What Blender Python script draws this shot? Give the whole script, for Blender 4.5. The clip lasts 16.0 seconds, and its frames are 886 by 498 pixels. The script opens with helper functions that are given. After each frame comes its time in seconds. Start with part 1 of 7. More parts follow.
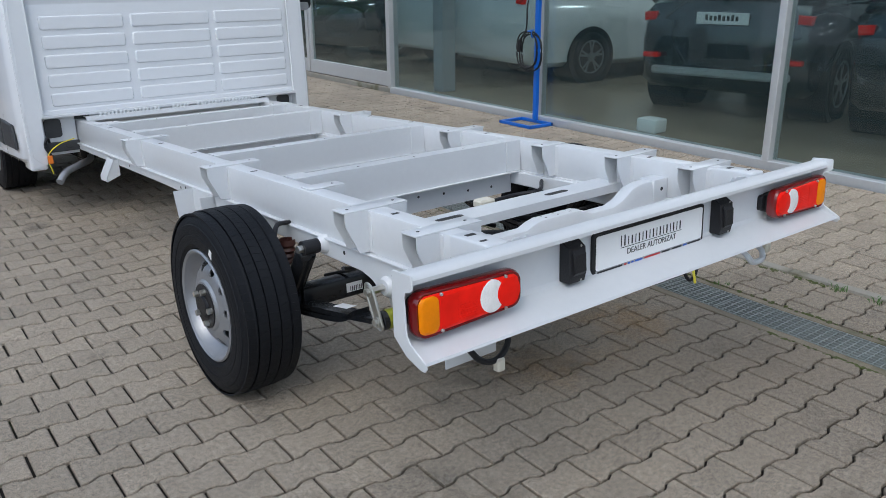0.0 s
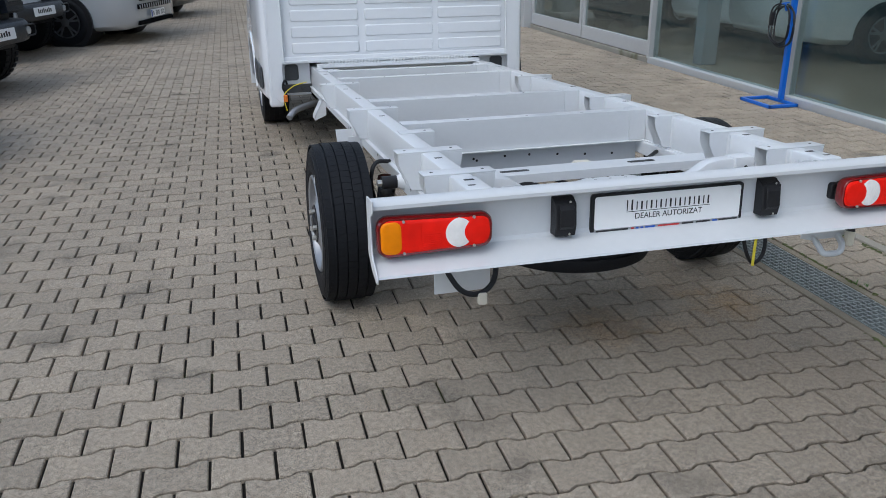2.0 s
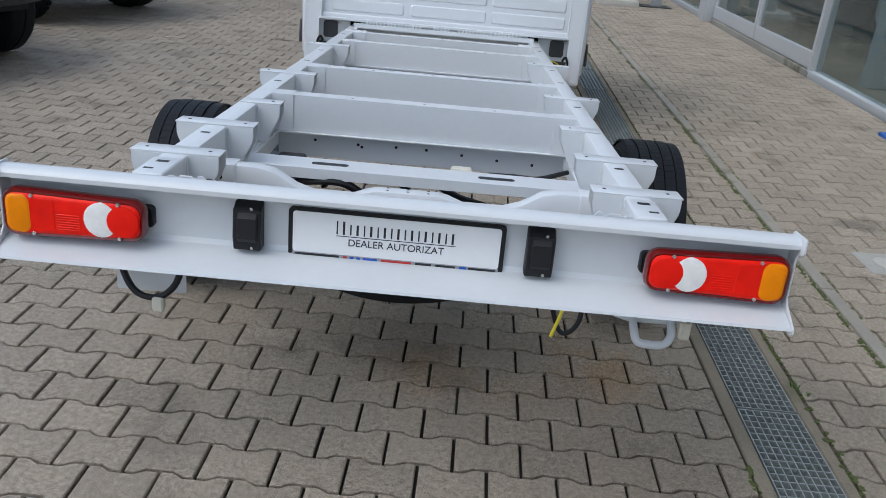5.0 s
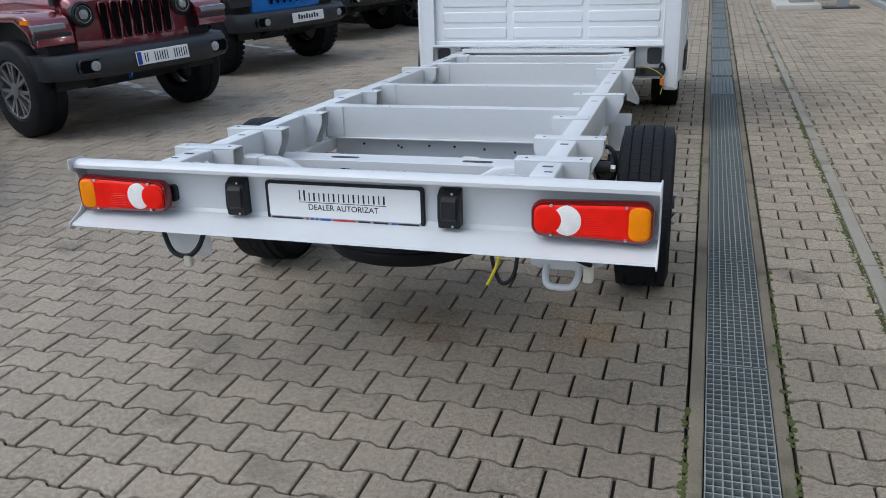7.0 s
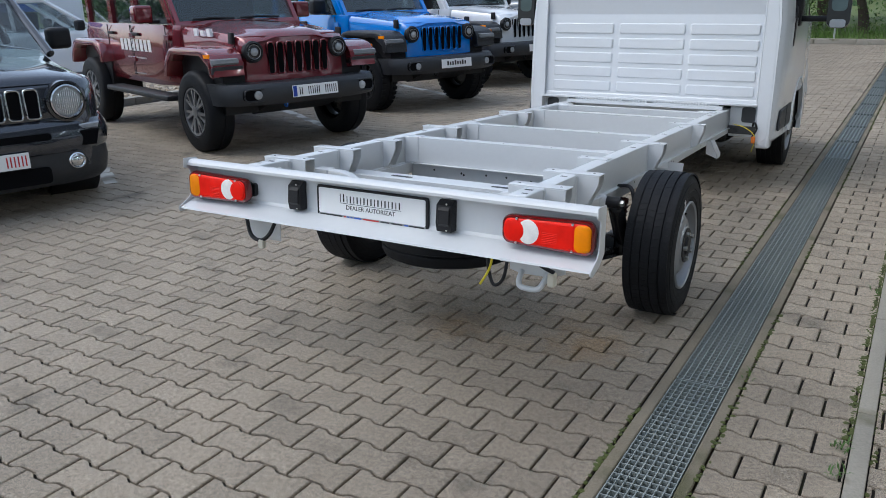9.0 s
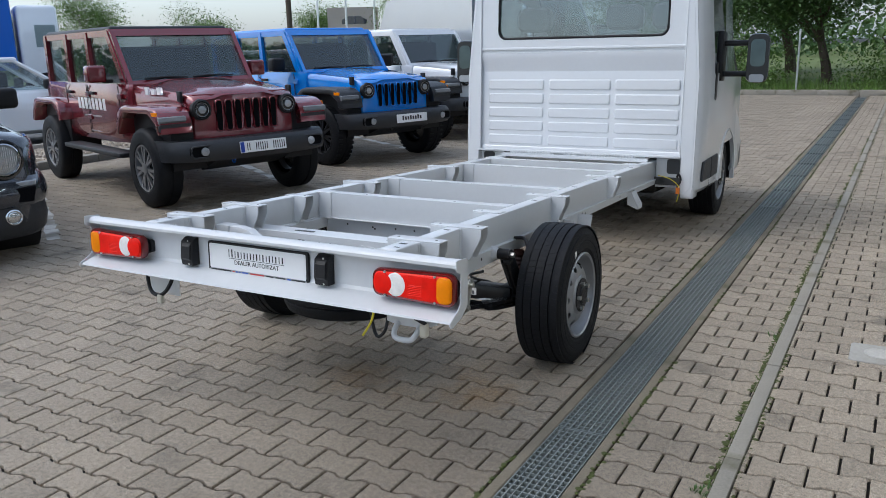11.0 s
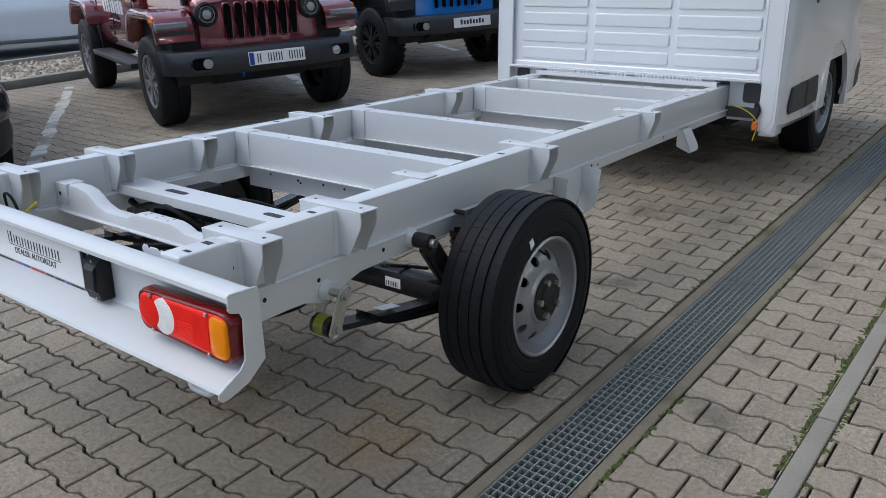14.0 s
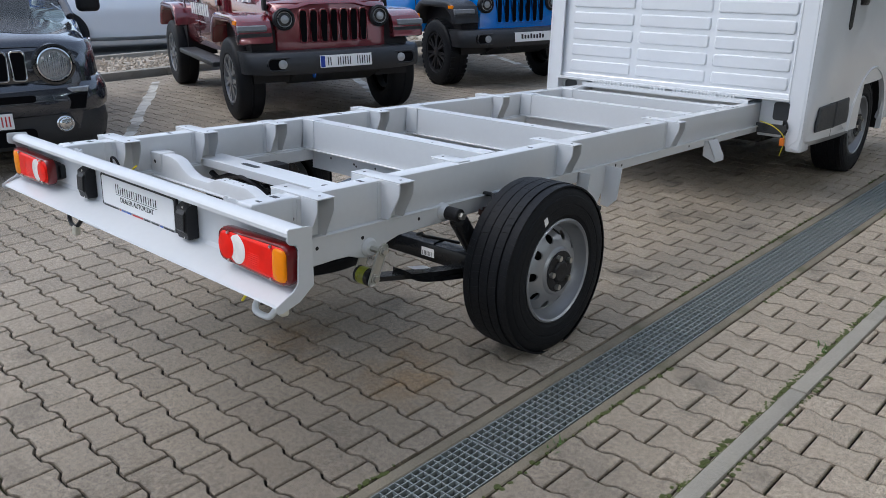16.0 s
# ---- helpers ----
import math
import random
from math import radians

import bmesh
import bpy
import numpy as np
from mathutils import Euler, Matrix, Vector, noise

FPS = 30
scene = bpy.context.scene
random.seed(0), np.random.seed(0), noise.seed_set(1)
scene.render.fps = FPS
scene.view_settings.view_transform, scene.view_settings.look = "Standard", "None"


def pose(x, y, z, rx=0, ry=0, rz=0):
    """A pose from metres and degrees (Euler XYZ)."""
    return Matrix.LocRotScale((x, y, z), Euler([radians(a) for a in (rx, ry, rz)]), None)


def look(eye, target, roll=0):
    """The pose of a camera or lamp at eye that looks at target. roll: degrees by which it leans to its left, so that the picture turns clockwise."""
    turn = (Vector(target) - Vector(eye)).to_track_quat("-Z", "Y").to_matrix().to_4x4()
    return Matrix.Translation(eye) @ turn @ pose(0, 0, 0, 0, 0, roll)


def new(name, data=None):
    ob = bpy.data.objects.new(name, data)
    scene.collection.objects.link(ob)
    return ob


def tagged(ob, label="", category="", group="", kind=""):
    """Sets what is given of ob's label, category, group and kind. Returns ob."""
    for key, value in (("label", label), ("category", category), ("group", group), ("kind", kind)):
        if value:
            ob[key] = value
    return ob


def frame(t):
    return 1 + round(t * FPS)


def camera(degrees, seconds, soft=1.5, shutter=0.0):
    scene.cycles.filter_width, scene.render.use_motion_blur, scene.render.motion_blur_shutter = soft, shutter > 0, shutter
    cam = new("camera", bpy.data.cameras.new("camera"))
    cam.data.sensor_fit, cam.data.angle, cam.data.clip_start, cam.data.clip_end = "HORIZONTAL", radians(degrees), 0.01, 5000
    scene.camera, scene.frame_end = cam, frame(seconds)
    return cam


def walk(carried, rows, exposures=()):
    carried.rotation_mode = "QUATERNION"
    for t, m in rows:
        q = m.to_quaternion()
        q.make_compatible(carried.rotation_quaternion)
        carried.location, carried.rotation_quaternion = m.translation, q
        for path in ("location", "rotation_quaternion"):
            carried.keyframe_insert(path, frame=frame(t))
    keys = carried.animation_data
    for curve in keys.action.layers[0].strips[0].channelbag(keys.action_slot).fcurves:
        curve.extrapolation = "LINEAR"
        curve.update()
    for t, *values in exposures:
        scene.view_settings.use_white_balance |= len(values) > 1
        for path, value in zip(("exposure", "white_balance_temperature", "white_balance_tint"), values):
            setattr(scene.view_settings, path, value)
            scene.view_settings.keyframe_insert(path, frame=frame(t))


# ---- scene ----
cam = camera(57.8, 16.0, soft=0.5)
PATH = [
    (0, (-0.069, -0.01, 1.497), (1.101, 1.471, 0.834), -0.5),
    (0.5, (0.039, -0.211, 1.491), (1.07, 1.367, 0.822), 0.6),
    (1, (0.123, -0.418, 1.471), (0.969, 1.247, 0.756), 0.4),
    (1.5, (0.306, -0.577, 1.474), (0.889, 1.191, 0.743), -0.6),
    (2, (0.568, -0.691, 1.507), (1.067, 1.104, 0.778), -0.5),
    (2.5, (0.784, -0.627, 1.494), (1.28, 1.178, 0.791), 0.3),
    (3, (1.034, -0.541, 1.476), (1.464, 1.287, 0.785), -0.3),
    (3.5, (1.373, -0.513, 1.472), (1.735, 1.325, 0.77), -0.2),
    (4, (1.631, -0.375, 1.436), (1.959, 1.432, 0.645), 0.3),
    (4.2, (1.713, -0.303, 1.448), (2.003, 1.507, 0.648), 2.4),
    (6.3, (2.594, -0.595, 1.49), (2.21, 1.218, 0.738), -1.1),
    (6.5, (2.702, -0.623, 1.469), (2.286, 1.188, 0.731), -1.5),
    (7, (2.896, -0.755, 1.472), (2.351, 1.023, 0.738), -2.9),
    (7.5, (3.016, -0.942, 1.464), (2.45, 0.84, 0.753), -3.2),
    (8, (3.213, -1.02, 1.464), (2.598, 0.749, 0.762), -3.4),
    (8.5, (3.503, -1.039, 1.437), (2.654, 0.65, 0.786), -0.3),
    (9, (3.676, -1.105, 1.506), (2.736, 0.551, 0.895), -1.2),
    (9.5, (3.844, -1.209, 1.525), (2.893, 0.465, 0.981), 0.9),
    (9.7, (3.905, -1.223, 1.542), (2.976, 0.485, 1.069), 0.5),
    (11.8, (4.153, -0.603, 1.494), (3.216, 1.061, 0.901), -3.0),
    (12, (4.175, -0.489, 1.479), (3.247, 1.164, 0.84), -2.9),
    (12.5, (4.24, -0.213, 1.491), (3.326, 1.441, 0.835), -2.9),
    (13, (4.149, 0.034, 1.481), (3.252, 1.689, 0.806), -3.2),
    (13.5, (4.09, 0.236, 1.462), (3.157, 1.855, 0.75), -3.9),
    (14, (4.143, 0.453, 1.47), (2.996, 1.929, 0.76), -2.5),
    (14.5, (4.186, 0.512, 1.464), (2.913, 1.868, 0.727), -4.2),
    (15, (4.266, 0.364, 1.457), (2.993, 1.72, 0.723), -2.6),
    (15.5, (4.366, 0.226, 1.481), (3.095, 1.588, 0.752), -1.0),
    (16, (4.528, 0.155, 1.481), (3.261, 1.547, 0.807), -0.6),
]
walk(cam, [(t, look(eye, target, roll)) for t, eye, target, roll in PATH],
     exposures=((0, 0.14, 6080, 6), (4.2, 0.10, 6060, 6), (6.5, 0.20, 6080, 6), (9.7, 0.26, 6100, 6), (12.5, 0.28, 6130, 8), (14, 0.16, 6040, 7), (15, 0.28, 6130, 8), (16, 0.30, 6150, 8)))

# ---- world, sun, exposure ----
world = bpy.data.worlds.new("overcast_sky")
scene.world = world
world.use_nodes = True
wn, wl = world.node_tree.nodes, world.node_tree.links
sky = wn.new("ShaderNodeTexSky")
sky.sky_type = "NISHITA"
sky.sun_disc = False
sky.sun_elevation, sky.sun_rotation = radians(54), radians(-122)
sky.air_density, sky.dust_density, sky.ozone_density = 1.0, 2.5, 1.0
grey = wn.new("ShaderNodeHueSaturation")
grey.inputs["Saturation"].default_value = 0.85
wl.new(sky.outputs["Color"], grey.inputs["Color"])
cloud = wn.new("ShaderNodeMix")
cloud.data_type = "RGBA"
cloud.inputs["Factor"].default_value = 0.35
cloud.inputs["B"].default_value = (2.7, 3.05, 3.6, 1)
wl.new(grey.outputs["Color"], cloud.inputs["A"])
wl.new(cloud.outputs["Result"], wn["Background"].inputs["Color"])
wn["Background"].inputs["Strength"].default_value = 0.215
sun = new("sun", bpy.data.lights.new("sun", "SUN"))
sun.data.energy, sun.data.angle, sun.data.color = 0.47, radians(40), (1.0, 0.99, 0.97)
sun.matrix_world = look((-5.5, -3.5, 9), (0, 0, 0))

# ---- materials ----


def mat(name, rgb, rough=0.5, metal=0.0, vary=0.12, grain=40.0, stain=1.2, bump=0.05, bump_scale=200.0, coat=0.0, tint=None, tint_at=0.6, spread=0.0):
    """A surface with two scales of colour variation, uneven gloss and fine relief."""
    m = bpy.data.materials.new(name)
    m.use_nodes = True
    n, l = m.node_tree.nodes, m.node_tree.links
    p = n["Principled BSDF"]
    pos = n.new("ShaderNodeTexCoord").outputs["Object"]
    fine = n.new("ShaderNodeTexNoise")
    fine.inputs["Scale"].default_value, fine.inputs["Detail"].default_value = grain, 4
    wide = n.new("ShaderNodeTexNoise")
    wide.inputs["Scale"].default_value, wide.inputs["Detail"].default_value = stain, 5
    for t in (fine, wide):
        l.new(pos, t.inputs["Vector"])
    mul = n.new("ShaderNodeMath")
    mul.operation = "MULTIPLY_ADD"
    l.new(fine.outputs["Fac"], mul.inputs[0])
    mul.inputs[1].default_value = vary * 2
    mul.inputs[2].default_value = 1 - vary * 2
    add = n.new("ShaderNodeMath")
    add.operation = "MULTIPLY_ADD"
    l.new(wide.outputs["Fac"], add.inputs[0])
    add.inputs[1].default_value = vary * 2
    l.new(mul.outputs[0], add.inputs[2])
    value = add.outputs[0]
    if spread:
        info = n.new("ShaderNodeObjectInfo")
        isl = n.new("ShaderNodeNewGeometry")
        both = n.new("ShaderNodeMath")
        both.operation = "ADD"
        l.new(info.outputs["Random"], both.inputs[0])
        l.new(isl.outputs["Random Per Island"], both.inputs[1])
        fr = n.new("ShaderNodeMath")
        fr.operation = "FRACT"
        l.new(both.outputs[0], fr.inputs[0])
        sp = n.new("ShaderNodeMath")
        sp.operation = "MULTIPLY_ADD"
        l.new(fr.outputs[0], sp.inputs[0])
        sp.inputs[1].default_value, sp.inputs[2].default_value = spread, 1 - spread / 2
        mm = n.new("ShaderNodeMath")
        mm.operation = "MULTIPLY"
        l.new(value, mm.inputs[0])
        l.new(sp.outputs[0], mm.inputs[1])
        value = mm.outputs[0]
    base = n.new("ShaderNodeVectorMath")
    base.operation = "SCALE"
    base.inputs[0].default_value = rgb
    l.new(value, base.inputs["Scale"])
    colour = base.outputs[0]
    if tint:
        ramp = n.new("ShaderNodeMapRange")
        ramp.inputs["From Min"].default_value, ramp.inputs["From Max"].default_value = tint_at, tint_at + 0.12
        tn = n.new("ShaderNodeTexNoise")
        tn.inputs["Scale"].default_value, tn.inputs["Detail"].default_value = 2.7, 6
        l.new(pos, tn.inputs["Vector"])
        l.new(tn.outputs["Fac"], ramp.inputs["Value"])
        mix = n.new("ShaderNodeMix")
        mix.data_type = "RGBA"
        l.new(ramp.outputs[0], mix.inputs["Factor"])
        l.new(colour, mix.inputs["A"])
        mix.inputs["B"].default_value = (*tint, 1)
        colour = mix.outputs["Result"]
    l.new(colour, p.inputs["Base Color"])
    rr = n.new("ShaderNodeMapRange")
    rr.inputs["To Min"].default_value, rr.inputs["To Max"].default_value = max(rough - 0.08, 0.03), min(rough + 0.08, 1)
    l.new(wide.outputs["Fac"], rr.inputs["Value"])
    l.new(rr.outputs[0], p.inputs["Roughness"])
    p.inputs["Metallic"].default_value = metal
    p.inputs["Coat Weight"].default_value = coat
    p.inputs["Coat Roughness"].default_value = 0.05
    if bump:
        bn = n.new("ShaderNodeTexNoise")
        bn.inputs["Scale"].default_value, bn.inputs["Detail"].default_value = bump_scale, 3
        l.new(pos, bn.inputs["Vector"])
        b = n.new("ShaderNodeBump")
        b.inputs["Strength"].default_value, b.inputs["Distance"].default_value = min(bump * 4, 1), 0.003
        l.new(bn.outputs["Fac"], b.inputs["Height"])
        l.new(b.outputs["Normal"], p.inputs["Normal"])
    return m


def glass_mat(name, rgb, rough=0.02, alpha=0.25, spec=0.5, edge=4.0, shine=0.85, floor=0.04):
    """Thin pane: part clear, part tinted and glossy."""
    m = bpy.data.materials.new(name)
    m.use_nodes = True
    n, l = m.node_tree.nodes, m.node_tree.links
    p = n["Principled BSDF"]
    p.inputs["Base Color"].default_value = (*rgb, 1)
    p.inputs["Roughness"].default_value = rough
    p.inputs["IOR"].default_value = 1.5
    p.inputs["Specular IOR Level"].default_value = spec
    clear = n.new("ShaderNodeBsdfTransparent")
    clear.inputs["Color"].default_value = (0.78, 0.86, 0.86, 1)
    mix = n.new("ShaderNodeMixShader")
    mix.inputs[0].default_value = alpha
    l.new(clear.outputs[0], mix.inputs[1])
    l.new(p.outputs[0], mix.inputs[2])
    gloss = n.new("ShaderNodeBsdfGlossy")
    gloss.inputs["Roughness"].default_value = rough
    side = n.new("ShaderNodeLayerWeight")
    power = n.new("ShaderNodeMath")
    power.operation = "POWER"
    l.new(side.outputs["Facing"], power.inputs[0])
    power.inputs[1].default_value = edge
    fres = n.new("ShaderNodeMath")
    fres.operation = "MULTIPLY_ADD"
    l.new(power.outputs[0], fres.inputs[0])
    fres.inputs[1].default_value, fres.inputs[2].default_value = shine, floor
    last = n.new("ShaderNodeMixShader")
    l.new(fres.outputs[0], last.inputs[0])
    l.new(mix.outputs[0], last.inputs[1])
    l.new(gloss.outputs[0], last.inputs[2])
    l.new(last.outputs[0], n["Material Output"].inputs["Surface"])
    return m


WHITE = mat("white_paint", (0.670, 0.685, 0.700), 0.36, vary=0.03, bump=0.012, bump_scale=350, coat=0.2)
CABWHITE = mat("cab_white_paint", (0.76, 0.775, 0.80), 0.22, vary=0.02, bump=0.006, bump_scale=200, coat=0.6)
RUBBER = mat("tyre_rubber", (0.0085, 0.0095, 0.012), 0.60, vary=0.25, grain=60, stain=5, bump=0.15, bump_scale=260)
RUBBER.node_tree.nodes["Principled BSDF"].inputs["Specular IOR Level"].default_value = 0.22
STEEL = mat("silver_wheel_paint", (0.34, 0.35, 0.37), 0.35, 0.55, vary=0.06, bump=0.03)
ZINC = mat("zinc_plated_steel", (0.55, 0.54, 0.5), 0.3, 0.9, vary=0.15, bump=0.06)
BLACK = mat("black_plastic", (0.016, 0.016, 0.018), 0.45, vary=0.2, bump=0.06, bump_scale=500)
CHASSIS = mat("black_chassis_paint", (0.011, 0.012, 0.014), 0.24, vary=0.2, bump=0.03, coat=0.2)
GREYPLASTIC = mat("grey_plastic_trim", (0.045, 0.047, 0.05), 0.55, vary=0.15, bump=0.1, bump_scale=600)
RED = mat("red_lamp_lens", (0.90, 0.014, 0.007), 0.2, vary=0.16, grain=22, stain=14, bump=0.04, bump_scale=60)
DARKRED = mat("dark_red_lamp_rim", (0.16, 0.004, 0.005), 0.15, vary=0.08, bump=0.0, coat=0.5)
AMBER = mat("amber_lamp_lens", (0.95, 0.27, 0.002), 0.2, vary=0.12, bump=0.08, bump_scale=120)
CLEAR = mat("clear_lamp_lens", (0.93, 0.90, 0.87), 0.14, vary=0.15, bump=0.15, bump_scale=140, coat=0.8)
for lens in (RED, AMBER):
    lens.node_tree.nodes["Principled BSDF"].inputs["Specular IOR Level"].default_value = 0.16
for dull in (BLACK, CHASSIS):
    dull.node_tree.nodes["Principled BSDF"].inputs["Specular IOR Level"].default_value = 0.3
PLATE = mat("white_plate", (0.9, 0.9, 0.9), 0.3, vary=0.02, bump=0.0, coat=0.2)
INK = mat("black_print", (0.02, 0.02, 0.022), 0.5, vary=0.1, bump=0.0)
GREYINK = mat("grey_print", (0.35, 0.36, 0.37), 0.5, vary=0.1, bump=0.0)
REDINK = mat("red_print", (0.55, 0.03, 0.03), 0.5, vary=0.1, bump=0.0)
BLUEINK = mat("blue_print", (0.02, 0.1, 0.5), 0.5, vary=0.1, bump=0.0)
YELLOW = mat("yellow_cable_sheath", (0.75, 0.62, 0.03), 0.45, vary=0.1, bump=0.05)
ORANGE = mat("orange_plug", (0.8, 0.2, 0.02), 0.4, vary=0.1, bump=0.05)
CREAM = mat("cream_plastic_connector", (0.7, 0.66, 0.55), 0.4, vary=0.1, bump=0.03)
LIME = mat("yellow_green_label", (0.22, 0.24, 0.015), 0.3, vary=0.4, grain=60, stain=25, bump=0.0)
BROWN = mat("red_brown_rubber", (0.07, 0.025, 0.018), 0.45, vary=0.2, bump=0.05)
CONCRETE = mat("concrete", (0.31, 0.285, 0.24), 0.88, vary=0.25, grain=120, stain=3, bump=0.25, bump_scale=260, tint=(0.14, 0.13, 0.08), tint_at=0.56)
EDGE = mat("dirty_concrete_edge", (0.21, 0.178, 0.13), 0.9, vary=0.42, grain=140, stain=4, bump=0.3, bump_scale=260, tint=(0.10, 0.095, 0.05), tint_at=0.54)
GRATE = mat("galvanised_grating", (0.27, 0.295, 0.285), 0.55, 0.3, vary=0.2, grain=30, stain=6, bump=0.06)
SOIL = mat("joint_soil", (0.016, 0.013, 0.009), 0.95, vary=0.3, grain=150, stain=4, bump=0.3, bump_scale=180, tint=(0.045, 0.055, 0.014), tint_at=0.58)
MOSS = mat("moss", (0.066, 0.080, 0.018), 0.9, vary=0.35, grain=120, stain=8, bump=0.3)
LINEPAINT = mat("worn_line_paint", (0.62, 0.6, 0.55), 0.8, vary=0.2, grain=60, stain=4, bump=0.2, bump_scale=180, tint=(0.26, 0.24, 0.2), tint_at=0.5)
ALU = mat("aluminium_frame", (0.55, 0.56, 0.57), 0.38, 0.4, vary=0.06, bump=0.02)
BLUEPAINT = mat("blue_painted_steel", (0.004, 0.12, 0.55), 0.35, vary=0.1, bump=0.03, coat=0.3)
WINDOWGLASS = glass_mat("showroom_glass", (0.05, 0.08, 0.085), 0.01, 0.14)
CARGLASS = glass_mat("car_glass", (0.035, 0.045, 0.048), 0.015, 0.30, 0.5, 3.5, 0.7, 0.06)
CABGLASS = glass_mat("cab_glass", (0.05, 0.07, 0.075), 0.02, 0.06, 0.5, 4.0, 0.8, 0.13)

# ---- mesh helpers ----


def finish(bm, sharp=32):
    bmesh.ops.recalc_face_normals(bm, faces=bm.faces)
    for f in bm.faces:
        f.smooth = True
    for e in bm.edges:
        e.smooth = len(e.link_faces) == 2 and e.calc_face_angle(0) < radians(sharp)


def part(name, bm, material, parent=None, label="", sharp=32):
    """Link a bmesh as one mesh object under a thing or a part."""
    finish(bm, sharp)
    me = bpy.data.meshes.new(name)
    bm.to_mesh(me)
    bm.free()
    for m in (material if isinstance(material, (list, tuple)) else [material]):
        me.materials.append(m)
    ob = new(name, me)
    ob.parent = parent
    return tagged(ob, label)


def thing(name, m, label, category, group="", kind=""):
    ob = new(name)
    ob.empty_display_size = 0.1
    ob.matrix_basis = m
    return tagged(ob, label, category, group, kind)


def box(bm, x0, x1, y0, y1, z0, z1, bevel=0.0, seg=2, m=None):
    vs = [bm.verts.new((x, y, z)) for z in (z0, z1) for y in (y0, y1) for x in (x0, x1)]
    fs = [bm.faces.new([vs[i] for i in q]) for q in ((0, 2, 3, 1), (4, 5, 7, 6), (0, 1, 5, 4), (2, 6, 7, 3), (0, 4, 6, 2), (1, 3, 7, 5))]
    geo = set(vs)
    if bevel:
        es = {e for f in fs for e in f.edges}
        out = bmesh.ops.bevel(bm, geom=list(es), offset=bevel, segments=seg, profile=0.5, affect="EDGES")
        geo = {v for f in out["faces"] for v in f.verts} | {v for v in vs if v.is_valid}
    if m:
        bmesh.ops.transform(bm, matrix=m, verts=list(geo))
    return bm


def prism(bm, pts, axis, a, b, bevel=0.0):
    """Extrude a closed outline along an axis. pts are in the two other axes, in order x, y, z."""
    k = "xyz".index(axis)

    def put(p, w):
        c = list(p)
        c.insert(k, w)
        return bm.verts.new(c)
    A, B = [put(p, a) for p in pts], [put(p, b) for p in pts]
    n = len(pts)
    fs = [bm.faces.new(A), bm.faces.new(B[::-1])]
    fs += [bm.faces.new((A[i], A[(i + 1) % n], B[(i + 1) % n], B[i])) for i in range(n)]
    if bevel:
        bmesh.ops.recalc_face_normals(bm, faces=fs)
        bmesh.ops.bevel(bm, geom=[e for f in fs[:2] for e in f.edges], offset=bevel, segments=1, affect="EDGES")
    return bm


def tube(bm, pts, r, n=10, closed=False):
    """A round tube along a line of points."""
    pts = [Vector(p) for p in pts]
    rings, up = [], Vector((0.03, 0.05, 1)).normalized()
    for i, p in enumerate(pts):
        d = (pts[(i + 1) % len(pts)] - p) if closed or i + 1 < len(pts) else p - pts[i - 1]
        if (closed or i > 0):
            d = d.normalized() + (p - pts[i - 1]).normalized()
        if d.length < 1e-6:
            d = Vector((0, 0, 1))
        d.normalize()
        u = d.cross(up)
        if u.length < 0.05:
            u = d.cross(Vector((1, 0, 0)))
        u.normalize()
        v = d.cross(u)
        rings.append([bm.verts.new(p + r * (math.cos(2 * math.pi * j / n) * u + math.sin(2 * math.pi * j / n) * v)) for j in range(n)])
    for a, b in zip(rings, rings[1:] + ([rings[0]] if closed else [])):
        for j in range(n):
            bm.faces.new((a[j], a[(j + 1) % n], b[(j + 1) % n], b[j]))
    if not closed:
        bm.faces.new(rings[0])
        bm.faces.new(rings[-1][::-1])
    return bm


def rod(bm, p, q, r, n=14):
    return tube(bm, [p, q], r, n)


def bend(points, k=6):
    """Points along a smooth curve through the given ones."""
    P = [Vector(p) for p in points]
    P = [2 * P[0] - P[1]] + P + [2 * P[-1] - P[-2]]
    out = []
    for i in range(1, len(P) - 2):
        for j in range(k):
            t = j / k
            a, b, c, d = P[i - 1], P[i], P[i + 1], P[i + 2]
            out.append(0.5 * (2 * b + (c - a) * t + (2 * a - 5 * b + 4 * c - d) * t * t + (3 * b - a - 3 * c + d) * t ** 3))
    return out + [P[-2]]


def spin(bm, profile, n=64, axis="x", at=(0, 0, 0), cap=False):
    """Turn a profile of (radius, along) about an axis through at."""
    rings = []
    for r, a in profile:
        ring = []
        for j in range(n):
            c, s = r * math.cos(2 * math.pi * j / n), r * math.sin(2 * math.pi * j / n)
            p = {"x": (a, c, s), "y": (c, a, s), "z": (c, s, a)}[axis]
            ring.append(bm.verts.new([p[k] + at[k] for k in range(3)]))
        rings.append(ring)
    for a, b in zip(rings, rings[1:]):
        for j in range(n):
            bm.faces.new((a[j], a[(j + 1) % n], b[(j + 1) % n], b[j]))
    if cap:
        bm.faces.new(rings[0])
        bm.faces.new(rings[-1][::-1])
    return bm


def loft(bm, rings, closed=True, caps=True):
    """Skin over rings of points, all of one length. Returns the faces row by row."""
    R = [[bm.verts.new(p) for p in ring] for ring in rings]
    n, rows = len(R[0]), []
    for a, b in zip(R, R[1:]):
        rows.append([bm.faces.new((a[j], a[(j + 1) % n], b[(j + 1) % n], b[j])) for j in range(n if closed else n - 1)])
    if caps:
        bm.faces.new(R[0])
        bm.faces.new(R[-1][::-1])
    return rows


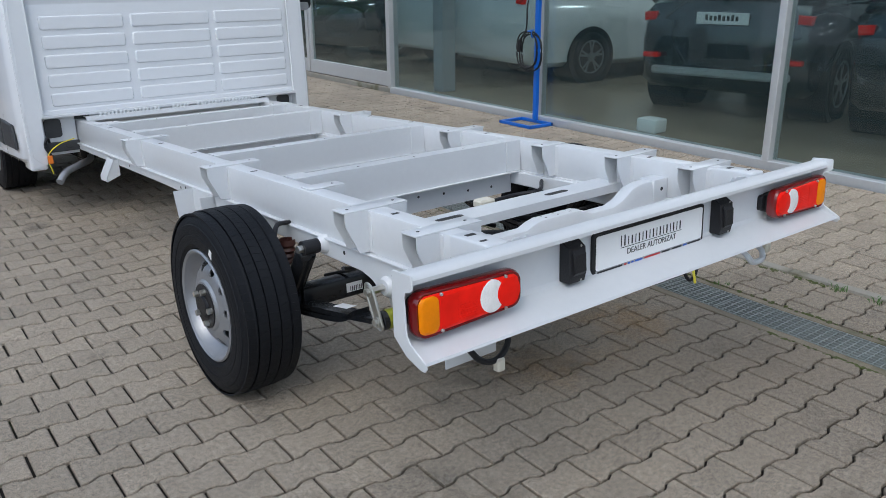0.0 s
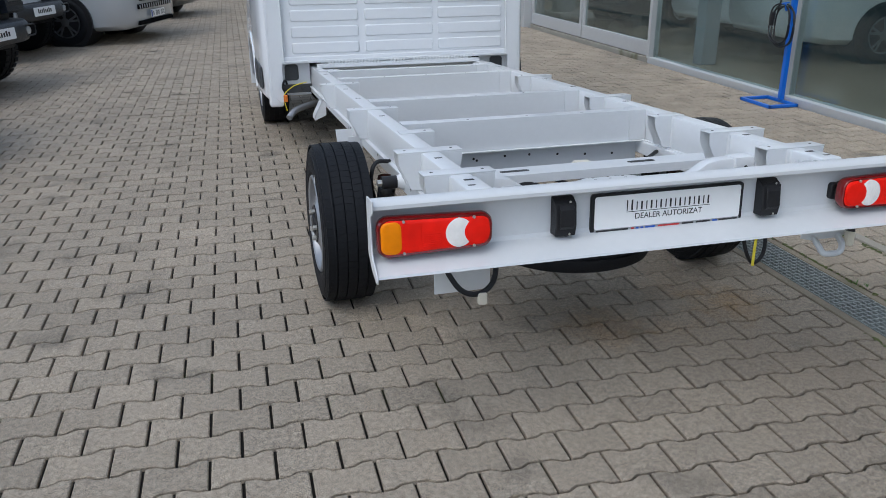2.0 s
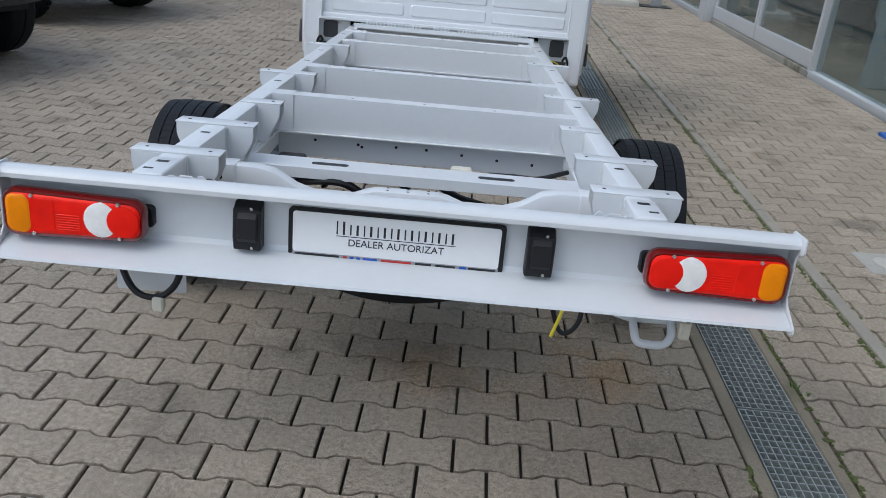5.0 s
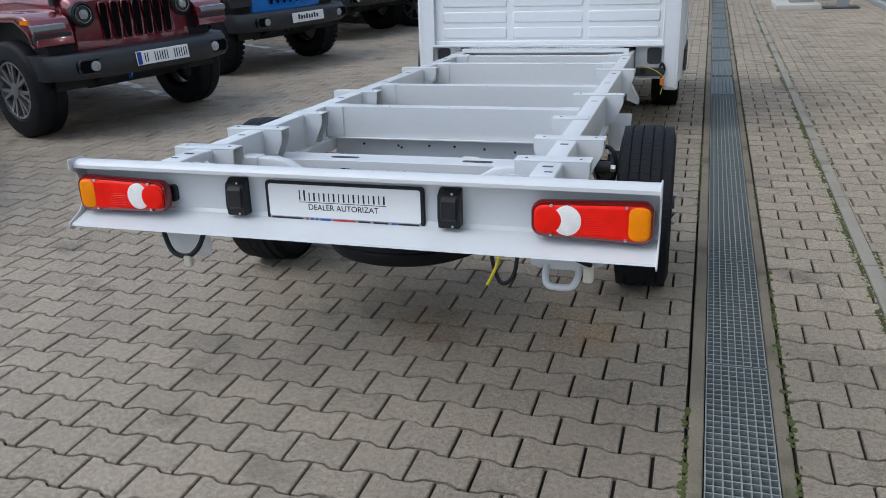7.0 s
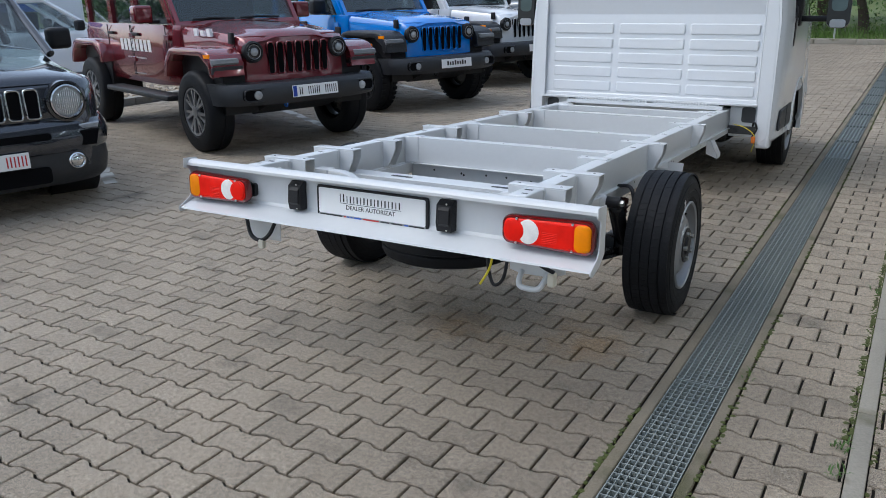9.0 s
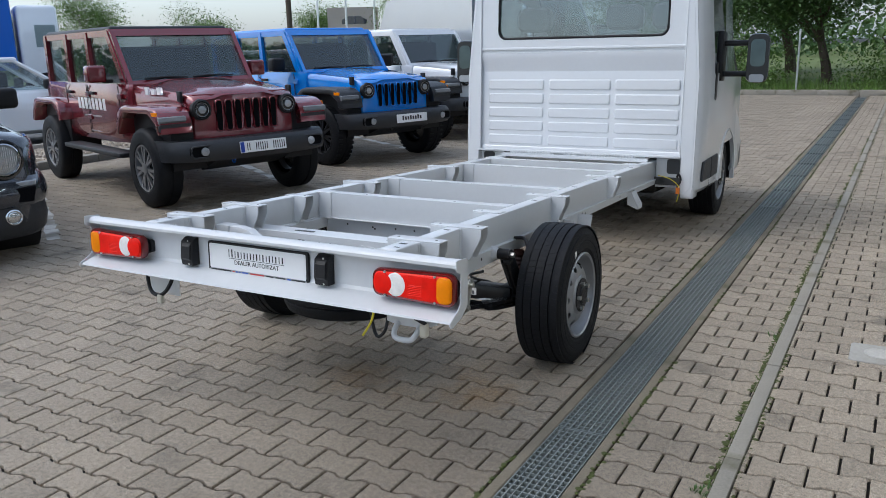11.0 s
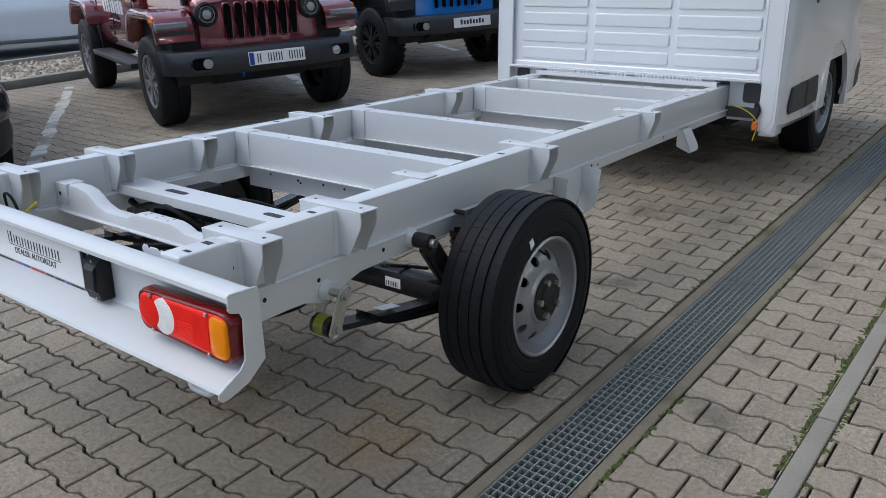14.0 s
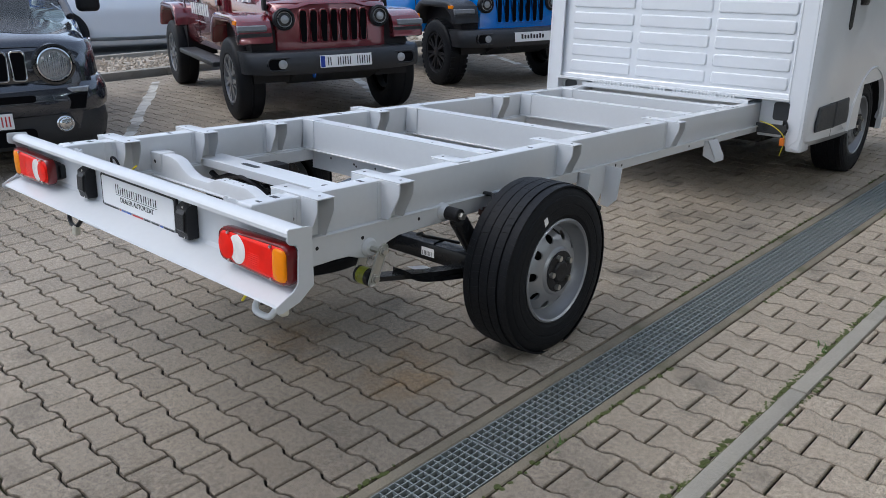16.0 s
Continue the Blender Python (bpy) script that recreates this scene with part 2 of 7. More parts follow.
def rounded(w, h, r, k=4):
    """Outline of a rounded rectangle about the origin."""
    out = []
    for cx, cy, a0 in ((w / 2 - r, h / 2 - r, 0), (r - w / 2, h / 2 - r, 90), (r - w / 2, r - h / 2, 180), (w / 2 - r, r - h / 2, 270)):
        out += [(cx + r * math.cos(radians(a0 + 90 * i / k)), cy + r * math.sin(radians(a0 + 90 * i / k))) for i in range(k + 1)]
    return out


B = bmesh.new


def lettering(name, text, size, m, material, parent, label="", squeeze=1.0):
    """Words in the built-in font, as a thin mesh."""
    cu = bpy.data.curves.new(name, "FONT")
    cu.body, cu.size, cu.extrude, cu.align_x, cu.align_y = text, size, 0.0006, "CENTER", "CENTER"
    tmp = bpy.data.objects.new(name + "_curve", cu)
    scene.collection.objects.link(tmp)
    me = bpy.data.meshes.new_from_object(tmp.evaluated_get(bpy.context.evaluated_depsgraph_get()))
    bpy.data.objects.remove(tmp)
    me.materials.append(material)
    ob = new(name, me)
    ob.parent = parent
    ob.matrix_basis = m @ Matrix.Diagonal((squeeze, 1, 1, 1))
    return tagged(ob, label)


# ---- ground: the paved lot ----
TILT = -1.4


def site(x, y, z=0.0):
    """A place in the paving's own axes, in the world."""
    c, s = math.cos(radians(TILT)), math.sin(radians(TILT))
    return Vector((c * x - s * y, s * x + c * y, z))


SITE = pose(0, 0, 0, 0, 0, TILT)
DRAIN0, DRAIN1 = 2.994, 3.196
KERB0, KERB1 = 3.652, 3.712
WALL_X = 5.62
LOT_END = 22.6

bm = B()
box(bm, -400, 400, -400, 400, -0.6, -0.115)
part("ground", bm, SOIL)
tagged(bpy.data.objects["ground"], "flat earth under and round the paved lot", "ground", kind="structure")
bm = B()
box(bm, -6.35, DRAIN0 - 0.055, -6, LOT_END, -0.11, -0.016)
box(bm, DRAIN1 + 0.05, WALL_X - 0.02, -6, LOT_END, -0.11, -0.016)
bed = part("pavement", bm, SOIL)
bed.matrix_basis = SITE
tagged(bed, "block pavement of interlocking grey-brown concrete pavers with mossy joints", "pavement", kind="structure")

CHROME = mat("chrome", (0.7, 0.71, 0.72), 0.12, 1.0, vary=0.03, bump=0.0)

# ---- wheels ----


def steel_wheel(name, m, parent, side, R=0.342, W=0.215):
    """Van wheel: grooved tyre on a pressed steel rim with round holes and five bolts. side +1: outer face towards +x."""
    w = new(name)
    w.empty_display_size = 0.1
    w.parent, w.matrix_basis = parent, m
    h = W / 2
    prof = [(0.208, -h + 0.02), (0.215, -h + 0.006), (0.228, -h + 0.001), (0.230, -h - 0.001), (0.245, -h - 0.002), (0.262, -h - 0.003), (0.264, -h - 0.0015), (0.268, -h - 0.0015), (0.270, -h - 0.0035), (0.285, -h - 0.004), (0.302, -h - 0.001), (0.304, -h + 0.002), (0.315, -h + 0.004), (0.332, -h + 0.014), (R - 0.004, -h + 0.028)]
    for g in (-0.062, -0.022, 0.022, 0.062):
        prof += [(R + 0.001 - 0.12 * g * g, g - 0.0055), (R - 0.009, g - 0.0035), (R - 0.009, g + 0.0035), (R + 0.001 - 0.12 * g * g, g + 0.0055)]
    prof += [(R - 0.004, h - 0.028), (0.332, h - 0.014), (0.315, h - 0.004), (0.304, h - 0.002), (0.302, h + 0.001), (0.285, h + 0.004), (0.270, h + 0.0035), (0.268, h + 0.0015), (0.264, h + 0.0015), (0.262, h + 0.003), (0.245, h + 0.002), (0.230, h + 0.001), (0.228, h - 0.001), (0.215, h - 0.006), (0.208, h - 0.02)]
    part("tyre", spin(B(), prof, 72), RUBBER, w, "black ribbed van tyre", 40)
    # blocks of the five ribs, parted by fine sipes
    bm = B()
    for i in range(72):
        for c, half, lean in ((-0.0820, 0.0180, 8), (-0.0415, 0.0182, -10), (0.0, 0.0190, 9), (0.0415, 0.0182, -10), (0.0820, 0.0180, 8)):
            a = 2 * math.pi * (i + 0.37 * (c > 0.01) + 0.2 * (abs(c) > 0.05)) / 72
            t = pose(0, 0, 0, math.degrees(a)) @ pose(c, R - 0.0004 - 0.12 * c * c - (0.0035 if abs(c) > 0.06 else 0), 0, 0, 0, 0)
            sk = math.tan(radians(lean))
            q = [(x, z + sk * x) for x, z in ((-half, -0.0145), (half, -0.0145), (half, 0.0145), (-half, 0.0145))]
            top, low = [bm.verts.new(t @ Vector((x, 0.0034, z))) for x, z in q], [bm.verts.new(t @ Vector((x, -0.004, z))) for x, z in q]
            bm.faces.new(top)
            for j in range(4):
                bm.faces.new((top[j], low[j], low[(j + 1) % 4], top[(j + 1) % 4]))
    part("tread", bm, RUBBER, w)["kind"] = "stuff"
    s = side
    bm = B()
    spin(bm, [(0.208, s * (h - 0.018)), (0.212, s * (h - 0.003)), (0.205, s * (h + 0.002)), (0.197, s * (h - 0.004)), (0.192, s * (h - 0.03)), (0.178, s * (h - 0.048)), (0.172, s * (h - 0.058)), (0.180, s * (h - 0.12)), (0.19, -s * (h - 0.02))], 64)
    # the disc with ten round holes
    n_hole, r0, r1 = 10, 0.098, 0.172

    def disc(th, r):
        k = (r - r0) / (r1 - r0)
        x = s * (h - 0.012 - 0.046 * k ** 2.2)
        return (x, r * math.cos(th), r * math.sin(th))
    for i in range(n_hole):
        tc, dt, rc = 2 * math.pi * i / n_hole, math.pi / n_hole, 0.141
        inner, outer, deep = [], [], []
        for j in range(16):
            a = 2 * math.pi * j / 16
            ca, sa = math.cos(a), math.sin(a)
            inner.append(disc(tc + 0.0175 * ca / rc, rc + 0.0175 * sa))
            q = max(abs(ca), abs(sa))
            u, v = ca / q, sa / q
            outer.append(disc(tc + dt * u, (rc + v * (r1 - rc)) if v > 0 else (rc + v * (rc - r0))))
            p = inner[-1]
            deep.append((p[0] - s * 0.006, p[1], p[2]))
        loft(bm, [[Vector(p) for p in ring] for ring in (outer, inner, deep)], True, False)
    spin(bm, [(0.0985, s * (h - 0.012)), (0.09, s * (h - 0.004)), (0.07, s * (h - 0.0)), (0.055, s * (h - 0.012)), (0.03, s * (h - 0.02)), (0.001, s * (h - 0.02))], 40)
    bmesh.ops.remove_doubles(bm, verts=bm.verts, dist=0.0005)
    part("rim", bm, STEEL, w, "silver-painted pressed steel rim with round holes")
    bm = spin(B(), [(0.083, s * (h - 0.02)), (0.083, s * (h + 0.0015)), (0.046, s * (h + 0.0025)), (0.045, s * (h + 0.006)), (0.036, s * (h + 0.012)), (0.001, s * (h + 0.012))], 24)
    for i in range(5):
        a = 2 * math.pi * (i + 0.5) / 5
        c, d = 0.05 * math.cos(a), 0.05 * math.sin(a)
        rod(bm, (s * (h - 0.018), c, d), (s * (h + 0.002), c, d), 0.017, 12)
    part("hub_cap", bm, BLACK, w, "black plastic hub cap")
    for i in range(5):
        a = 2 * math.pi * (i + 0.5) / 5
        c, d = 0.062 * math.cos(a), 0.062 * math.sin(a)
        bm = rod(B(), (s * (h - 0.012), c, d), (s * (h + 0.018), c, d), 0.0115, 6)
        spin(bm, [(0.016, s * (h - 0.004)), (0.016, s * h), (0.011, s * (h + 0.002))], 12, "x", (0, c, d))
        part("wheel_bolt", bm, ZINC, w, "zinc-plated wheel bolt")
    spin_back = spin(B(), [(0.02, -s * 0.03), (0.165, -s * 0.03), (0.168, -s * 0.06), (0.02, -s * 0.07)], 32)
    part("brake_disc", spin_back, CHASSIS, w, "dark brake drum behind the rim")
    part("sticker", prism(B(), [(-0.012, -0.018), (0.012, -0.014), (0.012, 0.014), (-0.008, 0.020)], "x", s * (h + 0.0005), s * (h + 0.0035)), PLATE, w, "small white paper sticker").matrix_basis = pose(0, -0.12, 0.225, 28)
    part("valve", rod(B(), (s * (h - 0.045), 0, 0.165), (s * (h - 0.012), 0, 0.150), 0.004, 8), BLACK, w)
    return w


# ---- the chassis cab truck ----
TRUCK_M = pose(1.9, 1.45, 0, -2.9, 0.3, 0.0)
truck = thing("chassis_cab_truck", TRUCK_M, "white chassis cab truck with bare ladder frame and no load bed", "truck")
TOP = 0.806
RX0, RX1 = 0.585, 0.655
CAB_Y = 3.82

# rear lamp bar: web, rolled top lip, flared bottom flange
outline = [(0.012, 0.652), (0.012, 0.778), (0.008, 0.790), (-0.002, 0.797), (-0.016, 0.799), (-0.030, 0.798), (-0.039, 0.792), (-0.042, 0.783), (-0.047, 0.783), (-0.047, 0.794), (-0.042, 0.802), (-0.032, 0.807), (-0.016, 0.809), (0.002, 0.807), (0.012, 0.803), (0.018, 0.797), (0.018, 0.640), (0.010, 0.632), (-0.030, 0.620), (-0.072, 0.606), (-0.096, 0.596), (-0.103, 0.597), (-0.100, 0.604), (-0.074, 0.613), (-0.030, 0.628), (0.004, 0.640)]
part("lamp_bar", prism(B(), outline, "x", -0.957, 0.957), WHITE, truck, "white pressed steel rear lamp bar")
end = [(-0.066, 0.813), (-0.060, 0.816), (0.010, 0.813), (0.016, 0.808), (0.020, 0.640), (-0.030, 0.601), (-0.088, 0.583), (-0.104, 0.584), (-0.112, 0.594), (-0.110, 0.606), (-0.050, 0.638), (-0.036, 0.656), (-0.032, 0.752), (-0.038, 0.766), (-0.060, 0.772), (-0.068, 0.780)]
for s in (-1, 1):
    part("bar_end_plate", prism(B(), end, "x", s * 0.957, s * 0.962, 0.0015), WHITE, truck)
for x in (-0.83, -0.62, -0.22, 0.26, 0.63, 0.82):
    part("rivet", spin(B(), [(0.001, 0.0095), (0.005, 0.010), (0.008, 0.012)], 12, "y", (x, 0, 0.776)), WHITE, truck)
for x in (-0.38, 0.33):
    part("stiffener", box(B(), x - 0.045, x + 0.045, 0.007, 0.013, 0.768, 0.782, 0.002, 1), WHITE, truck)

BAR_BACK = 0.045

# ladder frame: upper rails on lower rails
for s in (-1, 1):
    bm = B()
    box(bm, min(s * RX0, s * RX1), max(s * RX0, s * RX1), -0.02, CAB_Y + 0.12, 0.660, TOP - 0.003, 0.006, 2)
    part("upper_rail", bm, WHITE, truck, "white box-section upper frame rail")
    # lower rail: deeper at the tail and tapered forward, with a top flange
    a, b = s * 0.56, s * 0.662
    bm = B()
    bot = ((-0.025, 0.553), (0.30, 0.562), (0.36, 0.560), (0.395, 0.548), (0.425, 0.539), (0.45, 0.536), (0.475, 0.539), (0.505, 0.550), (0.54, 0.572), (0.60, 0.588), (1.4, 0.60), (2.4, 0.612), (CAB_Y + 0.4, 0.62))
    prism(bm, [(y, z) for y, z in bot] + [(CAB_Y + 0.4, 0.656), (-0.025, 0.656)], "x", a, b, 0.004)
    part("lower_rail", bm, WHITE, truck, "white lower frame rail")
    part("rail_flange", box(B(), min(s * 0.575, s * 0.672), max(s * 0.575, s * 0.672), 0.02, CAB_Y + 0.1, 0.6545, 0.662, 0.002, 1), WHITE, truck)
    # round punchings on the outer web and slots on the top
    for y, z in ((0.13, 0.735), (0.10, 0.60), (0.22, 0.62), (0.42, 0.615), (0.70, 0.63), (0.86, 0.635), (1.35, 0.64), (2.1, 0.64), (2.16, 0.632), (2.9, 0.64)):
        w = RX1 if z > 0.66 else 0.662
        part("punched_hole", spin(B(), [(0.007, s * (w + 0.0008)), (0.0005, s * (w + 0.0008))], 14, "x", (0, y, z)), BLACK, truck)
    for y in (0.10, 0.44, 0.98, 1.42, 2.05, 2.46, 3.3):
        part("slot", box(B(), s * 0.62 - 0.014, s * 0.62 + 0.014, y, y + 0.016, TOP - 0.003, TOP - 0.0024), BLACK, truck)

# body mounting brackets: top plate over two curved gussets
gus = [(0.0, 0.0), (0.097, 0.0), (0.097, -0.030), (0.094, -0.044), (0.084, -0.064), (0.070, -0.088), (0.058, -0.110), (0.050, -0.128), (0.042, -0.135), (0.0, -0.136)]


def mounting_bracket(s, y, inner, reach, ln=0.072):
    """Folded top plate over two gussets on the outer and the inner side of a rail; reach 0: inner side alone."""
    bm = B()
    x0 = 0.5 if inner else RX0 + 0.01
    x1 = reach if reach else RX1 - 0.01
    box(bm, min(s * x0, s * x1), max(s * x0, s * x1), y, y + ln, TOP - 0.0028, TOP + 0.0022, 0.0018, 2)
    for on, root, d, far in ((inner, RX0 + 0.001, -1, 0.086), (reach, RX1 - 0.001, 1, reach - RX1)):
        if not on:
            continue
        for yy in (y, y + ln - 0.004):
            prism(bm, [(s * (root + d * p[0] * far / 0.1), TOP - 0.003 + p[1]) for p in gus], "y", yy, yy + 0.004, 0.0008)
        # flange against the rail web
        xa, xb = s * (root - 0.0005), s * (root + d * 0.0035)
        box(bm, min(xa, xb), max(xa, xb), y - 0.016, y + ln + 0.016, TOP - 0.14, TOP - 0.008, 0.0012, 1)
    ob = part("mounting_bracket", bm, WHITE, truck, "white pressed steel body mounting bracket")
    for x in ([0.535] if inner else []) + ([reach - 0.035] if reach else []):
        part("rivet", spin(B(), [(0.0055, TOP + 0.0022), (0.005, TOP + 0.0032), (0.0005, TOP + 0.0030)], 10, "z", (s * x, y + ln / 2, 0)), GREYPLASTIC, ob)
    return ob


for s, spots in ((-1, ((0.18, 0.742), (0.548, 0.745), (1.615, 0.745), (2.68, 0.735))), (1, ((0.162, 0.742), (0.512, 0.752), (1.588, 0.740), (2.615, 0.730)))):
    for y, reach in spots:
        mounting_bracket(s, y, True, reach)
    mounting_bracket(s, 0.93, True, 0)
    mounting_bracket(s, 3.5, True, 0)

# upper crossmembers with folded flanges and end collars
for y, z0 in ((1.16, 0.662), (1.90, 0.664), (2.98, 0.666), (3.47, 0.675)):
    c = [(y, TOP - 0.004), (y + 0.075, TOP - 0.004), (y + 0.075, TOP - 0.009), (y + 0.005, TOP - 0.009), (y + 0.005, z0), (y - 0.018, z0), (y - 0.018, z0 - 0.004), (y - 0.0, z0 - 0.004)]
    part("crossmember", prism(B(), c, "x", -RX0 + 0.001, RX0 - 0.001, 0.001), WHITE, truck, "white folded sheet crossmember")
    for s in (-1, 1):
        bm = B()
        xa, xb = s * RX0, s * (RX0 - 0.085)
        box(bm, min(xa, xb), max(xa, xb), y - 0.0045, y + 0.0005, z0 + 0.001, TOP - 0.003, 0.001, 1)
        box(bm, min(xa, xb), max(xa, xb), y - 0.003, y + 0.078, TOP - 0.0045, TOP - 0.0015, 0.001, 1)
        part("end_collar", bm, WHITE, truck)
    for x in (-0.28, 0.0, 0.27):
        part("slot", spin(B(), [(0.006, TOP - 0.0034), (0.0005, TOP - 0.0034)], 10, "z", (x, y + 0.03, 0)), BLACK, truck)
# lower crossmember with a row of holes
lower = [(1.20, 0.655), (1.26, 0.655), (1.26, 0.650), (1.205, 0.650), (1.205, 0.565), (1.24, 0.56), (1.24, 0.556), (1.20, 0.556)]
part("lower_crossmember", prism(B(), lower, "x", -0.565, 0.565, 0.001), WHITE, truck, "white lower crossmember with a row of holes")
for x in (-0.42, -0.25, -0.235, -0.1, 0.02, 0.16, 0.3, 0.44):
    part("punched_hole", spin(B(), [(0.006, 1.1992), (0.0005, 1.1992)], 12, "y", (x, 0, 0.612 + 0.014 * math.sin(40 * x))), BLACK, truck)
for y in (1.96, 3.02):
    part("lower_crossmember", box(B(), -0.565, 0.565, y, y + 0.09, 0.585, 0.65, 0.006, 2), WHITE, truck)

# rear pressed crossmember: high at both ends, hollow in the middle
prof = [(-0.585, 0.775), (-0.44, 0.775), (-0.39, 0.765), (-0.33, 0.728), (-0.28, 0.712), (-0.16, 0.712), (-0.12, 0.728), (-0.09, 0.735), (0.09, 0.735), (0.12, 0.728), (0.16, 0.712), (0.28, 0.712), (0.33, 0.728), (0.39, 0.765), (0.44, 0.775), (0.585, 0.775)]
rings = []
for x, z in prof:
    z -= 0.034
    z0, h = 0.646, z - 0.646
    side = [(0.316, z0), (0.331, z0 + 0.002), (0.336, z0 + h * 0.5), (0.339, z - 0.010), (0.342, z - 0.003), (0.349, z)]
    rings.append([Vector((x, y, q)) for y, q in side] + [Vector((x, 0.734 - y, q)) for y, q in reversed(side)] + [Vector((x, 0.417, z0 - 0.004)), Vector((x, 0.317, z0 - 0.004))])
bm = B()
loft(bm, rings)
part("rear_crossmember", bm, WHITE, truck, "white pressed crossmember, high at both ends", 24)
for s in (-1, 1):
    bm = B()
    box(bm, min(s * 0.50, s * 0.584), max(s * 0.50, s * 0.584), 0.330, 0.404, 0.66, 0.7445, 0.006, 2)
    part("crossmember_end", bm, WHITE, truck)
    part("punched_hole", spin(B(), [(0.008, 0.3292), (0.0005, 0.3292)], 12, "y", (s * 0.545, 0, 0.705)), BLACK, truck)
for x in (-0.06, 0.0, 0.06):
    for y in (0.365, 0.405):
        part("punched_hole", spin(B(), [(0.005, 0.7016), (0.0005, 0.7016)], 10, "z", (x, y * 0.6 + 0.135, 0)), BLACK, truck)
# flat crossmember with two long slots
flat = []
bm = B()
box(bm, -0.585, 0.585, 0.56, 0.685, 0.685, 0.690, 0.0015, 1)
box(bm, -0.585, 0.585, 0.56, 0.564, 0.655, 0.687)
box(bm, -0.585, 0.585, 0.681, 0.685, 0.65, 0.687)
part("flat_crossmember", bm, WHITE, truck, "white flat crossmember with long slots")
for x in (-0.27, 0.27):
    part("slot", prism(B(), [(x + p[0], 0.622 + p[1]) for p in rounded(0.12, 0.03, 0.014)], "z", 0.6903, 0.6908), BLACK, truck)
# sleeves on the rail ends and notched hook plates behind the lamp bar
for s in (-1, 1):
    bm = B()
    box(bm, min(s * (RX0 - 0.004), s * (RX1 + 0.004)), max(s * (RX0 - 0.004), s * (RX1 + 0.004)), -0.022, 0.135, 0.668, TOP + 0.0006, 0.007, 3)
    part("rail_sleeve", bm, WHITE, truck, "white sleeve over the rail end")
    part("slot", box(B(), s * 0.62 - 0.016, s * 0.62 + 0.016, 0.082, 0.100, TOP + 0.0006, TOP + 0.0011), BLACK, truck)
    part("slot", box(B(), s * 0.632 - 0.012, s * 0.632 + 0.012, 0.016, 0.028, TOP + 0.0006, TOP + 0.0011), BLACK, truck)
    hook = [(0.575, 0.775), (0.490, 0.775), (0.480, 0.800), (0.488, 0.812), (0.500, 0.812), (0.504, 0.803), (0.512, 0.803), (0.516, 0.809), (0.545, 0.809), (0.549, 0.803), (0.556, 0.803), (0.560, 0.808), (0.575, 0.806)]
    part("hook_plate", prism(B(), [(s * x, 0.79 + (z - 0.79) * 0.8 - 0.004) for x, z in hook], "y", -0.004, 0.0005, 0.0008), WHITE, truck, "white notched hook plate")

# rear lamps: deep black housing, wedge-shaped domed lens in red, amber and clear


def wedge(cx, s, x0, x1, cz, h0, h1, r, k=5):
    """Rounded outline from the inner end x0, of height h0, to the outer end x1, of height h1."""
    out = []
    for x, z, a0 in ((x1 - r, h1 / 2 - r, 0), (x0 + r, h0 / 2 - r, 90), (x0 + r, r - h0 / 2, 180), (x1 - r, r - h1 / 2, 270)):
        out += [(cx + s * (x + r * math.cos(radians(a0 + 90 * i / k))), cz + z + r * math.sin(radians(a0 + 90 * i / k))) for i in range(k + 1)]
    return out


def dome(layers):
    """Skin over outlines at growing depth, closed at the front."""
    bm = B()
    loft(bm, [[Vector((x, y, z)) for x, z in o] for o, y in layers])
    return bm


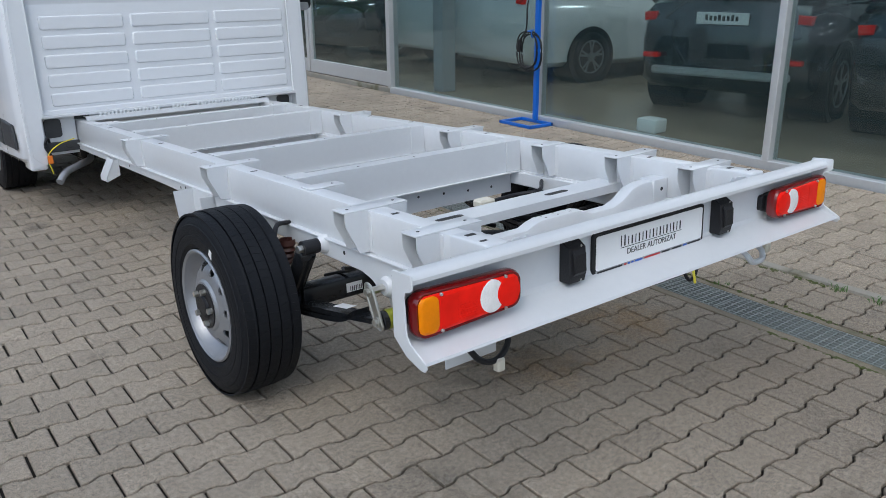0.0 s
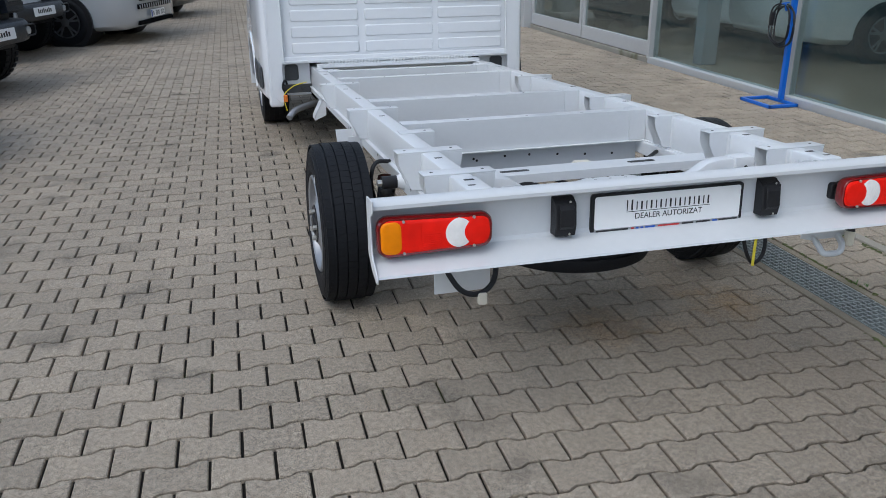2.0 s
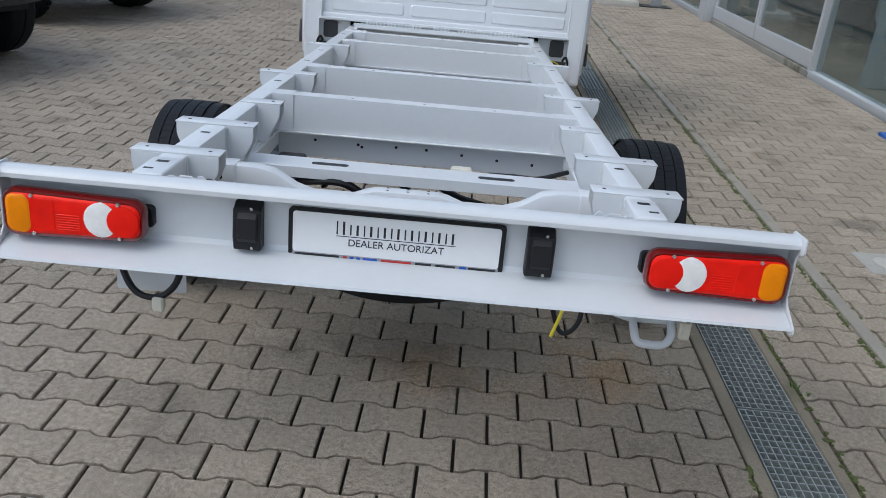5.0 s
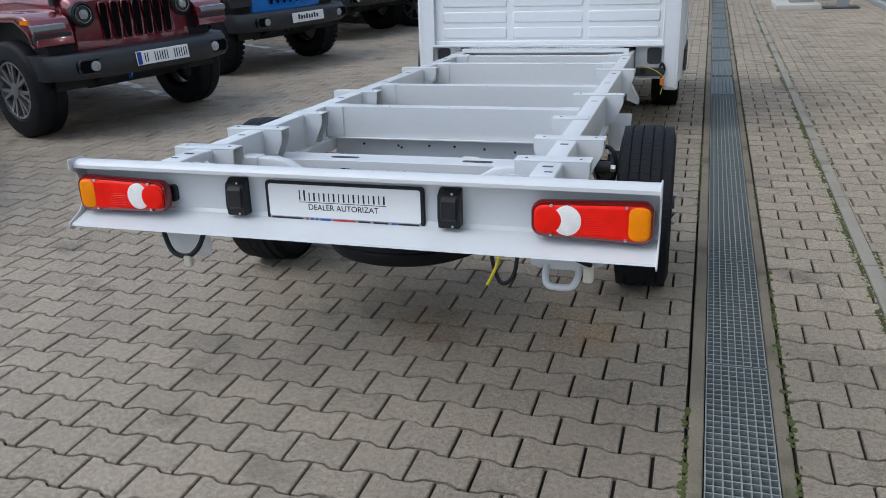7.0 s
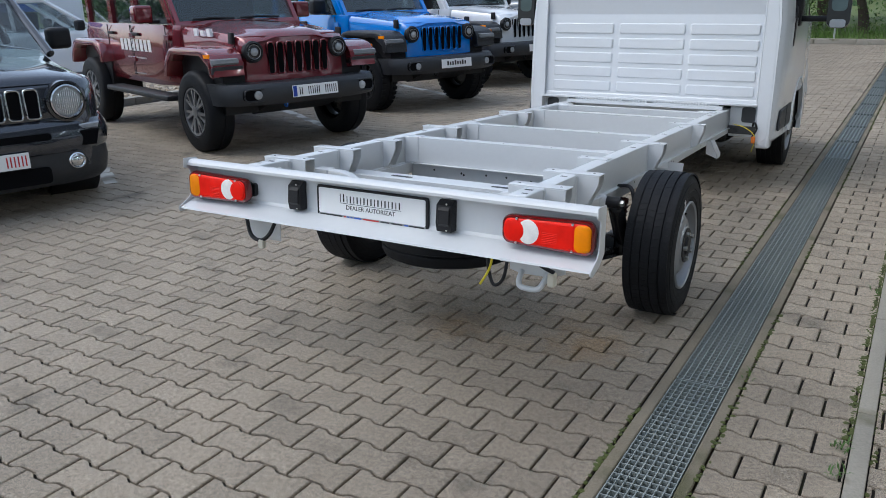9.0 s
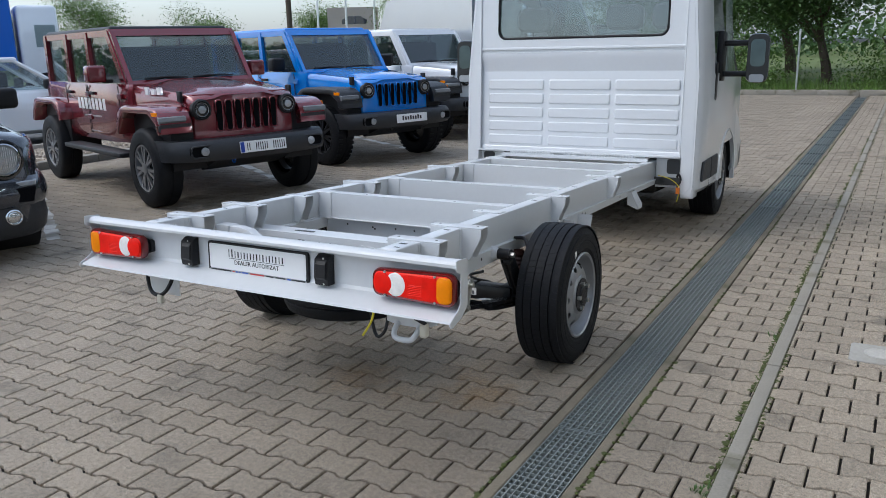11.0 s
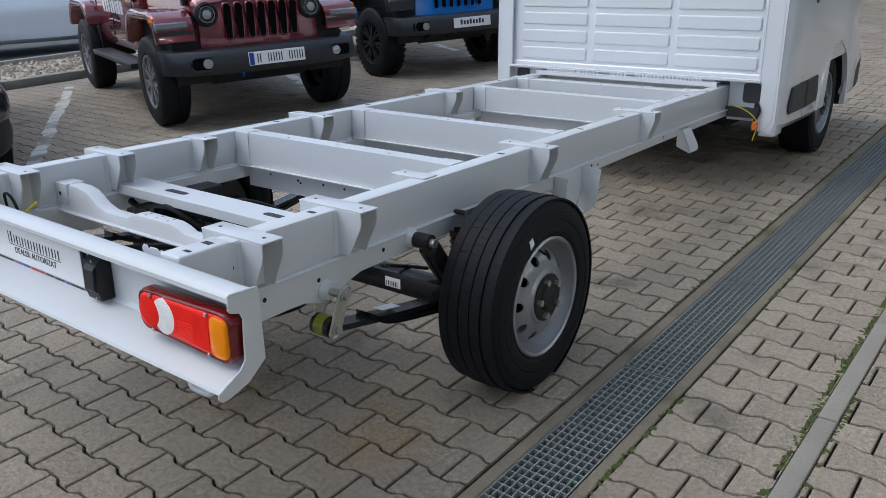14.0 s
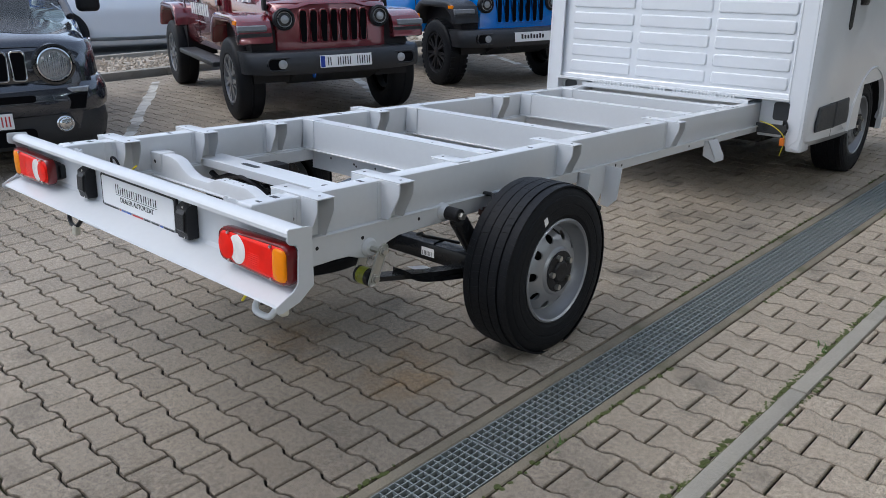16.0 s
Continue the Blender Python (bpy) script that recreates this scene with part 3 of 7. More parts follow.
for s in (-1, 1):
    lamp = new("rear_lamp")
    lamp.parent = truck
    lamp.matrix_basis = pose(0, 0.028, 0)
    tagged(lamp, "red, amber and clear rear lamp cluster")
    cx, cz = s * 0.775, 0.7
    a, b = -0.172, 0.172
    part("housing", dome([(wedge(cx, s, a + 0.012, b - 0.012, cz - 0.004, 0.066, 0.080, 0.03), -0.004), (wedge(cx, s, a + 0.010, b - 0.010, cz - 0.003, 0.074, 0.090, 0.03), -0.052)]), BLACK, lamp, "black lamp housing")
    part("housing_flange", prism(B(), wedge(cx, s, a - 0.004, a + 0.03, cz, 0.056, 0.056, 0.012), "y", -0.034, -0.012, 0.003), BLACK, lamp)
    part("lens_rim", dome([(wedge(cx, s, a + 0.002, b - 0.002, cz, 0.103, 0.120, 0.032), -0.050), (wedge(cx, s, a, b, cz, 0.106, 0.123, 0.033), -0.062), (wedge(cx, s, a + 0.001, b - 0.001, cz, 0.104, 0.121, 0.032), -0.076), (wedge(cx, s, a + 0.005, b - 0.005, cz, 0.096, 0.113, 0.029), -0.0835), (wedge(cx, s, a + 0.010, b - 0.010, cz, 0.086, 0.103, 0.026), -0.0815)]), DARKRED, lamp, "", 60)
    part("red_lens", dome([(wedge(cx, s, a + 0.010, b - 0.010, cz, 0.086, 0.103, 0.026), -0.080), (wedge(cx, s, a + 0.012, b - 0.012, cz, 0.082, 0.099, 0.024), -0.0845), (wedge(cx, s, a + 0.019, b - 0.019, cz, 0.068, 0.085, 0.02), -0.0865)]), RED, lamp, "", 60)
    part("amber_lens", dome([(wedge(cx, s, 0.103, b - 0.010, cz, 0.096, 0.096, 0.020), -0.082), (wedge(cx, s, 0.103, b - 0.012, cz, 0.095, 0.094, 0.020), -0.0868), (wedge(cx, s, 0.107, b - 0.020, cz, 0.084, 0.080, 0.016), -0.0888)]), AMBER, lamp, "", 60)
    # clear lens, cut by the round stop lens to a crescent
    qx, rx = cx - s * 0.068, cx - s * 0.122
    ell = lambda x, w, h: [(x + w * math.cos(radians(d)), cz + h * math.sin(radians(d))) for d in range(0, 360, 15)]
    part("clear_lens", dome([(ell(qx, 0.042, 0.0445), -0.082), (ell(qx, 0.041, 0.0435), -0.0870), (ell(qx, 0.035, 0.037), -0.0885)]), CLEAR, lamp, "", 60)
    part("stop_lens", spin(B(), [(0.039, -0.080), (0.0385, -0.0893), (0.034, -0.0902), (0.020, -0.0915), (0.0005, -0.0925)], 32, "y", (rx, 0, cz)), RED, lamp, "", 20)
    # moulded ribs of the fog and reflector fields
    for k in range(7):
        z = cz - 0.034 + k * 0.0062
        part("lens_rib", box(B(), min(cx - s * 0.016, cx + s * 0.040), max(cx - s * 0.016, cx + s * 0.040), -0.0876, -0.0855, z, z + 0.0026, 0.0008, 1), RED, lamp)
    part("reflector_field", prism(B(), wedge(cx, s, 0.044, 0.099, cz, 0.080, 0.082, 0.003), "y", -0.0874, -0.085, 0.0006), RED, lamp)
    for dx, dz in ((-0.112, 0.043), (0.096, 0.047), (0.096, -0.047), (-0.112, -0.043)):
        part("screw", spin(B(), [(0.0045, -0.085), (0.0045, -0.0900), (0.0035, -0.0915), (0.0005, -0.0905)], 12, "y", (cx + s * dx, 0, cz + dz)), ZINC, lamp, "small lens screw")

# number plate with holder, and two black marker lamps
holder = new("plate_holder")
holder.parent = truck
holder.matrix_basis = pose(0, 0.018, 0)
tagged(holder, "white dealer plate in a black plastic holder")
part("holder_frame", prism(B(), [(p[0], 0.694 + p[1]) for p in rounded(0.535, 0.132, 0.012)], "y", -0.018, -0.006, 0.002), BLACK, holder)
part("plate", prism(B(), [(p[0], 0.698 + p[1]) for p in rounded(0.512, 0.106, 0.008)], "y", -0.0195, -0.016), PLATE, holder)
part("footer_strip", box(B(), -0.256, 0.256, -0.0200, -0.0176, 0.634, 0.646), GREYINK, holder)
FACE = pose(0, -0.0202, 0, 90, 0, 0)
for i in range(9):
    h = 0.034 if i == 0 else 0.027
    for k, ww in ((0.0, 0.0035), (0.0155, 0.0055)):
        part("name_bar", box(B(), -0.148 + i * 0.0335 + k, -0.148 + i * 0.0335 + k + ww, -0.0203, -0.0192, 0.700, 0.700 + h), INK, holder)
part("underline", box(B(), -0.148, 0.146, -0.0203, -0.0192, 0.6945, 0.6962), INK, holder)
lettering("dealer_words", "DEALER AUTORIZAT", 0.026, pose(0, -0.0198, 0.679, 90, 0, 0), INK, holder, "dealer words in thin black capitals", 0.98)
for x0, x1, mm in ((-0.25, -0.14, INK), (-0.13, -0.12, REDINK), (-0.113, -0.103, BLUEINK), (-0.097, -0.087, BLUEINK), (-0.08, -0.045, BLUEINK), (-0.035, 0.04, REDINK), (0.05, 0.09, INK), (0.1, 0.15, INK), (0.16, 0.178, BLUEINK), (0.182, 0.25, INK)):
    part("small_print_bar", box(B(), x0, x1, -0.0204, -0.0190, 0.6365, 0.6435), mm, holder)
for x in (-0.363, 0.352):
    lampb = new("marker_lamp")
    lampb.parent = truck
    lampb.matrix_basis = pose(0, 0.018, -0.022)
    tagged(lampb, "black plastic plate lamp block")
    bm = B()
    prism(bm, [(-0.006, 0.786), (-0.02, 0.786), (-0.046, 0.770), (-0.052, 0.70), (-0.044, 0.668), (-0.006, 0.668)], "x", x - 0.034, x + 0.034, 0.003)
    part("lamp_body", bm, BLACK, lampb)
    part("lamp_cover", prism(B(), [(-0.046, 0.765), (-0.056, 0.752), (-0.058, 0.70), (-0.05, 0.69)], "x", x - 0.022, x + 0.026, 0.002), BLACK, lampb)
    for z in (0.775, 0.674):
        part("screw", spin(B(), [(0.004, -0.0485), (0.0005, -0.0495)], 8, "y", (x + 0.012, 0, z)), ZINC, lampb)

# the whole bar with its lamps stands a little behind the rails
for ob in truck.children:
    if ob.name.split(".")[0] in ("lamp_bar", "bar_end_plate", "rivet", "stiffener", "rear_lamp", "plate_holder", "marker_lamp"):
        ob.matrix_basis = pose(0, -BAR_BACK, 0, 0, 0, -0.6) @ ob.matrix_basis

# underhung plates, tow eye and wiring at the tail
bm = B()
box(bm, -0.745, -0.56, 0.06, 0.065, 0.452, 0.60, 0.001, 1)
part("hanger_plate", bm, WHITE, truck, "white steel plate hanging under the tail")
bm = B()
prism(bm, [(0.58, 0.61), (0.58, 0.51), (0.62, 0.50), (0.74, 0.50), (0.80, 0.52), (0.80, 0.61)], "y", 0.03, 0.036, 0.001)
part("tow_bracket", bm, WHITE, truck)
part("tow_eye", tube(B(), bend([(0.63, 0.03, 0.51), (0.632, 0.0, 0.485), (0.64, -0.012, 0.466), (0.665, -0.015, 0.460), (0.71, -0.012, 0.462), (0.728, 0.0, 0.485), (0.73, 0.03, 0.51)]), 0.011), WHITE, truck, "white welded tow eye")
part("cable", tube(B(), bend([(-0.73, 0.03, 0.57), (-0.68, 0.0, 0.485), (-0.62, -0.005, 0.465), (-0.57, 0.0, 0.50), (-0.55, 0.03, 0.57)]), 0.009, 8), BLACK, truck)
part("connector", box(B(), -0.625, -0.595, -0.02, 0.005, 0.43, 0.47, 0.005, 1), CREAM, truck)
part("connector", box(B(), 0.745, 0.775, -0.01, 0.02, 0.475, 0.53, 0.006, 1), CREAM, truck)
part("cable", tube(B(), bend([(0.66, 0.02, 0.58), (0.72, 0.0, 0.55), (0.77, 0.0, 0.53)]), 0.008, 8), BLACK, truck)
part("cable", tube(B(), bend([(0.42, 0.15, 0.56), (0.44, 0.14, 0.45), (0.47, 0.13, 0.40), (0.51, 0.13, 0.44), (0.52, 0.15, 0.56)]), 0.007, 8), BLACK, truck)
part("cable", tube(B(), bend([(0.47, 0.12, 0.55), (0.455, 0.11, 0.47), (0.43, 0.08, 0.41)]), 0.005, 8), YELLOW, truck)
part("cable", tube(B(), bend([(-0.55, 0.145, 0.63), (-0.545, 0.14, 0.70), (-0.525, 0.13, 0.748), (-0.500, 0.135, 0.745), (-0.485, 0.145, 0.70), (-0.50, 0.16, 0.62)]), 0.005, 8), BLACK, truck)
part("cable", tube(B(), bend([(-0.52, 0.16, 0.66), (-0.47, 0.17, 0.69), (-0.42, 0.18, 0.725)]), 0.004, 8), YELLOW, truck)
part("cable", tube(B(), bend([(-0.55, 0.2, 0.60), (-0.3, 0.28, 0.56), (-0.1, 0.5, 0.55), (0.15, 0.62, 0.56), (0.4, 0.7, 0.57)]), 0.012, 8), BLACK, truck)
part("cable", tube(B(), bend([(-0.55, 0.75, 0.60), (-0.45, 0.85, 0.60), (-0.33, 0.8, 0.61), (-0.25, 0.95, 0.58), (-0.2, 1.1, 0.5)]), 0.012, 8), BLACK, truck)

# wiring loom between the crossmembers
loom = random.Random(12)
for k in range(9):
    x, y = loom.uniform(-0.45, 0.35), loom.uniform(0.46, 0.98)
    pts = [(x + 0.13 * j + loom.uniform(-0.04, 0.04), y + loom.uniform(-0.07, 0.07), 0.60 + loom.uniform(-0.03, 0.05)) for j in range(-2, 3)]
    part("cable", tube(B(), bend([(max(-0.55, min(0.55, p[0])), p[1], p[2]) for p in pts]), loom.choice((0.006, 0.009, 0.013)), 8), BLACK, truck)
for k in range(6):
    part("hose", tube(B(), bend([(-0.12 + 0.03 * k, 0.20 + 0.022 * k, 0.535), (0.10, 0.235 + 0.024 * k, 0.555), (0.32, 0.25 + 0.016 * k, 0.565), (0.52, 0.24 + 0.012 * k, 0.575)]), 0.009, 8), CHASSIS, truck, "black hose of the loom")
part("wiring_box", box(B(), -0.50, -0.40, 0.80, 0.93, 0.565, 0.64, 0.012, 2), BLACK, truck, "black wiring box")
part("wire_tag", box(B(), 0.12, 0.20, 0.90, 0.96, 0.60, 0.635, 0.008, 1), CREAM, truck, "cream wire tag")

# rear axle, leaf springs, shackles, dampers, bump stops
W_Y = 1.168
GZ = lambda y: 0.0506 * y
axle_z = 0.342 + GZ(W_Y)
BEAM_Y, BEAM_Z = 0.985, 0.405
part("axle_beam", box(B(), -0.70, 0.70, BEAM_Y - 0.04, BEAM_Y + 0.04, BEAM_Z - 0.04, BEAM_Z + 0.04, 0.010, 2), CHASSIS, truck, "black square axle beam")
for s in (-1, 1):
    bm = B()
    box(bm, min(s * 0.64, s * 0.74), max(s * 0.64, s * 0.74), BEAM_Y - 0.02, W_Y + 0.05, axle_z - 0.05, axle_z + 0.05, 0.014, 2)
    rod(bm, (s * 0.70, W_Y, axle_z), (s * 0.86, W_Y, axle_z), 0.05, 18)
    part("axle_arm", bm, CHASSIS, truck, "black axle arm and hub carrier")
    part("sticker", box(B(), min(s * 0.45, s * 0.52), max(s * 0.45, s * 0.52), BEAM_Y - 0.0412, BEAM_Y - 0.0402, BEAM_Z - 0.018, BEAM_Z + 0.018), PLATE, truck, "white paper label with dark bars")
    for k in range(7):
        x = s * (0.456 + 0.008 * k)
        part("label_bar", box(B(), x, x + 0.003 + 0.001 * (k % 2), BEAM_Y - 0.0418, BEAM_Y - 0.0413, BEAM_Z - 0.015, BEAM_Z + 0.004), INK, truck)
for s in (-1, 1):
    lx = s * 0.69
    for k in range(2):
        bm = B()
        pts = bend([(lx, 0.410 + 0.16 * k, 0.478 - 0.012 * k), (lx, 0.68, 0.430 - 0.018 * k), (lx, 0.98, 0.375 - 0.026 * k + 0.01), (lx, W_Y, 0.352 - 0.026 * k + 0.012), (lx, 1.55, 0.40 - 0.02 * k), (lx, 1.9 - 0.1 * k, 0.47)])
        loft(bm, [[p + Vector((dx, 0, dz)) for dx, dz in ((-0.03, -0.009), (0.03, -0.009), (0.03, 0.009), (-0.03, 0.009))] for p in pts])
        part("leaf_spring", bm, CHASSIS, truck, "black leaf spring")
    part("sticker", box(B(), lx - 0.02, lx + 0.02, 0.63, 0.72, 0.4535, 0.4545, m=pose(0, 0.675, 0.445, -10) @ pose(0, -0.675, -0.445)), PLATE, truck)
    for dx in (0.036, -0.040):
        bm = B()
        prism(bm, [(0.429 + p[0] + p[1] * 0.42, 0.531 + p[1]) for p in rounded(0.046, 0.142, 0.0225, 6)], "x", lx + s * dx, lx + s * dx + s * 0.006, 0.0015)
        tube(bm, [(lx + s * (dx + 0.006), 0.429 + p[0] + p[1] * 0.42, 0.531 + p[1]) for p in rounded(0.042, 0.138, 0.0205, 6)], 0.0032, 6, True)
        part("shackle", bm, ZINC, truck, "zinc-plated spring shackle")
    for z, y in ((0.576, 0.448), (0.486, 0.410)):
        bm = rod(B(), (lx - s * 0.05, y, z), (lx + s * 0.058, y, z), 0.012, 6)
        spin(bm, [(0.017, lx + s * 0.042), (0.017, lx + s * 0.048), (0.012, lx + s * 0.049)], 16, "x", (0, y, z))
        part("shackle_bolt", bm, ZINC, truck, "zinc-plated flange bolt")
    part("spring_eye", rod(B(), (lx - 0.034, 0.410, 0.486), (lx + 0.034, 0.410, 0.486), 0.031, 20), CHASSIS, truck)
    part("sticker", spin(B(), [(0.0316, s * 0.668), (0.0316, s * 0.706)], 20, "x", (0, 0.410, 0.486)), LIME, truck, "yellow-green label on the spring eye")
    part("shackle_boss", spin(B(), [(0.034, s * 0.655), (0.034, s * 0.668), (0.026, s * 0.68)], 24, "x", (0, 0.448, 0.576), True), WHITE, truck)
    part("damper", spin(B(), [(0.012, 0.0), (0.024, 0.004), (0.034, 0.016), (0.036, 0.03), (0.036, 0.19), (0.030, 0.196), (0.030, 0.27), (0.012, 0.275)], 20, "z"), CHASSIS, truck, "black shock absorber").matrix_basis = look((s * 0.725, 0.838, 0.628), (s * 0.725, 1.02, 0.385)) @ pose(0, 0, 0, 180)
    part("damper_mount", rod(B(), (s * 0.690, 0.83, 0.635), (s * 0.750, 0.83, 0.635), 0.026, 18), BLACK, truck)
    part("damper_boss", spin(B(), [(0.034, s * 0.655), (0.032, s * 0.672), (0.022, s * 0.692)], 20, "x", (0, 0.83, 0.635)), WHITE, truck)
    part("damper_bolt", rod(B(), (s * 0.748, 0.83, 0.635), (s * 0.768, 0.83, 0.635), 0.014, 6), ZINC, truck)
    bell = [(0.030, 0.61), (0.032, 0.59), (0.024, 0.580), (0.032, 0.57), (0.024, 0.558), (0.031, 0.548), (0.023, 0.537), (0.028, 0.528), (0.018, 0.515), (0.001, 0.513)]
    part("bump_stop", spin(B(), bell, 20, "z", (s * 0.69, 1.06, 0)), BROWN, truck, "red-brown ribbed rubber bump stop")
    part("brake_hose", tube(B(), bend([(s * 0.662, 1.08, 0.665), (s * 0.72, 1.06, 0.67), (s * 0.75, 1.03, 0.64), (s * 0.755, 1.03, 0.58), (s * 0.74, 1.06, 0.52)]), 0.009, 8), BLACK, truck)
    part("brake_hose", tube(B(), bend([(s * 0.66, 0.72, 0.57), (s * 0.55, 0.82, 0.52), (s * 0.5, 0.98, 0.46), (s * 0.52, 1.1, 0.42)]), 0.007, 8), BLACK, truck)
    # spring hanger before the wheel and the triangular outrigger further on
    bm = B()
    prism(bm, [(1.76, 0.655), (1.76, 0.52), (1.83, 0.46), (1.93, 0.46), (1.99, 0.56), (1.99, 0.655)], "x", s * 0.665, s * 0.672, 0.001)
    prism(bm, [(s * 0.66, 0.655), (s * 0.76, 0.655), (s * 0.745, 0.50), (s * 0.70, 0.455), (s * 0.66, 0.46)], "y", 1.99, 1.996)
    prism(bm, [(s * 0.66, 0.655), (s * 0.73, 0.655), (s * 0.72, 0.54), (s * 0.66, 0.50)], "y", 1.76, 1.766)
    part("spring_hanger", bm, WHITE, truck, "white pressed spring hanger bracket")
    bm = B()
    for yy in (3.10, 3.22):
        prism(bm, [(s * 0.66, 0.65), (s * 0.685, 0.65), (s * 0.735, 0.555), (s * 0.735, 0.53), (s * 0.66, 0.56)], "y", yy, yy + 0.005)
    prism(bm, [(s * 0.685, 0.65), (s * 0.735, 0.555), (s * 0.735, 0.53), (s * 0.73, 0.53), (s * 0.73, 0.553), (s * 0.68, 0.648)], "y", 3.10, 3.225)
    part("outrigger", bm, WHITE, truck)
    steel_wheel("wheel", pose(s * 0.878, W_Y, axle_z - 0.006), truck, s)
    steel_wheel("wheel", pose(s * 0.868, 4.97, 0.342 + GZ(4.97)), truck, s)

# spare wheel lying under the tail
sp = new("spare_wheel")
sp.parent = truck
sp.matrix_basis = pose(-0.02, 0.655, 0.424, 0, 0, 0) @ Matrix.Diagonal((0.97, 0.97, 0.82, 1))
tagged(sp, "black spare tyre slung flat under the frame")
prof = [(0.208, -0.09), (0.25, -0.108), (0.30, -0.104), (0.325, -0.09), (0.338, -0.06), (0.338, -0.035), (0.33, -0.03), (0.33, -0.024), (0.338, -0.02), (0.338, 0.02), (0.33, 0.024), (0.33, 0.03), (0.338, 0.035), (0.338, 0.06), (0.325, 0.09), (0.30, 0.104), (0.25, 0.108), (0.208, 0.09)]
part("tyre", spin(B(), prof, 56, "z"), RUBBER, sp)
part("rim", spin(B(), [(0.208, -0.085), (0.2, -0.06), (0.19, 0.05), (0.12, 0.07), (0.05, 0.05), (0.001, 0.05)], 48, "z"), CHASSIS, sp)

# ---- cab ----
cab = new("cab")
cab.parent = truck
tagged(cab, "white two-seat van cab with flat rear panel")


def ring(y, sill, half, belt, roof, topw, k=None):
    """One half-section of the cab shell, mirrored: sill, sides, roof."""
    pts = [(half - 0.05, sill), (half, sill + 0.05), (half + 0.005, sill + 0.35), (half, belt), (half - 0.06, max(roof - 0.30, belt + 0.01)), (topw + 0.03, max(roof - 0.09, belt + 0.02)), (topw - 0.05, roof - 0.02), (topw - 0.30, roof), (0.0, roof + 0.015)]
    return [Vector((x, y, z)) for x, z in pts] + [Vector((-x, y, z)) for x, z in reversed(pts[:-1])]


shell = [ring(CAB_Y, 0.56, 0.945, 1.45, 2.40, 0.83), ring(CAB_Y + 0.02, 0.555, 0.975, 1.45, 2.43, 0.85), ring(CAB_Y + 0.07, 0.55, 0.995, 1.46, 2.45, 0.87), ring(CAB_Y + 0.30, 0.55, 1.005, 1.48, 2.46, 0.87), ring(CAB_Y + 0.38, 0.55, 1.01, 1.48, 2.46, 0.87),
         ring(CAB_Y + 0.95, 0.55, 1.015, 1.50, 2.47, 0.86), ring(CAB_Y + 1.25, 0.56, 1.015, 1.50, 2.44, 0.85), ring(CAB_Y + 1.52, 0.58, 1.01, 1.49, 2.05, 0.84), ring(CAB_Y + 1.78, 0.60, 1.0, 1.48, 1.70, 0.82), ring(CAB_Y + 1.98, 0.60, 0.96, 1.30, 1.42, 0.80), ring(CAB_Y + 2.12, 0.62, 0.86, 1.0, 1.16, 0.72), ring(CAB_Y + 2.20, 0.66, 0.72, 0.9, 1.0, 0.6)]
bm = B()
rows = loft(bm, shell, True, False)
bm.faces.ensure_lookup_table()
drop = []
n = len(shell[0])
glass_side, glass_front = [], []
for i, row in enumerate(rows):
    for j, f in enumerate(row):
        side = j in (3, n - 5)
        if side and 3 < i < 7:
            drop.append(f)
            glass_side.append([v.co.copy() for v in f.verts])
        if 6 <= i <= 7 and 4 < j < n - 6:
            drop.append(f)
            glass_front.append([v.co.copy() for v in f.verts])
        # front wheel arch and the open underside
        if j == n - 1 or (j in (0, 1, n - 2, n - 3) and i in (5, 6)):
            drop.append(f)
bmesh.ops.delete(bm, geom=list(set(drop)), context="FACES")
part("body_shell", bm, CABWHITE, cab, "glossy white cab shell", 40)
for name, quads in (("side_window", [q for q in glass_side if q[0].x > 0]), ("side_window", [q for q in glass_side if q[0].x < 0]), ("windscreen", glass_front)):
    bm = B()
    for q in quads:
        bm.faces.new([bm.verts.new(c) for c in q])
    bmesh.ops.remove_doubles(bm, verts=bm.verts, dist=0.001)
    ob = part(name, bm, CABGLASS, cab, "tinted cab glass")
    ob.visible_shadow = False
# rear panel: frame round a window opening, ribs, grooves, bottom flange
WX0, WX1, WZ0, WZ1 = -0.70, 0.72, 1.755, 2.13
bm = B()
py = CAB_Y + 0.012
hole = [(0.01 + p[0], (WZ0 + WZ1) / 2 + p[1]) for p in rounded(WX1 - WX0, WZ1 - WZ0, 0.07, 6)]
outer = []
for p in hole:
    dx, dz = p[0] - 0.01, p[1] - (WZ0 + WZ1) / 2
    q = max(abs(dx) / 0.86, (dz / 0.24 if dz > 0 else -dz / 0.26))
    outer.append((0.0 + dx / q, (WZ0 + WZ1) / 2 + dz / q))
loft(bm, [[Vector((x, py, z)) for x, z in outer], [Vector((x, py, z)) for x, z in hole], [Vector((x, py + 0.02, z)) for x, z in hole]], True, False)
zt, zb = (WZ0 + WZ1) / 2 - 0.26, 0.852
prof = [(zt, 0.0), (1.675, 0.0), (1.672, 0.012), (1.655, 0.012), (1.652, 0.0), (1.63, 0.0), (1.60, 0.004), (1.54, 0.02), (1.50, 0.026), (1.44, 0.022), (zb + 0.03, 0.018), (zb + 0.022, 0.012), (zb, 0.011)]
loft(bm, [[Vector((-0.86, py + d, z)), Vector((0.86, py + d, z))] for z, d in prof], False, False)
box(bm, -0.86, 0.86, py - 0.005, py + 0.006, zt - 0.010, zt + 0.010, 0.004, 2)
part("rear_panel", bm, CABWHITE, cab, "white ribbed cab rear panel", 12)
bm = B()
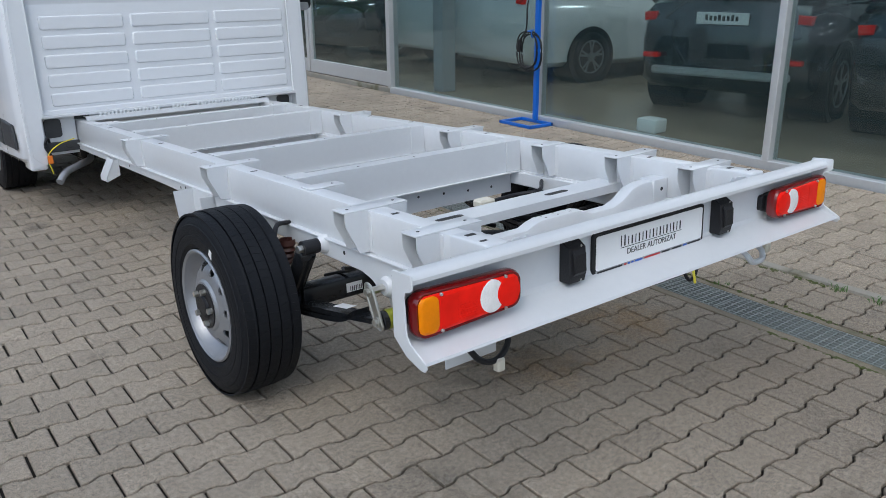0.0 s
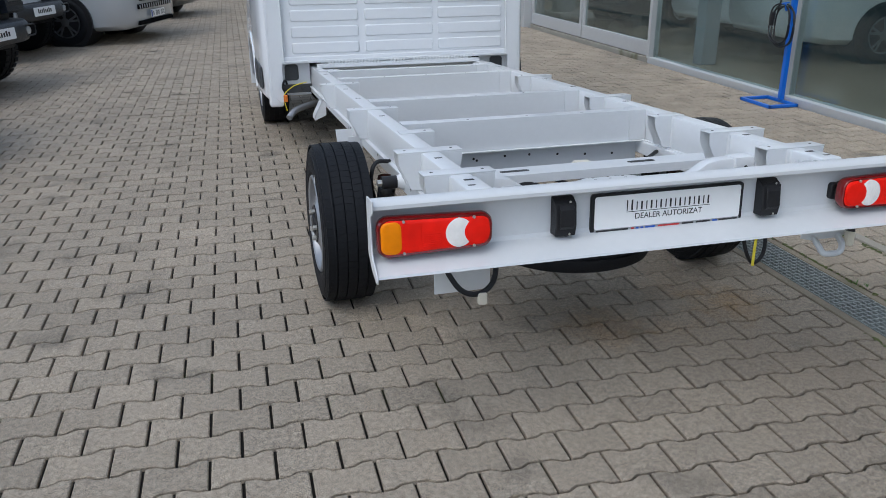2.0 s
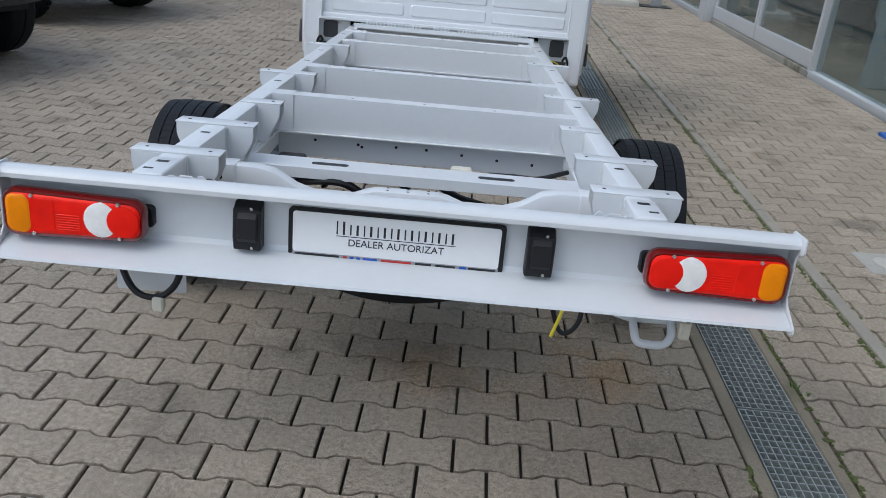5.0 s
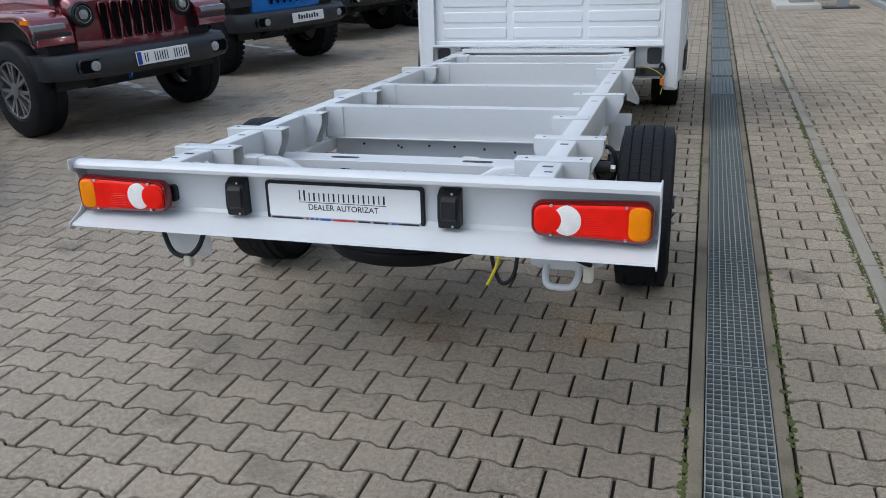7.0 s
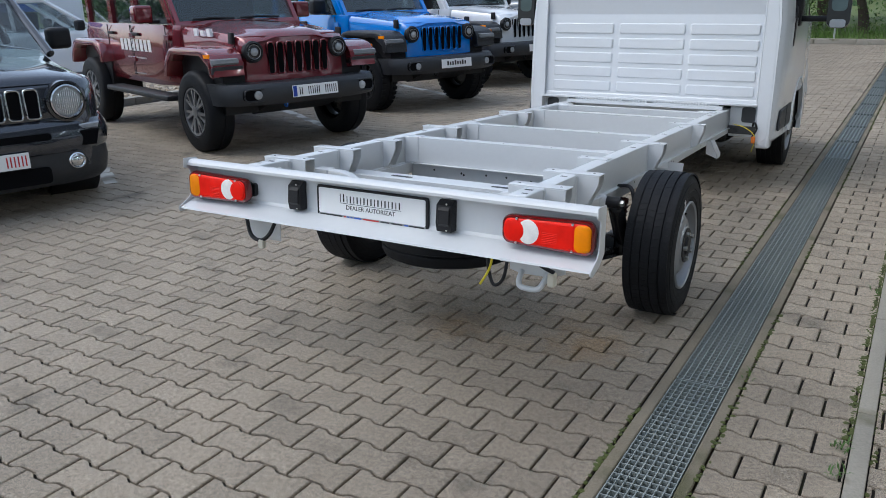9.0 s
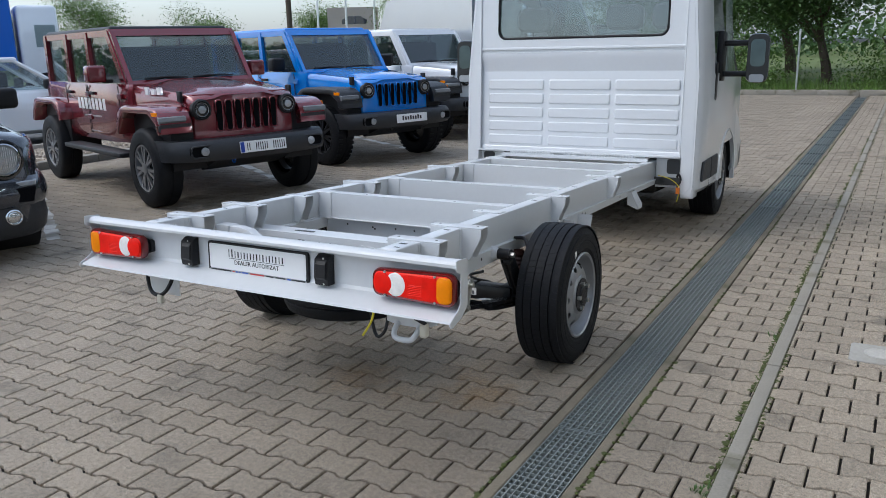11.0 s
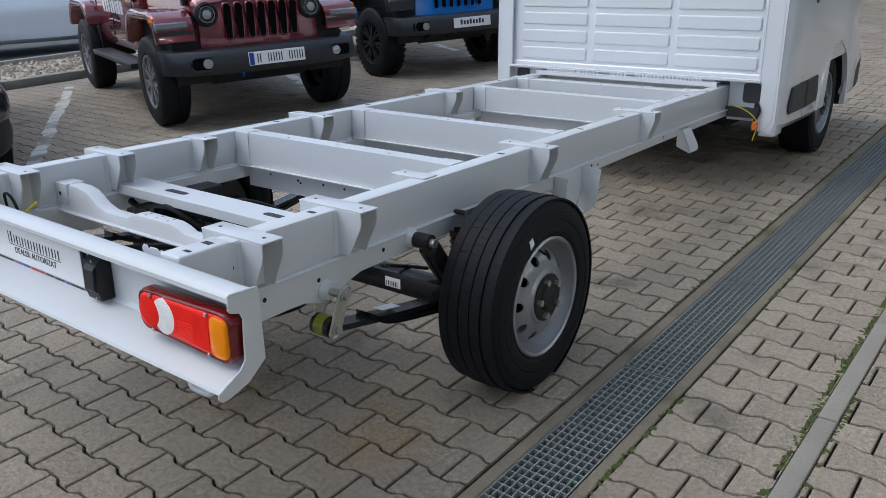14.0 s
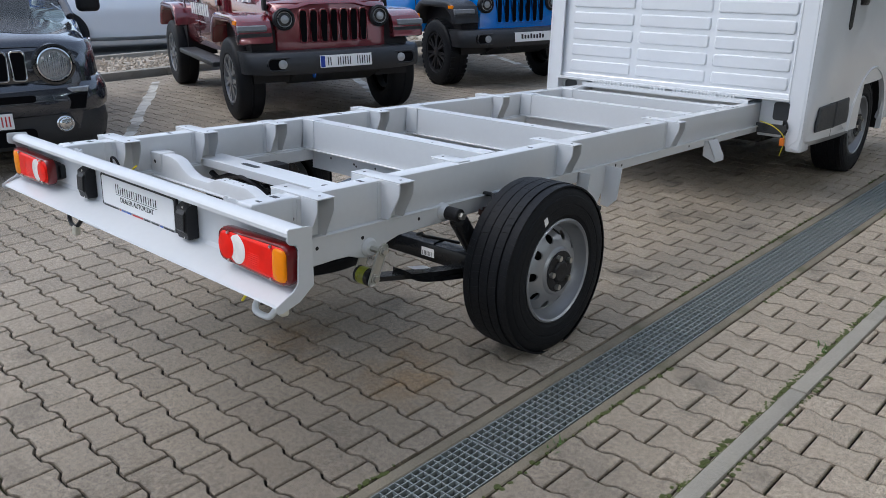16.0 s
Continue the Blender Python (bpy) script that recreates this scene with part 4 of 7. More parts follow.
for s in (-1, 1):
    prism(bm, [(s * 0.848, 0.845), (s * 0.866, 0.835), (s * 0.868, 0.56), (s * 0.95, 0.54), (s * 0.965, 0.62), (s * 0.965, 1.45), (s * 0.90, 2.2), (s * 0.845, 2.36)], "y", CAB_Y + 0.002, CAB_Y + 0.012, 0.002)
    tube(bm, [(s * 0.853, CAB_Y + 0.006, 0.86), (s * 0.853, CAB_Y + 0.006, 2.3)], 0.007, 8)
box(bm, -0.86, 0.86, CAB_Y + 0.003, CAB_Y + 0.03, 2.17, 2.42, 0.004, 1)
part("panel_surround", bm, CABWHITE, cab)
for c0, c1 in ((-0.785, -0.286), (-0.243, 0.278), (0.314, 0.825)):
    for k in range(5):
        zc = 0.938 + k * 0.1135
        bm = B()
        o = rounded(c1 - c0, 0.083, 0.018, 4)
        i_ = rounded(c1 - c0 - 0.022, 0.061, 0.012, 4)
        xc, yy = (c0 + c1) / 2, py + 0.0215
        loft(bm, [[Vector((xc + x, yy, zc + z)) for x, z in o], [Vector((xc + x, yy - 0.009, zc + z)) for x, z in rounded(c1 - c0 - 0.012, 0.072, 0.015, 4)], [Vector((xc + x, yy - 0.0105, zc + z)) for x, z in i_]], True, False)
        bm.faces.new([bm.verts.new((xc + x, yy - 0.0105, zc + z)) for x, z in i_])
        bmesh.ops.remove_doubles(bm, verts=bm.verts, dist=0.0003)
        part("pressed_rib", bm, CABWHITE, cab, "", 10)
ob = part("rear_window", prism(B(), [(0.01 + p[0], (WZ0 + WZ1) / 2 + p[1]) for p in rounded(WX1 - WX0 - 0.01, WZ1 - WZ0 - 0.01, 0.066, 6)], "y", py + 0.012, py + 0.017), CABGLASS, cab, "rear window pane")
ob.visible_shadow = False
bm = B()
tube(bm, [Vector((x, py + 0.004, z)) for x, z in [(0.01 + p[0], (WZ0 + WZ1) / 2 + p[1]) for p in rounded(WX1 - WX0 - 0.02, WZ1 - WZ0 - 0.02, 0.064, 6)]], 0.010, 8, True)
part("window_seal", bm, BLACK, cab, "black rubber window seal")
# toothed cable tray under the panel
bm = B()
box(bm, -0.62, 0.62, CAB_Y - 0.05, CAB_Y - 0.041, 0.80, 0.828)
box(bm, -0.58, 0.58, CAB_Y + 0.022, CAB_Y + 0.03, 0.62, 0.853)
box(bm, -0.86, 0.86, CAB_Y - 0.006, CAB_Y + 0.02, 0.835, 0.853, 0.003, 1)
box(bm, -0.62, 0.62, CAB_Y - 0.041, CAB_Y + 0.022, 0.822, 0.826)
for i in range(44):
    if i not in (16, 17, 18, 24, 25):
        box(bm, -0.54 + i * 0.0245, -0.525 + i * 0.0245, CAB_Y - 0.049, CAB_Y - 0.043, 0.826, 0.848, 0.002, 1)
part("cable_tray", bm, WHITE, cab, "white toothed cable tray")
part("cover_plate", box(B(), -0.575, 0.575, CAB_Y - 0.26, CAB_Y - 0.045, 0.770, 0.776, 0.0015, 1), WHITE, truck, "white cover plate before the cab")
# interior: bulkhead floor, seats, dash
part("cab_floor", box(B(), -0.9, 0.9, CAB_Y + 0.05, CAB_Y + 2.1, 0.62, 0.68), GREYPLASTIC, cab)
SEATGREY = mat("grey_seat_fabric", (0.24, 0.245, 0.26), 0.85, vary=0.15, bump=0.2, bump_scale=400)
for x, w in ((-0.5, 0.46), (0.28, 0.44), (0.66, 0.40)):
    bm = B()
    box(bm, x - w / 2 + 0.02, x + w / 2 - 0.02, CAB_Y + 0.28, CAB_Y + 0.42, 1.15, 1.80, 0.06, 3)
    part("seat_back", bm, SEATGREY, cab, "grey fabric seat back")
    bm = B()
    prism(bm, [(x + p[0], 1.93 + p[1]) for p in rounded(0.30, 0.20, 0.06, 4)], "y", CAB_Y + 0.30, CAB_Y + 0.40, 0.02)
    part("headrest", bm, SEATGREY, cab)
part("dashboard", box(B(), -0.88, 0.88, CAB_Y + 1.45, CAB_Y + 1.8, 0.9, 1.50, 0.08, 3), GREYPLASTIC, cab)
bm = B()
tube(bm, [Vector((-0.5 + 0.2 * math.cos(a), CAB_Y + 1.3 + 0.1 * math.sin(a), 1.55 + 0.17 * math.sin(a))) for a in [2 * math.pi * i / 24 for i in range(24)]], 0.016, 8, True)
part("steering_wheel", bm, BLACK, cab)
# side trim, doors, handles, lamps, mirrors, arches
for s in (-1, 1):
    bm = B()
    prism(bm, [(CAB_Y + 0.09, 0.655), (CAB_Y + 0.09, 0.72), (CAB_Y + 0.12, 0.81), (CAB_Y + 0.40, 0.825), (CAB_Y + 0.40, 0.655)], "x", s * 1.002, s * 1.022, 0.008)
    part("side_cladding", bm, GREYPLASTIC, cab, "black plastic side moulding")
    bm = B()
    prism(bm, [(CAB_Y + 0.408, 0.655), (CAB_Y + 0.408, 0.825), (CAB_Y + 0.66, 0.835), (CAB_Y + 0.69, 0.72), (CAB_Y + 0.68, 0.665)], "x", s * 1.007, s * 1.026, 0.008)
    part("side_cladding", bm, GREYPLASTIC, cab, "black plastic door moulding")
    for yy in (CAB_Y + 0.404,):
        part("door_gap", box(B(), min(s * 1.003, s * 1.0115), max(s * 1.003, s * 1.0115), yy, yy + 0.006, 0.6, 1.48), BLACK, cab)
    bm = B()
    prism(bm, [(CAB_Y + 0.44 + p[0], 1.42 + p[1]) for p in rounded(0.075, 0.30, 0.034, 5)], "x", s * 1.003, s * 1.016, 0.004)
    part("door_handle", bm, BLACK, cab, "black recessed door handle")
    arch = [(math.cos(radians(a)), math.sin(radians(a))) for a in range(-8, 190, 11)]
    cz = 0.342 + GZ(4.97)
    bm = B()
    loft(bm, [[Vector((s * x, 4.97 + r * c, cz + r * q)) for x, r in ((0.99, 0.405), (1.024, 0.405), (1.028, 0.418), (1.012, 0.432))] for c, q in arch])
    part("arch_lip", bm, CABWHITE, cab, "white rolled wheel arch lip")
    bm = B()
    loft(bm, [[Vector((s * 0.60, 4.97 + 0.41 * c, cz + 0.41 * q)), Vector((s * 1.0, 4.97 + 0.41 * c, cz + 0.41 * q))] for c, q in arch], False, False)
    part("wheel_well", bm, BLACK, cab)
    bm = B()
    for y0, y1 in ((4.97 - 0.75, 4.97 - 0.40), (4.97 + 0.40, 4.97 + 0.72)):
        box(bm, min(s * 0.97, s * 1.013), max(s * 0.97, s * 1.013), y0, y1, 0.60, 0.86, 0.02, 2)
    loft(bm, [[Vector((s * 1.014, 4.97 + 0.43 * c, cz + 0.43 * max(q, -0.05))), Vector((s * 1.012, 4.97 + 0.86 * c, max(cz + 0.66 * q, 0.86)))] for c, q in arch], False, False)
    part("fender", bm, CABWHITE, cab, "white front wing", 40)
    # mirror on two arms
    bm = B()
    loft(bm, [[Vector((s * (1.29 + dx * k), 4.42 + yy, 1.60 + dz * k)) for dx, dz in rounded(0.165, 0.38, 0.05, 4)] for yy, k in ((-0.035, 0.96), (-0.01, 1.0), (0.06, 0.92), (0.10, 0.6))])
    part("mirror_head", bm, CHASSIS, cab, "black door mirror with long arms")
    part("mirror_glass", prism(B(), [(s * 1.29 + p[0], 1.64 + p[1]) for p in rounded(0.11, 0.21, 0.035, 4)], "y", 4.381, 4.386), mat("mirror_glass", (0.06, 0.078, 0.085), 0.05, 1.0, vary=0.3, grain=12, bump=0), cab)
    bm = B()
    for z in (1.48, 1.72):
        box(bm, min(s * 0.98, s * 1.22), max(s * 0.98, s * 1.22), 4.42, 4.48, z - 0.022, z + 0.022, 0.012, 2)
    box(bm, min(s * 0.975, s * 1.03), max(s * 0.975, s * 1.03), 4.38, 4.54, 1.42, 1.82, 0.02, 2)
    part("mirror_arm", bm, BLACK, cab)
    part("wide_mirror_glass", prism(B(), [(s * 1.29 + p[0], 1.445 + p[1]) for p in rounded(0.11, 0.06, 0.02, 4)], "y", 4.381, 4.386), STEEL, cab)
    # openings beside the rails under the cab
    part("rear_opening", prism(B(), [(s * 0.795 + p[0], 0.765 + p[1]) for p in rounded(0.10, 0.115, 0.02, 4)], "y", CAB_Y + 0.07, CAB_Y + 0.077, 0.001), GREYPLASTIC, cab, "dark oval cover")
    bm = box(B(), min(s * 0.66, s * 0.93), max(s * 0.66, s * 0.93), CAB_Y + 0.077, CAB_Y + 0.09, 0.60, 0.85)
    part("lower_bulkhead", bm, WHITE, cab)
    part("grommet", spin(B(), [(0.022, CAB_Y + 0.05), (0.026, CAB_Y + 0.072)], 16, "y", (s * 0.72, 0, 0.655), True), BLACK, cab)
    part("lower_corner", box(B(), min(s * 0.870, s * 0.972), max(s * 0.870, s * 0.972), CAB_Y + 0.004, CAB_Y + 0.16, 0.525, 0.86, 0.018, 3), CABWHITE, cab)
    part("cable", tube(B(), bend([(s * 0.84, CAB_Y + 0.02, 0.69), (s * 0.855, CAB_Y - 0.01, 0.72), (s * 0.875, CAB_Y - 0.01, 0.67), (s * 0.85, CAB_Y - 0.015, 0.61), (s * 0.865, CAB_Y, 0.56)]), 0.008, 8), BLACK, cab)
    part("cable", tube(B(), bend([(s * 0.70, CAB_Y - 0.005, 0.70), (s * 0.80, CAB_Y - 0.02, 0.675), (s * 0.87, CAB_Y - 0.02, 0.61), (s * 0.855, CAB_Y - 0.02, 0.50)]), 0.0032, 8), YELLOW, cab)
    part("plug", box(B(), s * 0.86 - 0.014, s * 0.86 + 0.014, CAB_Y - 0.035, CAB_Y - 0.01, 0.565, 0.615, 0.004, 1), ORANGE, cab)
part("front_bumper", box(B(), -0.98, 0.98, CAB_Y + 1.95, CAB_Y + 2.26, 0.56, 0.90, 0.08, 3), GREYPLASTIC, cab, "dark front bumper")
part("underbody", box(B(), -0.60, 0.60, CAB_Y + 0.35, CAB_Y + 1.95, 0.50, 0.66, 0.04, 2), CHASSIS, cab)
part("exhaust_pipe", tube(B(), bend([(-0.45, 4.6, 0.52), (-0.55, 4.1, 0.52), (-0.68, 3.85, 0.53), (-0.80, 3.72, 0.515), (-0.86, 3.66, 0.47)]), 0.022, 14), STEEL, truck, "bent steel exhaust tailpipe")

# ---- drain, kerb, cover, painted lines ----
drain = thing("drain_channel", SITE, "long drainage channel with galvanised grating between concrete edges", "drain", kind="structure")
bm = B()
for x0, x1 in ((DRAIN0 - 0.05, DRAIN0 - 0.004), (DRAIN1 + 0.004, DRAIN1 + 0.045)):
    box(bm, x0, x1, -6, LOT_END, -0.11, -0.001, 0.004, 1)
part("concrete_edge", bm, EDGE, drain)
bm = B()
box(bm, DRAIN0 - 0.01, DRAIN1 + 0.01, -6, LOT_END, -0.11, -0.085)
part("channel_bed", bm, SOIL, drain)


def bar_mesh(name, *b):
    bm = box(B(), *b)
    me = bpy.data.meshes.new(name)
    bm.to_mesh(me)
    bm.free()
    me.materials.append(GRATE)
    return me


CROSS_BAR = bar_mesh("cross_bar", DRAIN0, DRAIN1, -0.002, 0.002, -0.030, -0.003)
LONG_BAR = bar_mesh("long_bar", -0.002, 0.002, 0, 0.985, -0.028, -0.0026)


def grating(y0, ln, mesh_bars):
    bm = B()
    z0, z1 = -0.032, -0.003
    for x in (DRAIN0, DRAIN1 - 0.004):
        box(bm, x, x + 0.004, y0, y0 + ln, z0, z1 + 0.001)
    for y in (y0, y0 + ln - 0.004):
        box(bm, DRAIN0, DRAIN1, y, y + 0.004, z0, z1 + 0.001)
    if mesh_bars:
        k = int(ln / 0.0325)
        g = part("grating", bm, GRATE, drain, "galvanised mesh grating")
        for i in range(1, k):
            ob = new("cross_bar", CROSS_BAR)
            ob.parent, ob.matrix_basis = g, pose(0, y0 + i * ln / k, 0)
        for i in range(1, 8):
            ob = new("long_bar", LONG_BAR)
            ob.parent, ob.matrix_basis = g, pose(DRAIN0 + i * (DRAIN1 - DRAIN0) / 8, y0, 0)
        return g
    for i in range(6):
            x = DRAIN0 + (i + 0.5) * (DRAIN1 - DRAIN0) / 6
            box(bm, x - 0.0135, x - 0.0105, y0, y0 + ln, z0, z1 + 0.001)
            box(bm, x - 0.0095, x + 0.0125, y0, y0 + ln, z0, z1 - 0.018)
            box(bm, x + 0.0135, x + 0.0165, y0, y0 + ln, z0, z1 + 0.001)
    return part("grating", bm, GRATE, drain, "slotted steel grating")


y = -2.0 - 4 * 0.995
while y < LOT_END - 1:
    grating(y, 0.985, y < 6.4)
    y += 0.995
kerb = thing("kerb", SITE, "flush concrete kerb strip with moss along its edge", "kerb", kind="structure")
y = -5.0
while y < LOT_END - 1:
    bm = B()
    dz = random.uniform(-0.003, 0.003)
    box(bm, KERB0, KERB1, y, y + 0.994, -0.1, 0.010 + dz, 0.006, 2)
    for v in bm.verts:
        v.co.x += 0.004 * noise.noise(Vector((v.co.y * 3, v.co.z * 9, 1)))
    part("kerb_stone", bm, CONCRETE, kerb)
    y += 1.0
bm = B()
for i in range(7000):
    y = random.uniform(-3, 14)
    x, lim = random.choice(((KERB0 - 0.012, 0.02), (KERB0 - 0.01, 0.012), (KERB0 - 0.012, 0.02), (KERB1 + 0.008, 0.01), (KERB0 - 0.01, 0.012), (DRAIN1 + 0.052, 0.012), (DRAIN0 - 0.058, 0.008)))
    if noise.noise(Vector((x * 3, y * 1.1, 2))) < (-0.12 if x > 3.6 else 0.02):
        continue
    r = random.uniform(0.004, 0.013)
    cx, cy = x + random.uniform(-lim, lim), y
    spin(bm, [(r, -0.003), (r * 0.8, -0.001 + r * 0.1), (0.0005, r * 0.15)], 7, "z", (cx, cy, 0))
ob = part("moss", bm, MOSS)
ob.matrix_basis = SITE
tagged(ob, "green moss tufts along the joints", "moss", kind="stuff")
# a few weeds in the joints
GRASS = mat("weed_green", (0.07, 0.14, 0.03), 0.7, vary=0.2, bump=0.0)
for x, y, k in ((3.62, 1.72, 26), (3.63, 1.55, 14), (4.55, 1.6, 9), (3.25, 2.1, 8), (3.62, 3.4, 8), (3.24, 0.4, 8), (3.63, 0.9, 12)):
    bm = B()
    for i in range(k):
        a, h = random.uniform(0, 6.28), random.uniform(0.012, 0.035)
        bx, by = x + random.uniform(-0.03, 0.03), y + random.uniform(-0.04, 0.04)
        d = Vector((math.cos(a), math.sin(a), 0))
        w = Vector((-d.y, d.x, 0)) * 0.003
        p = Vector((bx, by, -0.005))
        q, t = p + d * h * 0.4 + Vector((0, 0, h * 0.8)), p + d * h * 1.0 + Vector((0, 0, h * 0.95))
        v = [bm.verts.new(c) for c in (p - w, p + w, q + w * 0.8, t, q - w * 0.8)]
        bm.faces.new(v)
    ob = part("weed", bm, GRASS)
    ob.matrix_basis = SITE
    tagged(ob, "small green weed growing out of a joint", "weed", "weeds in the joints", "stuff")
SLAB = mat("pale_concrete", (0.50, 0.48, 0.44), 0.85, vary=0.2, grain=90, stain=3, bump=0.2)
PATCH = mat("pale_cement_patch", (0.40, 0.385, 0.35), 0.85, vary=0.2, grain=90, stain=6, bump=0.2, tint=(0.33, 0.31, 0.27), tint_at=0.55)
cover = thing("inspection_cover", SITE @ pose(4.115, 3.37, 0), "small round metal cover in a square concrete patch", "manhole cover")
bm = prism(B(), [(p[0], p[1]) for p in rounded(0.26, 0.26, 0.02)], "z", -0.05, 0.004, 0.003)
part("concrete_patch", bm, PATCH, cover)
part("lid", spin(B(), [(0.068, 0.003), (0.068, 0.009), (0.06, 0.011), (0.055, 0.008), (0.035, 0.008), (0.03, 0.011), (0.0005, 0.011)], 32, "z"), SLAB, cover, "round concrete-filled metal lid")
for k in range(-1, 6):
    ax, ay = -2.1, 3.35 + 3.12 * k
    bm = B()
    ang = radians(147)
    d, w = Vector((math.cos(ang), math.sin(ang), 0)), Vector((-math.sin(ang), math.cos(ang), 0))
    for i in range(17):
        p = Vector((ax, ay, 0.0014)) + d * (0.25 * i)
        e = [random.uniform(-0.02, 0.02) for _ in range(4)]
        q = [p - w * (0.055 + e[0]), p + w * (0.055 + e[1]), p + w * (0.055 + e[2]) + d * 0.236, p - w * (0.055 + e[3]) + d * 0.236]
        bm.faces.new([bm.verts.new(c) for c in q])
    ob = part("parking_line", bm, LINEPAINT)
    tagged(ob, "worn white painted parking bay line", "road marking", "parking bay lines", "structure")

# ---- showroom front ----
FLOORTILE = mat("showroom_floor", (0.36, 0.29, 0.22), 0.14, vary=0.1, grain=20, stain=1, bump=0.02)
WALLPAINT = mat("showroom_wall", (0.32, 0.34, 0.36), 0.7, vary=0.06, bump=0.03)
# dark tone chosen so the unseen upper front throws little light on the paving
SKYBLOCK = mat("sky_blocking_dark", (0.07, 0.075, 0.08), 0.5, vary=0.06, bump=0.02)
hall = thing("showroom", SITE, "glass-fronted car showroom with aluminium frames", "building", kind="structure")
part("floor", box(B(), WALL_X + 0.05, WALL_X + 9, -8, 26, -0.1, 0.03), FLOORTILE, hall)
part("back_wall", box(B(), WALL_X + 9, WALL_X + 9.3, -8, 26, 0, 6.6), WALLPAINT, hall)
for y in (-8.3, 26):
    part("end_wall", box(B(), WALL_X - 0.05, WALL_X + 9.3, y, y + 0.3, 0, 6.6), WALLPAINT, hall)
part("hall_ceiling", box(B(), WALL_X + 0.12, WALL_X + 9, -8, 26, 4.2, 4.3), WALLPAINT, hall)
# unseen height above the glazing, added to keep sky light off the nearby paving
part("roof", box(B(), WALL_X - 0.4, WALL_X + 9.3, -8.3, 26.3, 6.6, 7.0), ALU, hall)
part("fascia", box(B(), WALL_X - 0.05, WALL_X + 0.12, -8, 26, 3.3, 6.6), SKYBLOCK, hall, "unseen dark upper front added to block sky light")
part("plinth", box(B(), WALL_X - 0.03, WALL_X + 0.12, -8, 8.62, -0.05, 0.065, 0.006, 1), ALU, hall, "grey plinth under the glazing")
part("plinth", box(B(), WALL_X - 0.0, WALL_X + 0.14, 8.66, 12.95, -0.05, 0.05, 0.006, 1), CONCRETE, hall)
part("plinth", box(B(), WALL_X - 0.03, WALL_X + 0.12, 13.4, 26, -0.05, 0.065, 0.006, 1), ALU, hall)
posts = (-7.0, -4.4, -1.8, 0.8, 3.36, 5.95, 8.62)
for y in posts:
    part("mullion", box(B(), WALL_X - 0.035, WALL_X + 0.10, y - 0.03, y + 0.03, 0.05, 3.3, 0.005, 1), ALU, hall, "silver aluminium mullion")
for a, b in list(zip(posts, posts[1:])) + [(13.4, 15.6), (15.6, 18.2), (18.2, 21)]:
    ob = part("window_pane", box(B(), WALL_X + 0.03, WALL_X + 0.042, a + 0.03, b - 0.03, 0.06, 3.3), WINDOWGLASS, hall, "large clear showroom pane")
    ob.visible_shadow = False
for y in (13.4, 15.6, 18.2, 21):
    part("mullion", box(B(), WALL_X - 0.035, WALL_X + 0.10, y - 0.03, y + 0.03, 0.05, 3.3, 0.005, 1), ALU, hall)
part("door_post", box(B(), WALL_X - 0.12, WALL_X + 0.1, 12.97, 13.36, -0.02, 3.3, 0.01, 1), ALU, hall, "broad grey clad post")
for a, b in ((8.68, 10.8), (10.83, 12.95)):
    leaf = new("sliding_door")
    leaf.parent = hall
    tagged(leaf, "glazed aluminium entrance door")
    bm = B()
    box(bm, WALL_X + 0.02, WALL_X + 0.08, a, b, 0.06, 0.24, 0.004, 1)
    box(bm, WALL_X + 0.02, WALL_X + 0.08, a, b, 2.5, 2.6, 0.004, 1)
    for y in (a, b - 0.07):
        box(bm, WALL_X + 0.02, WALL_X + 0.08, y, y + 0.07, 0.24, 2.5, 0.004, 1)
    part("door_frame", bm, ALU, leaf)
    ob = part("door_pane", box(B(), WALL_X + 0.045, WALL_X + 0.055, a + 0.07, b - 0.07, 0.24, 2.5), WINDOWGLASS, leaf)
    ob.visible_shadow = False
part("transom", box(B(), WALL_X + 0.0, WALL_X + 0.1, 8.66, 12.95, 2.6, 3.3), ALU, hall)
for y in (8.0,):
    part("column", box(B(), WALL_X + 0.35, WALL_X + 0.55, y, y + 0.2, 0.03, 4.2, 0.01, 1), WALLPAINT, hall, "pale column behind the glass")
# added fill lights that lift the hall interior; no fittings belong to them
for y in (-4, 1.0, 6.0, 11.0, 16.0):
    for x in (3.2, 6.5):
        a = new("hall_fill_light", bpy.data.lights.new("hall_fill_light", "AREA"))
        a.data.energy, a.data.shape, a.data.size, a.data.size_y = 48, "RECTANGLE", 1.2, 0.3
        a.matrix_world = SITE @ pose(WALL_X + x, y, 4.1)

# ---- charging stand by the glass ----
stand = thing("charging_stand", SITE @ pose(5.42, 5.90, 0), "blue steel stand with a car charger and coiled cable", "charging stand")
bm = B()
for x0, x1, y0, y1 in ((-0.15, -0.12, -0.23, 0.23), (0.13, 0.16, -0.23, 0.23), (-0.15, 0.16, -0.23, -0.20), (-0.15, 0.16, 0.20, 0.23)):
    box(bm, x0, x1, y0, y1, 0.0, 0.03, 0.004, 1)
part("base_frame", bm, BLUEPAINT, stand, "blue welded base frame")
part("post", box(B(), 0.112, 0.157, -0.0225, 0.0225, 0.03, 1.55, 0.004, 1), BLUEPAINT, stand, "blue square post")
part("hook", tube(B(), bend([(0.10, -0.02, 0.86), (0.04, -0.02, 0.85), (0.03, -0.02, 0.90), (0.03, 0.03, 0.90), (0.10, 0.03, 0.91)]), 0.008, 8), BLUEPAINT, stand)
bm = B()
box(bm, 0.02, 0.10, -0.09, 0.09, 1.27, 1.52, 0.03, 3)
part("charger", bm, PLATE, stand, "white wall charger with black socket")
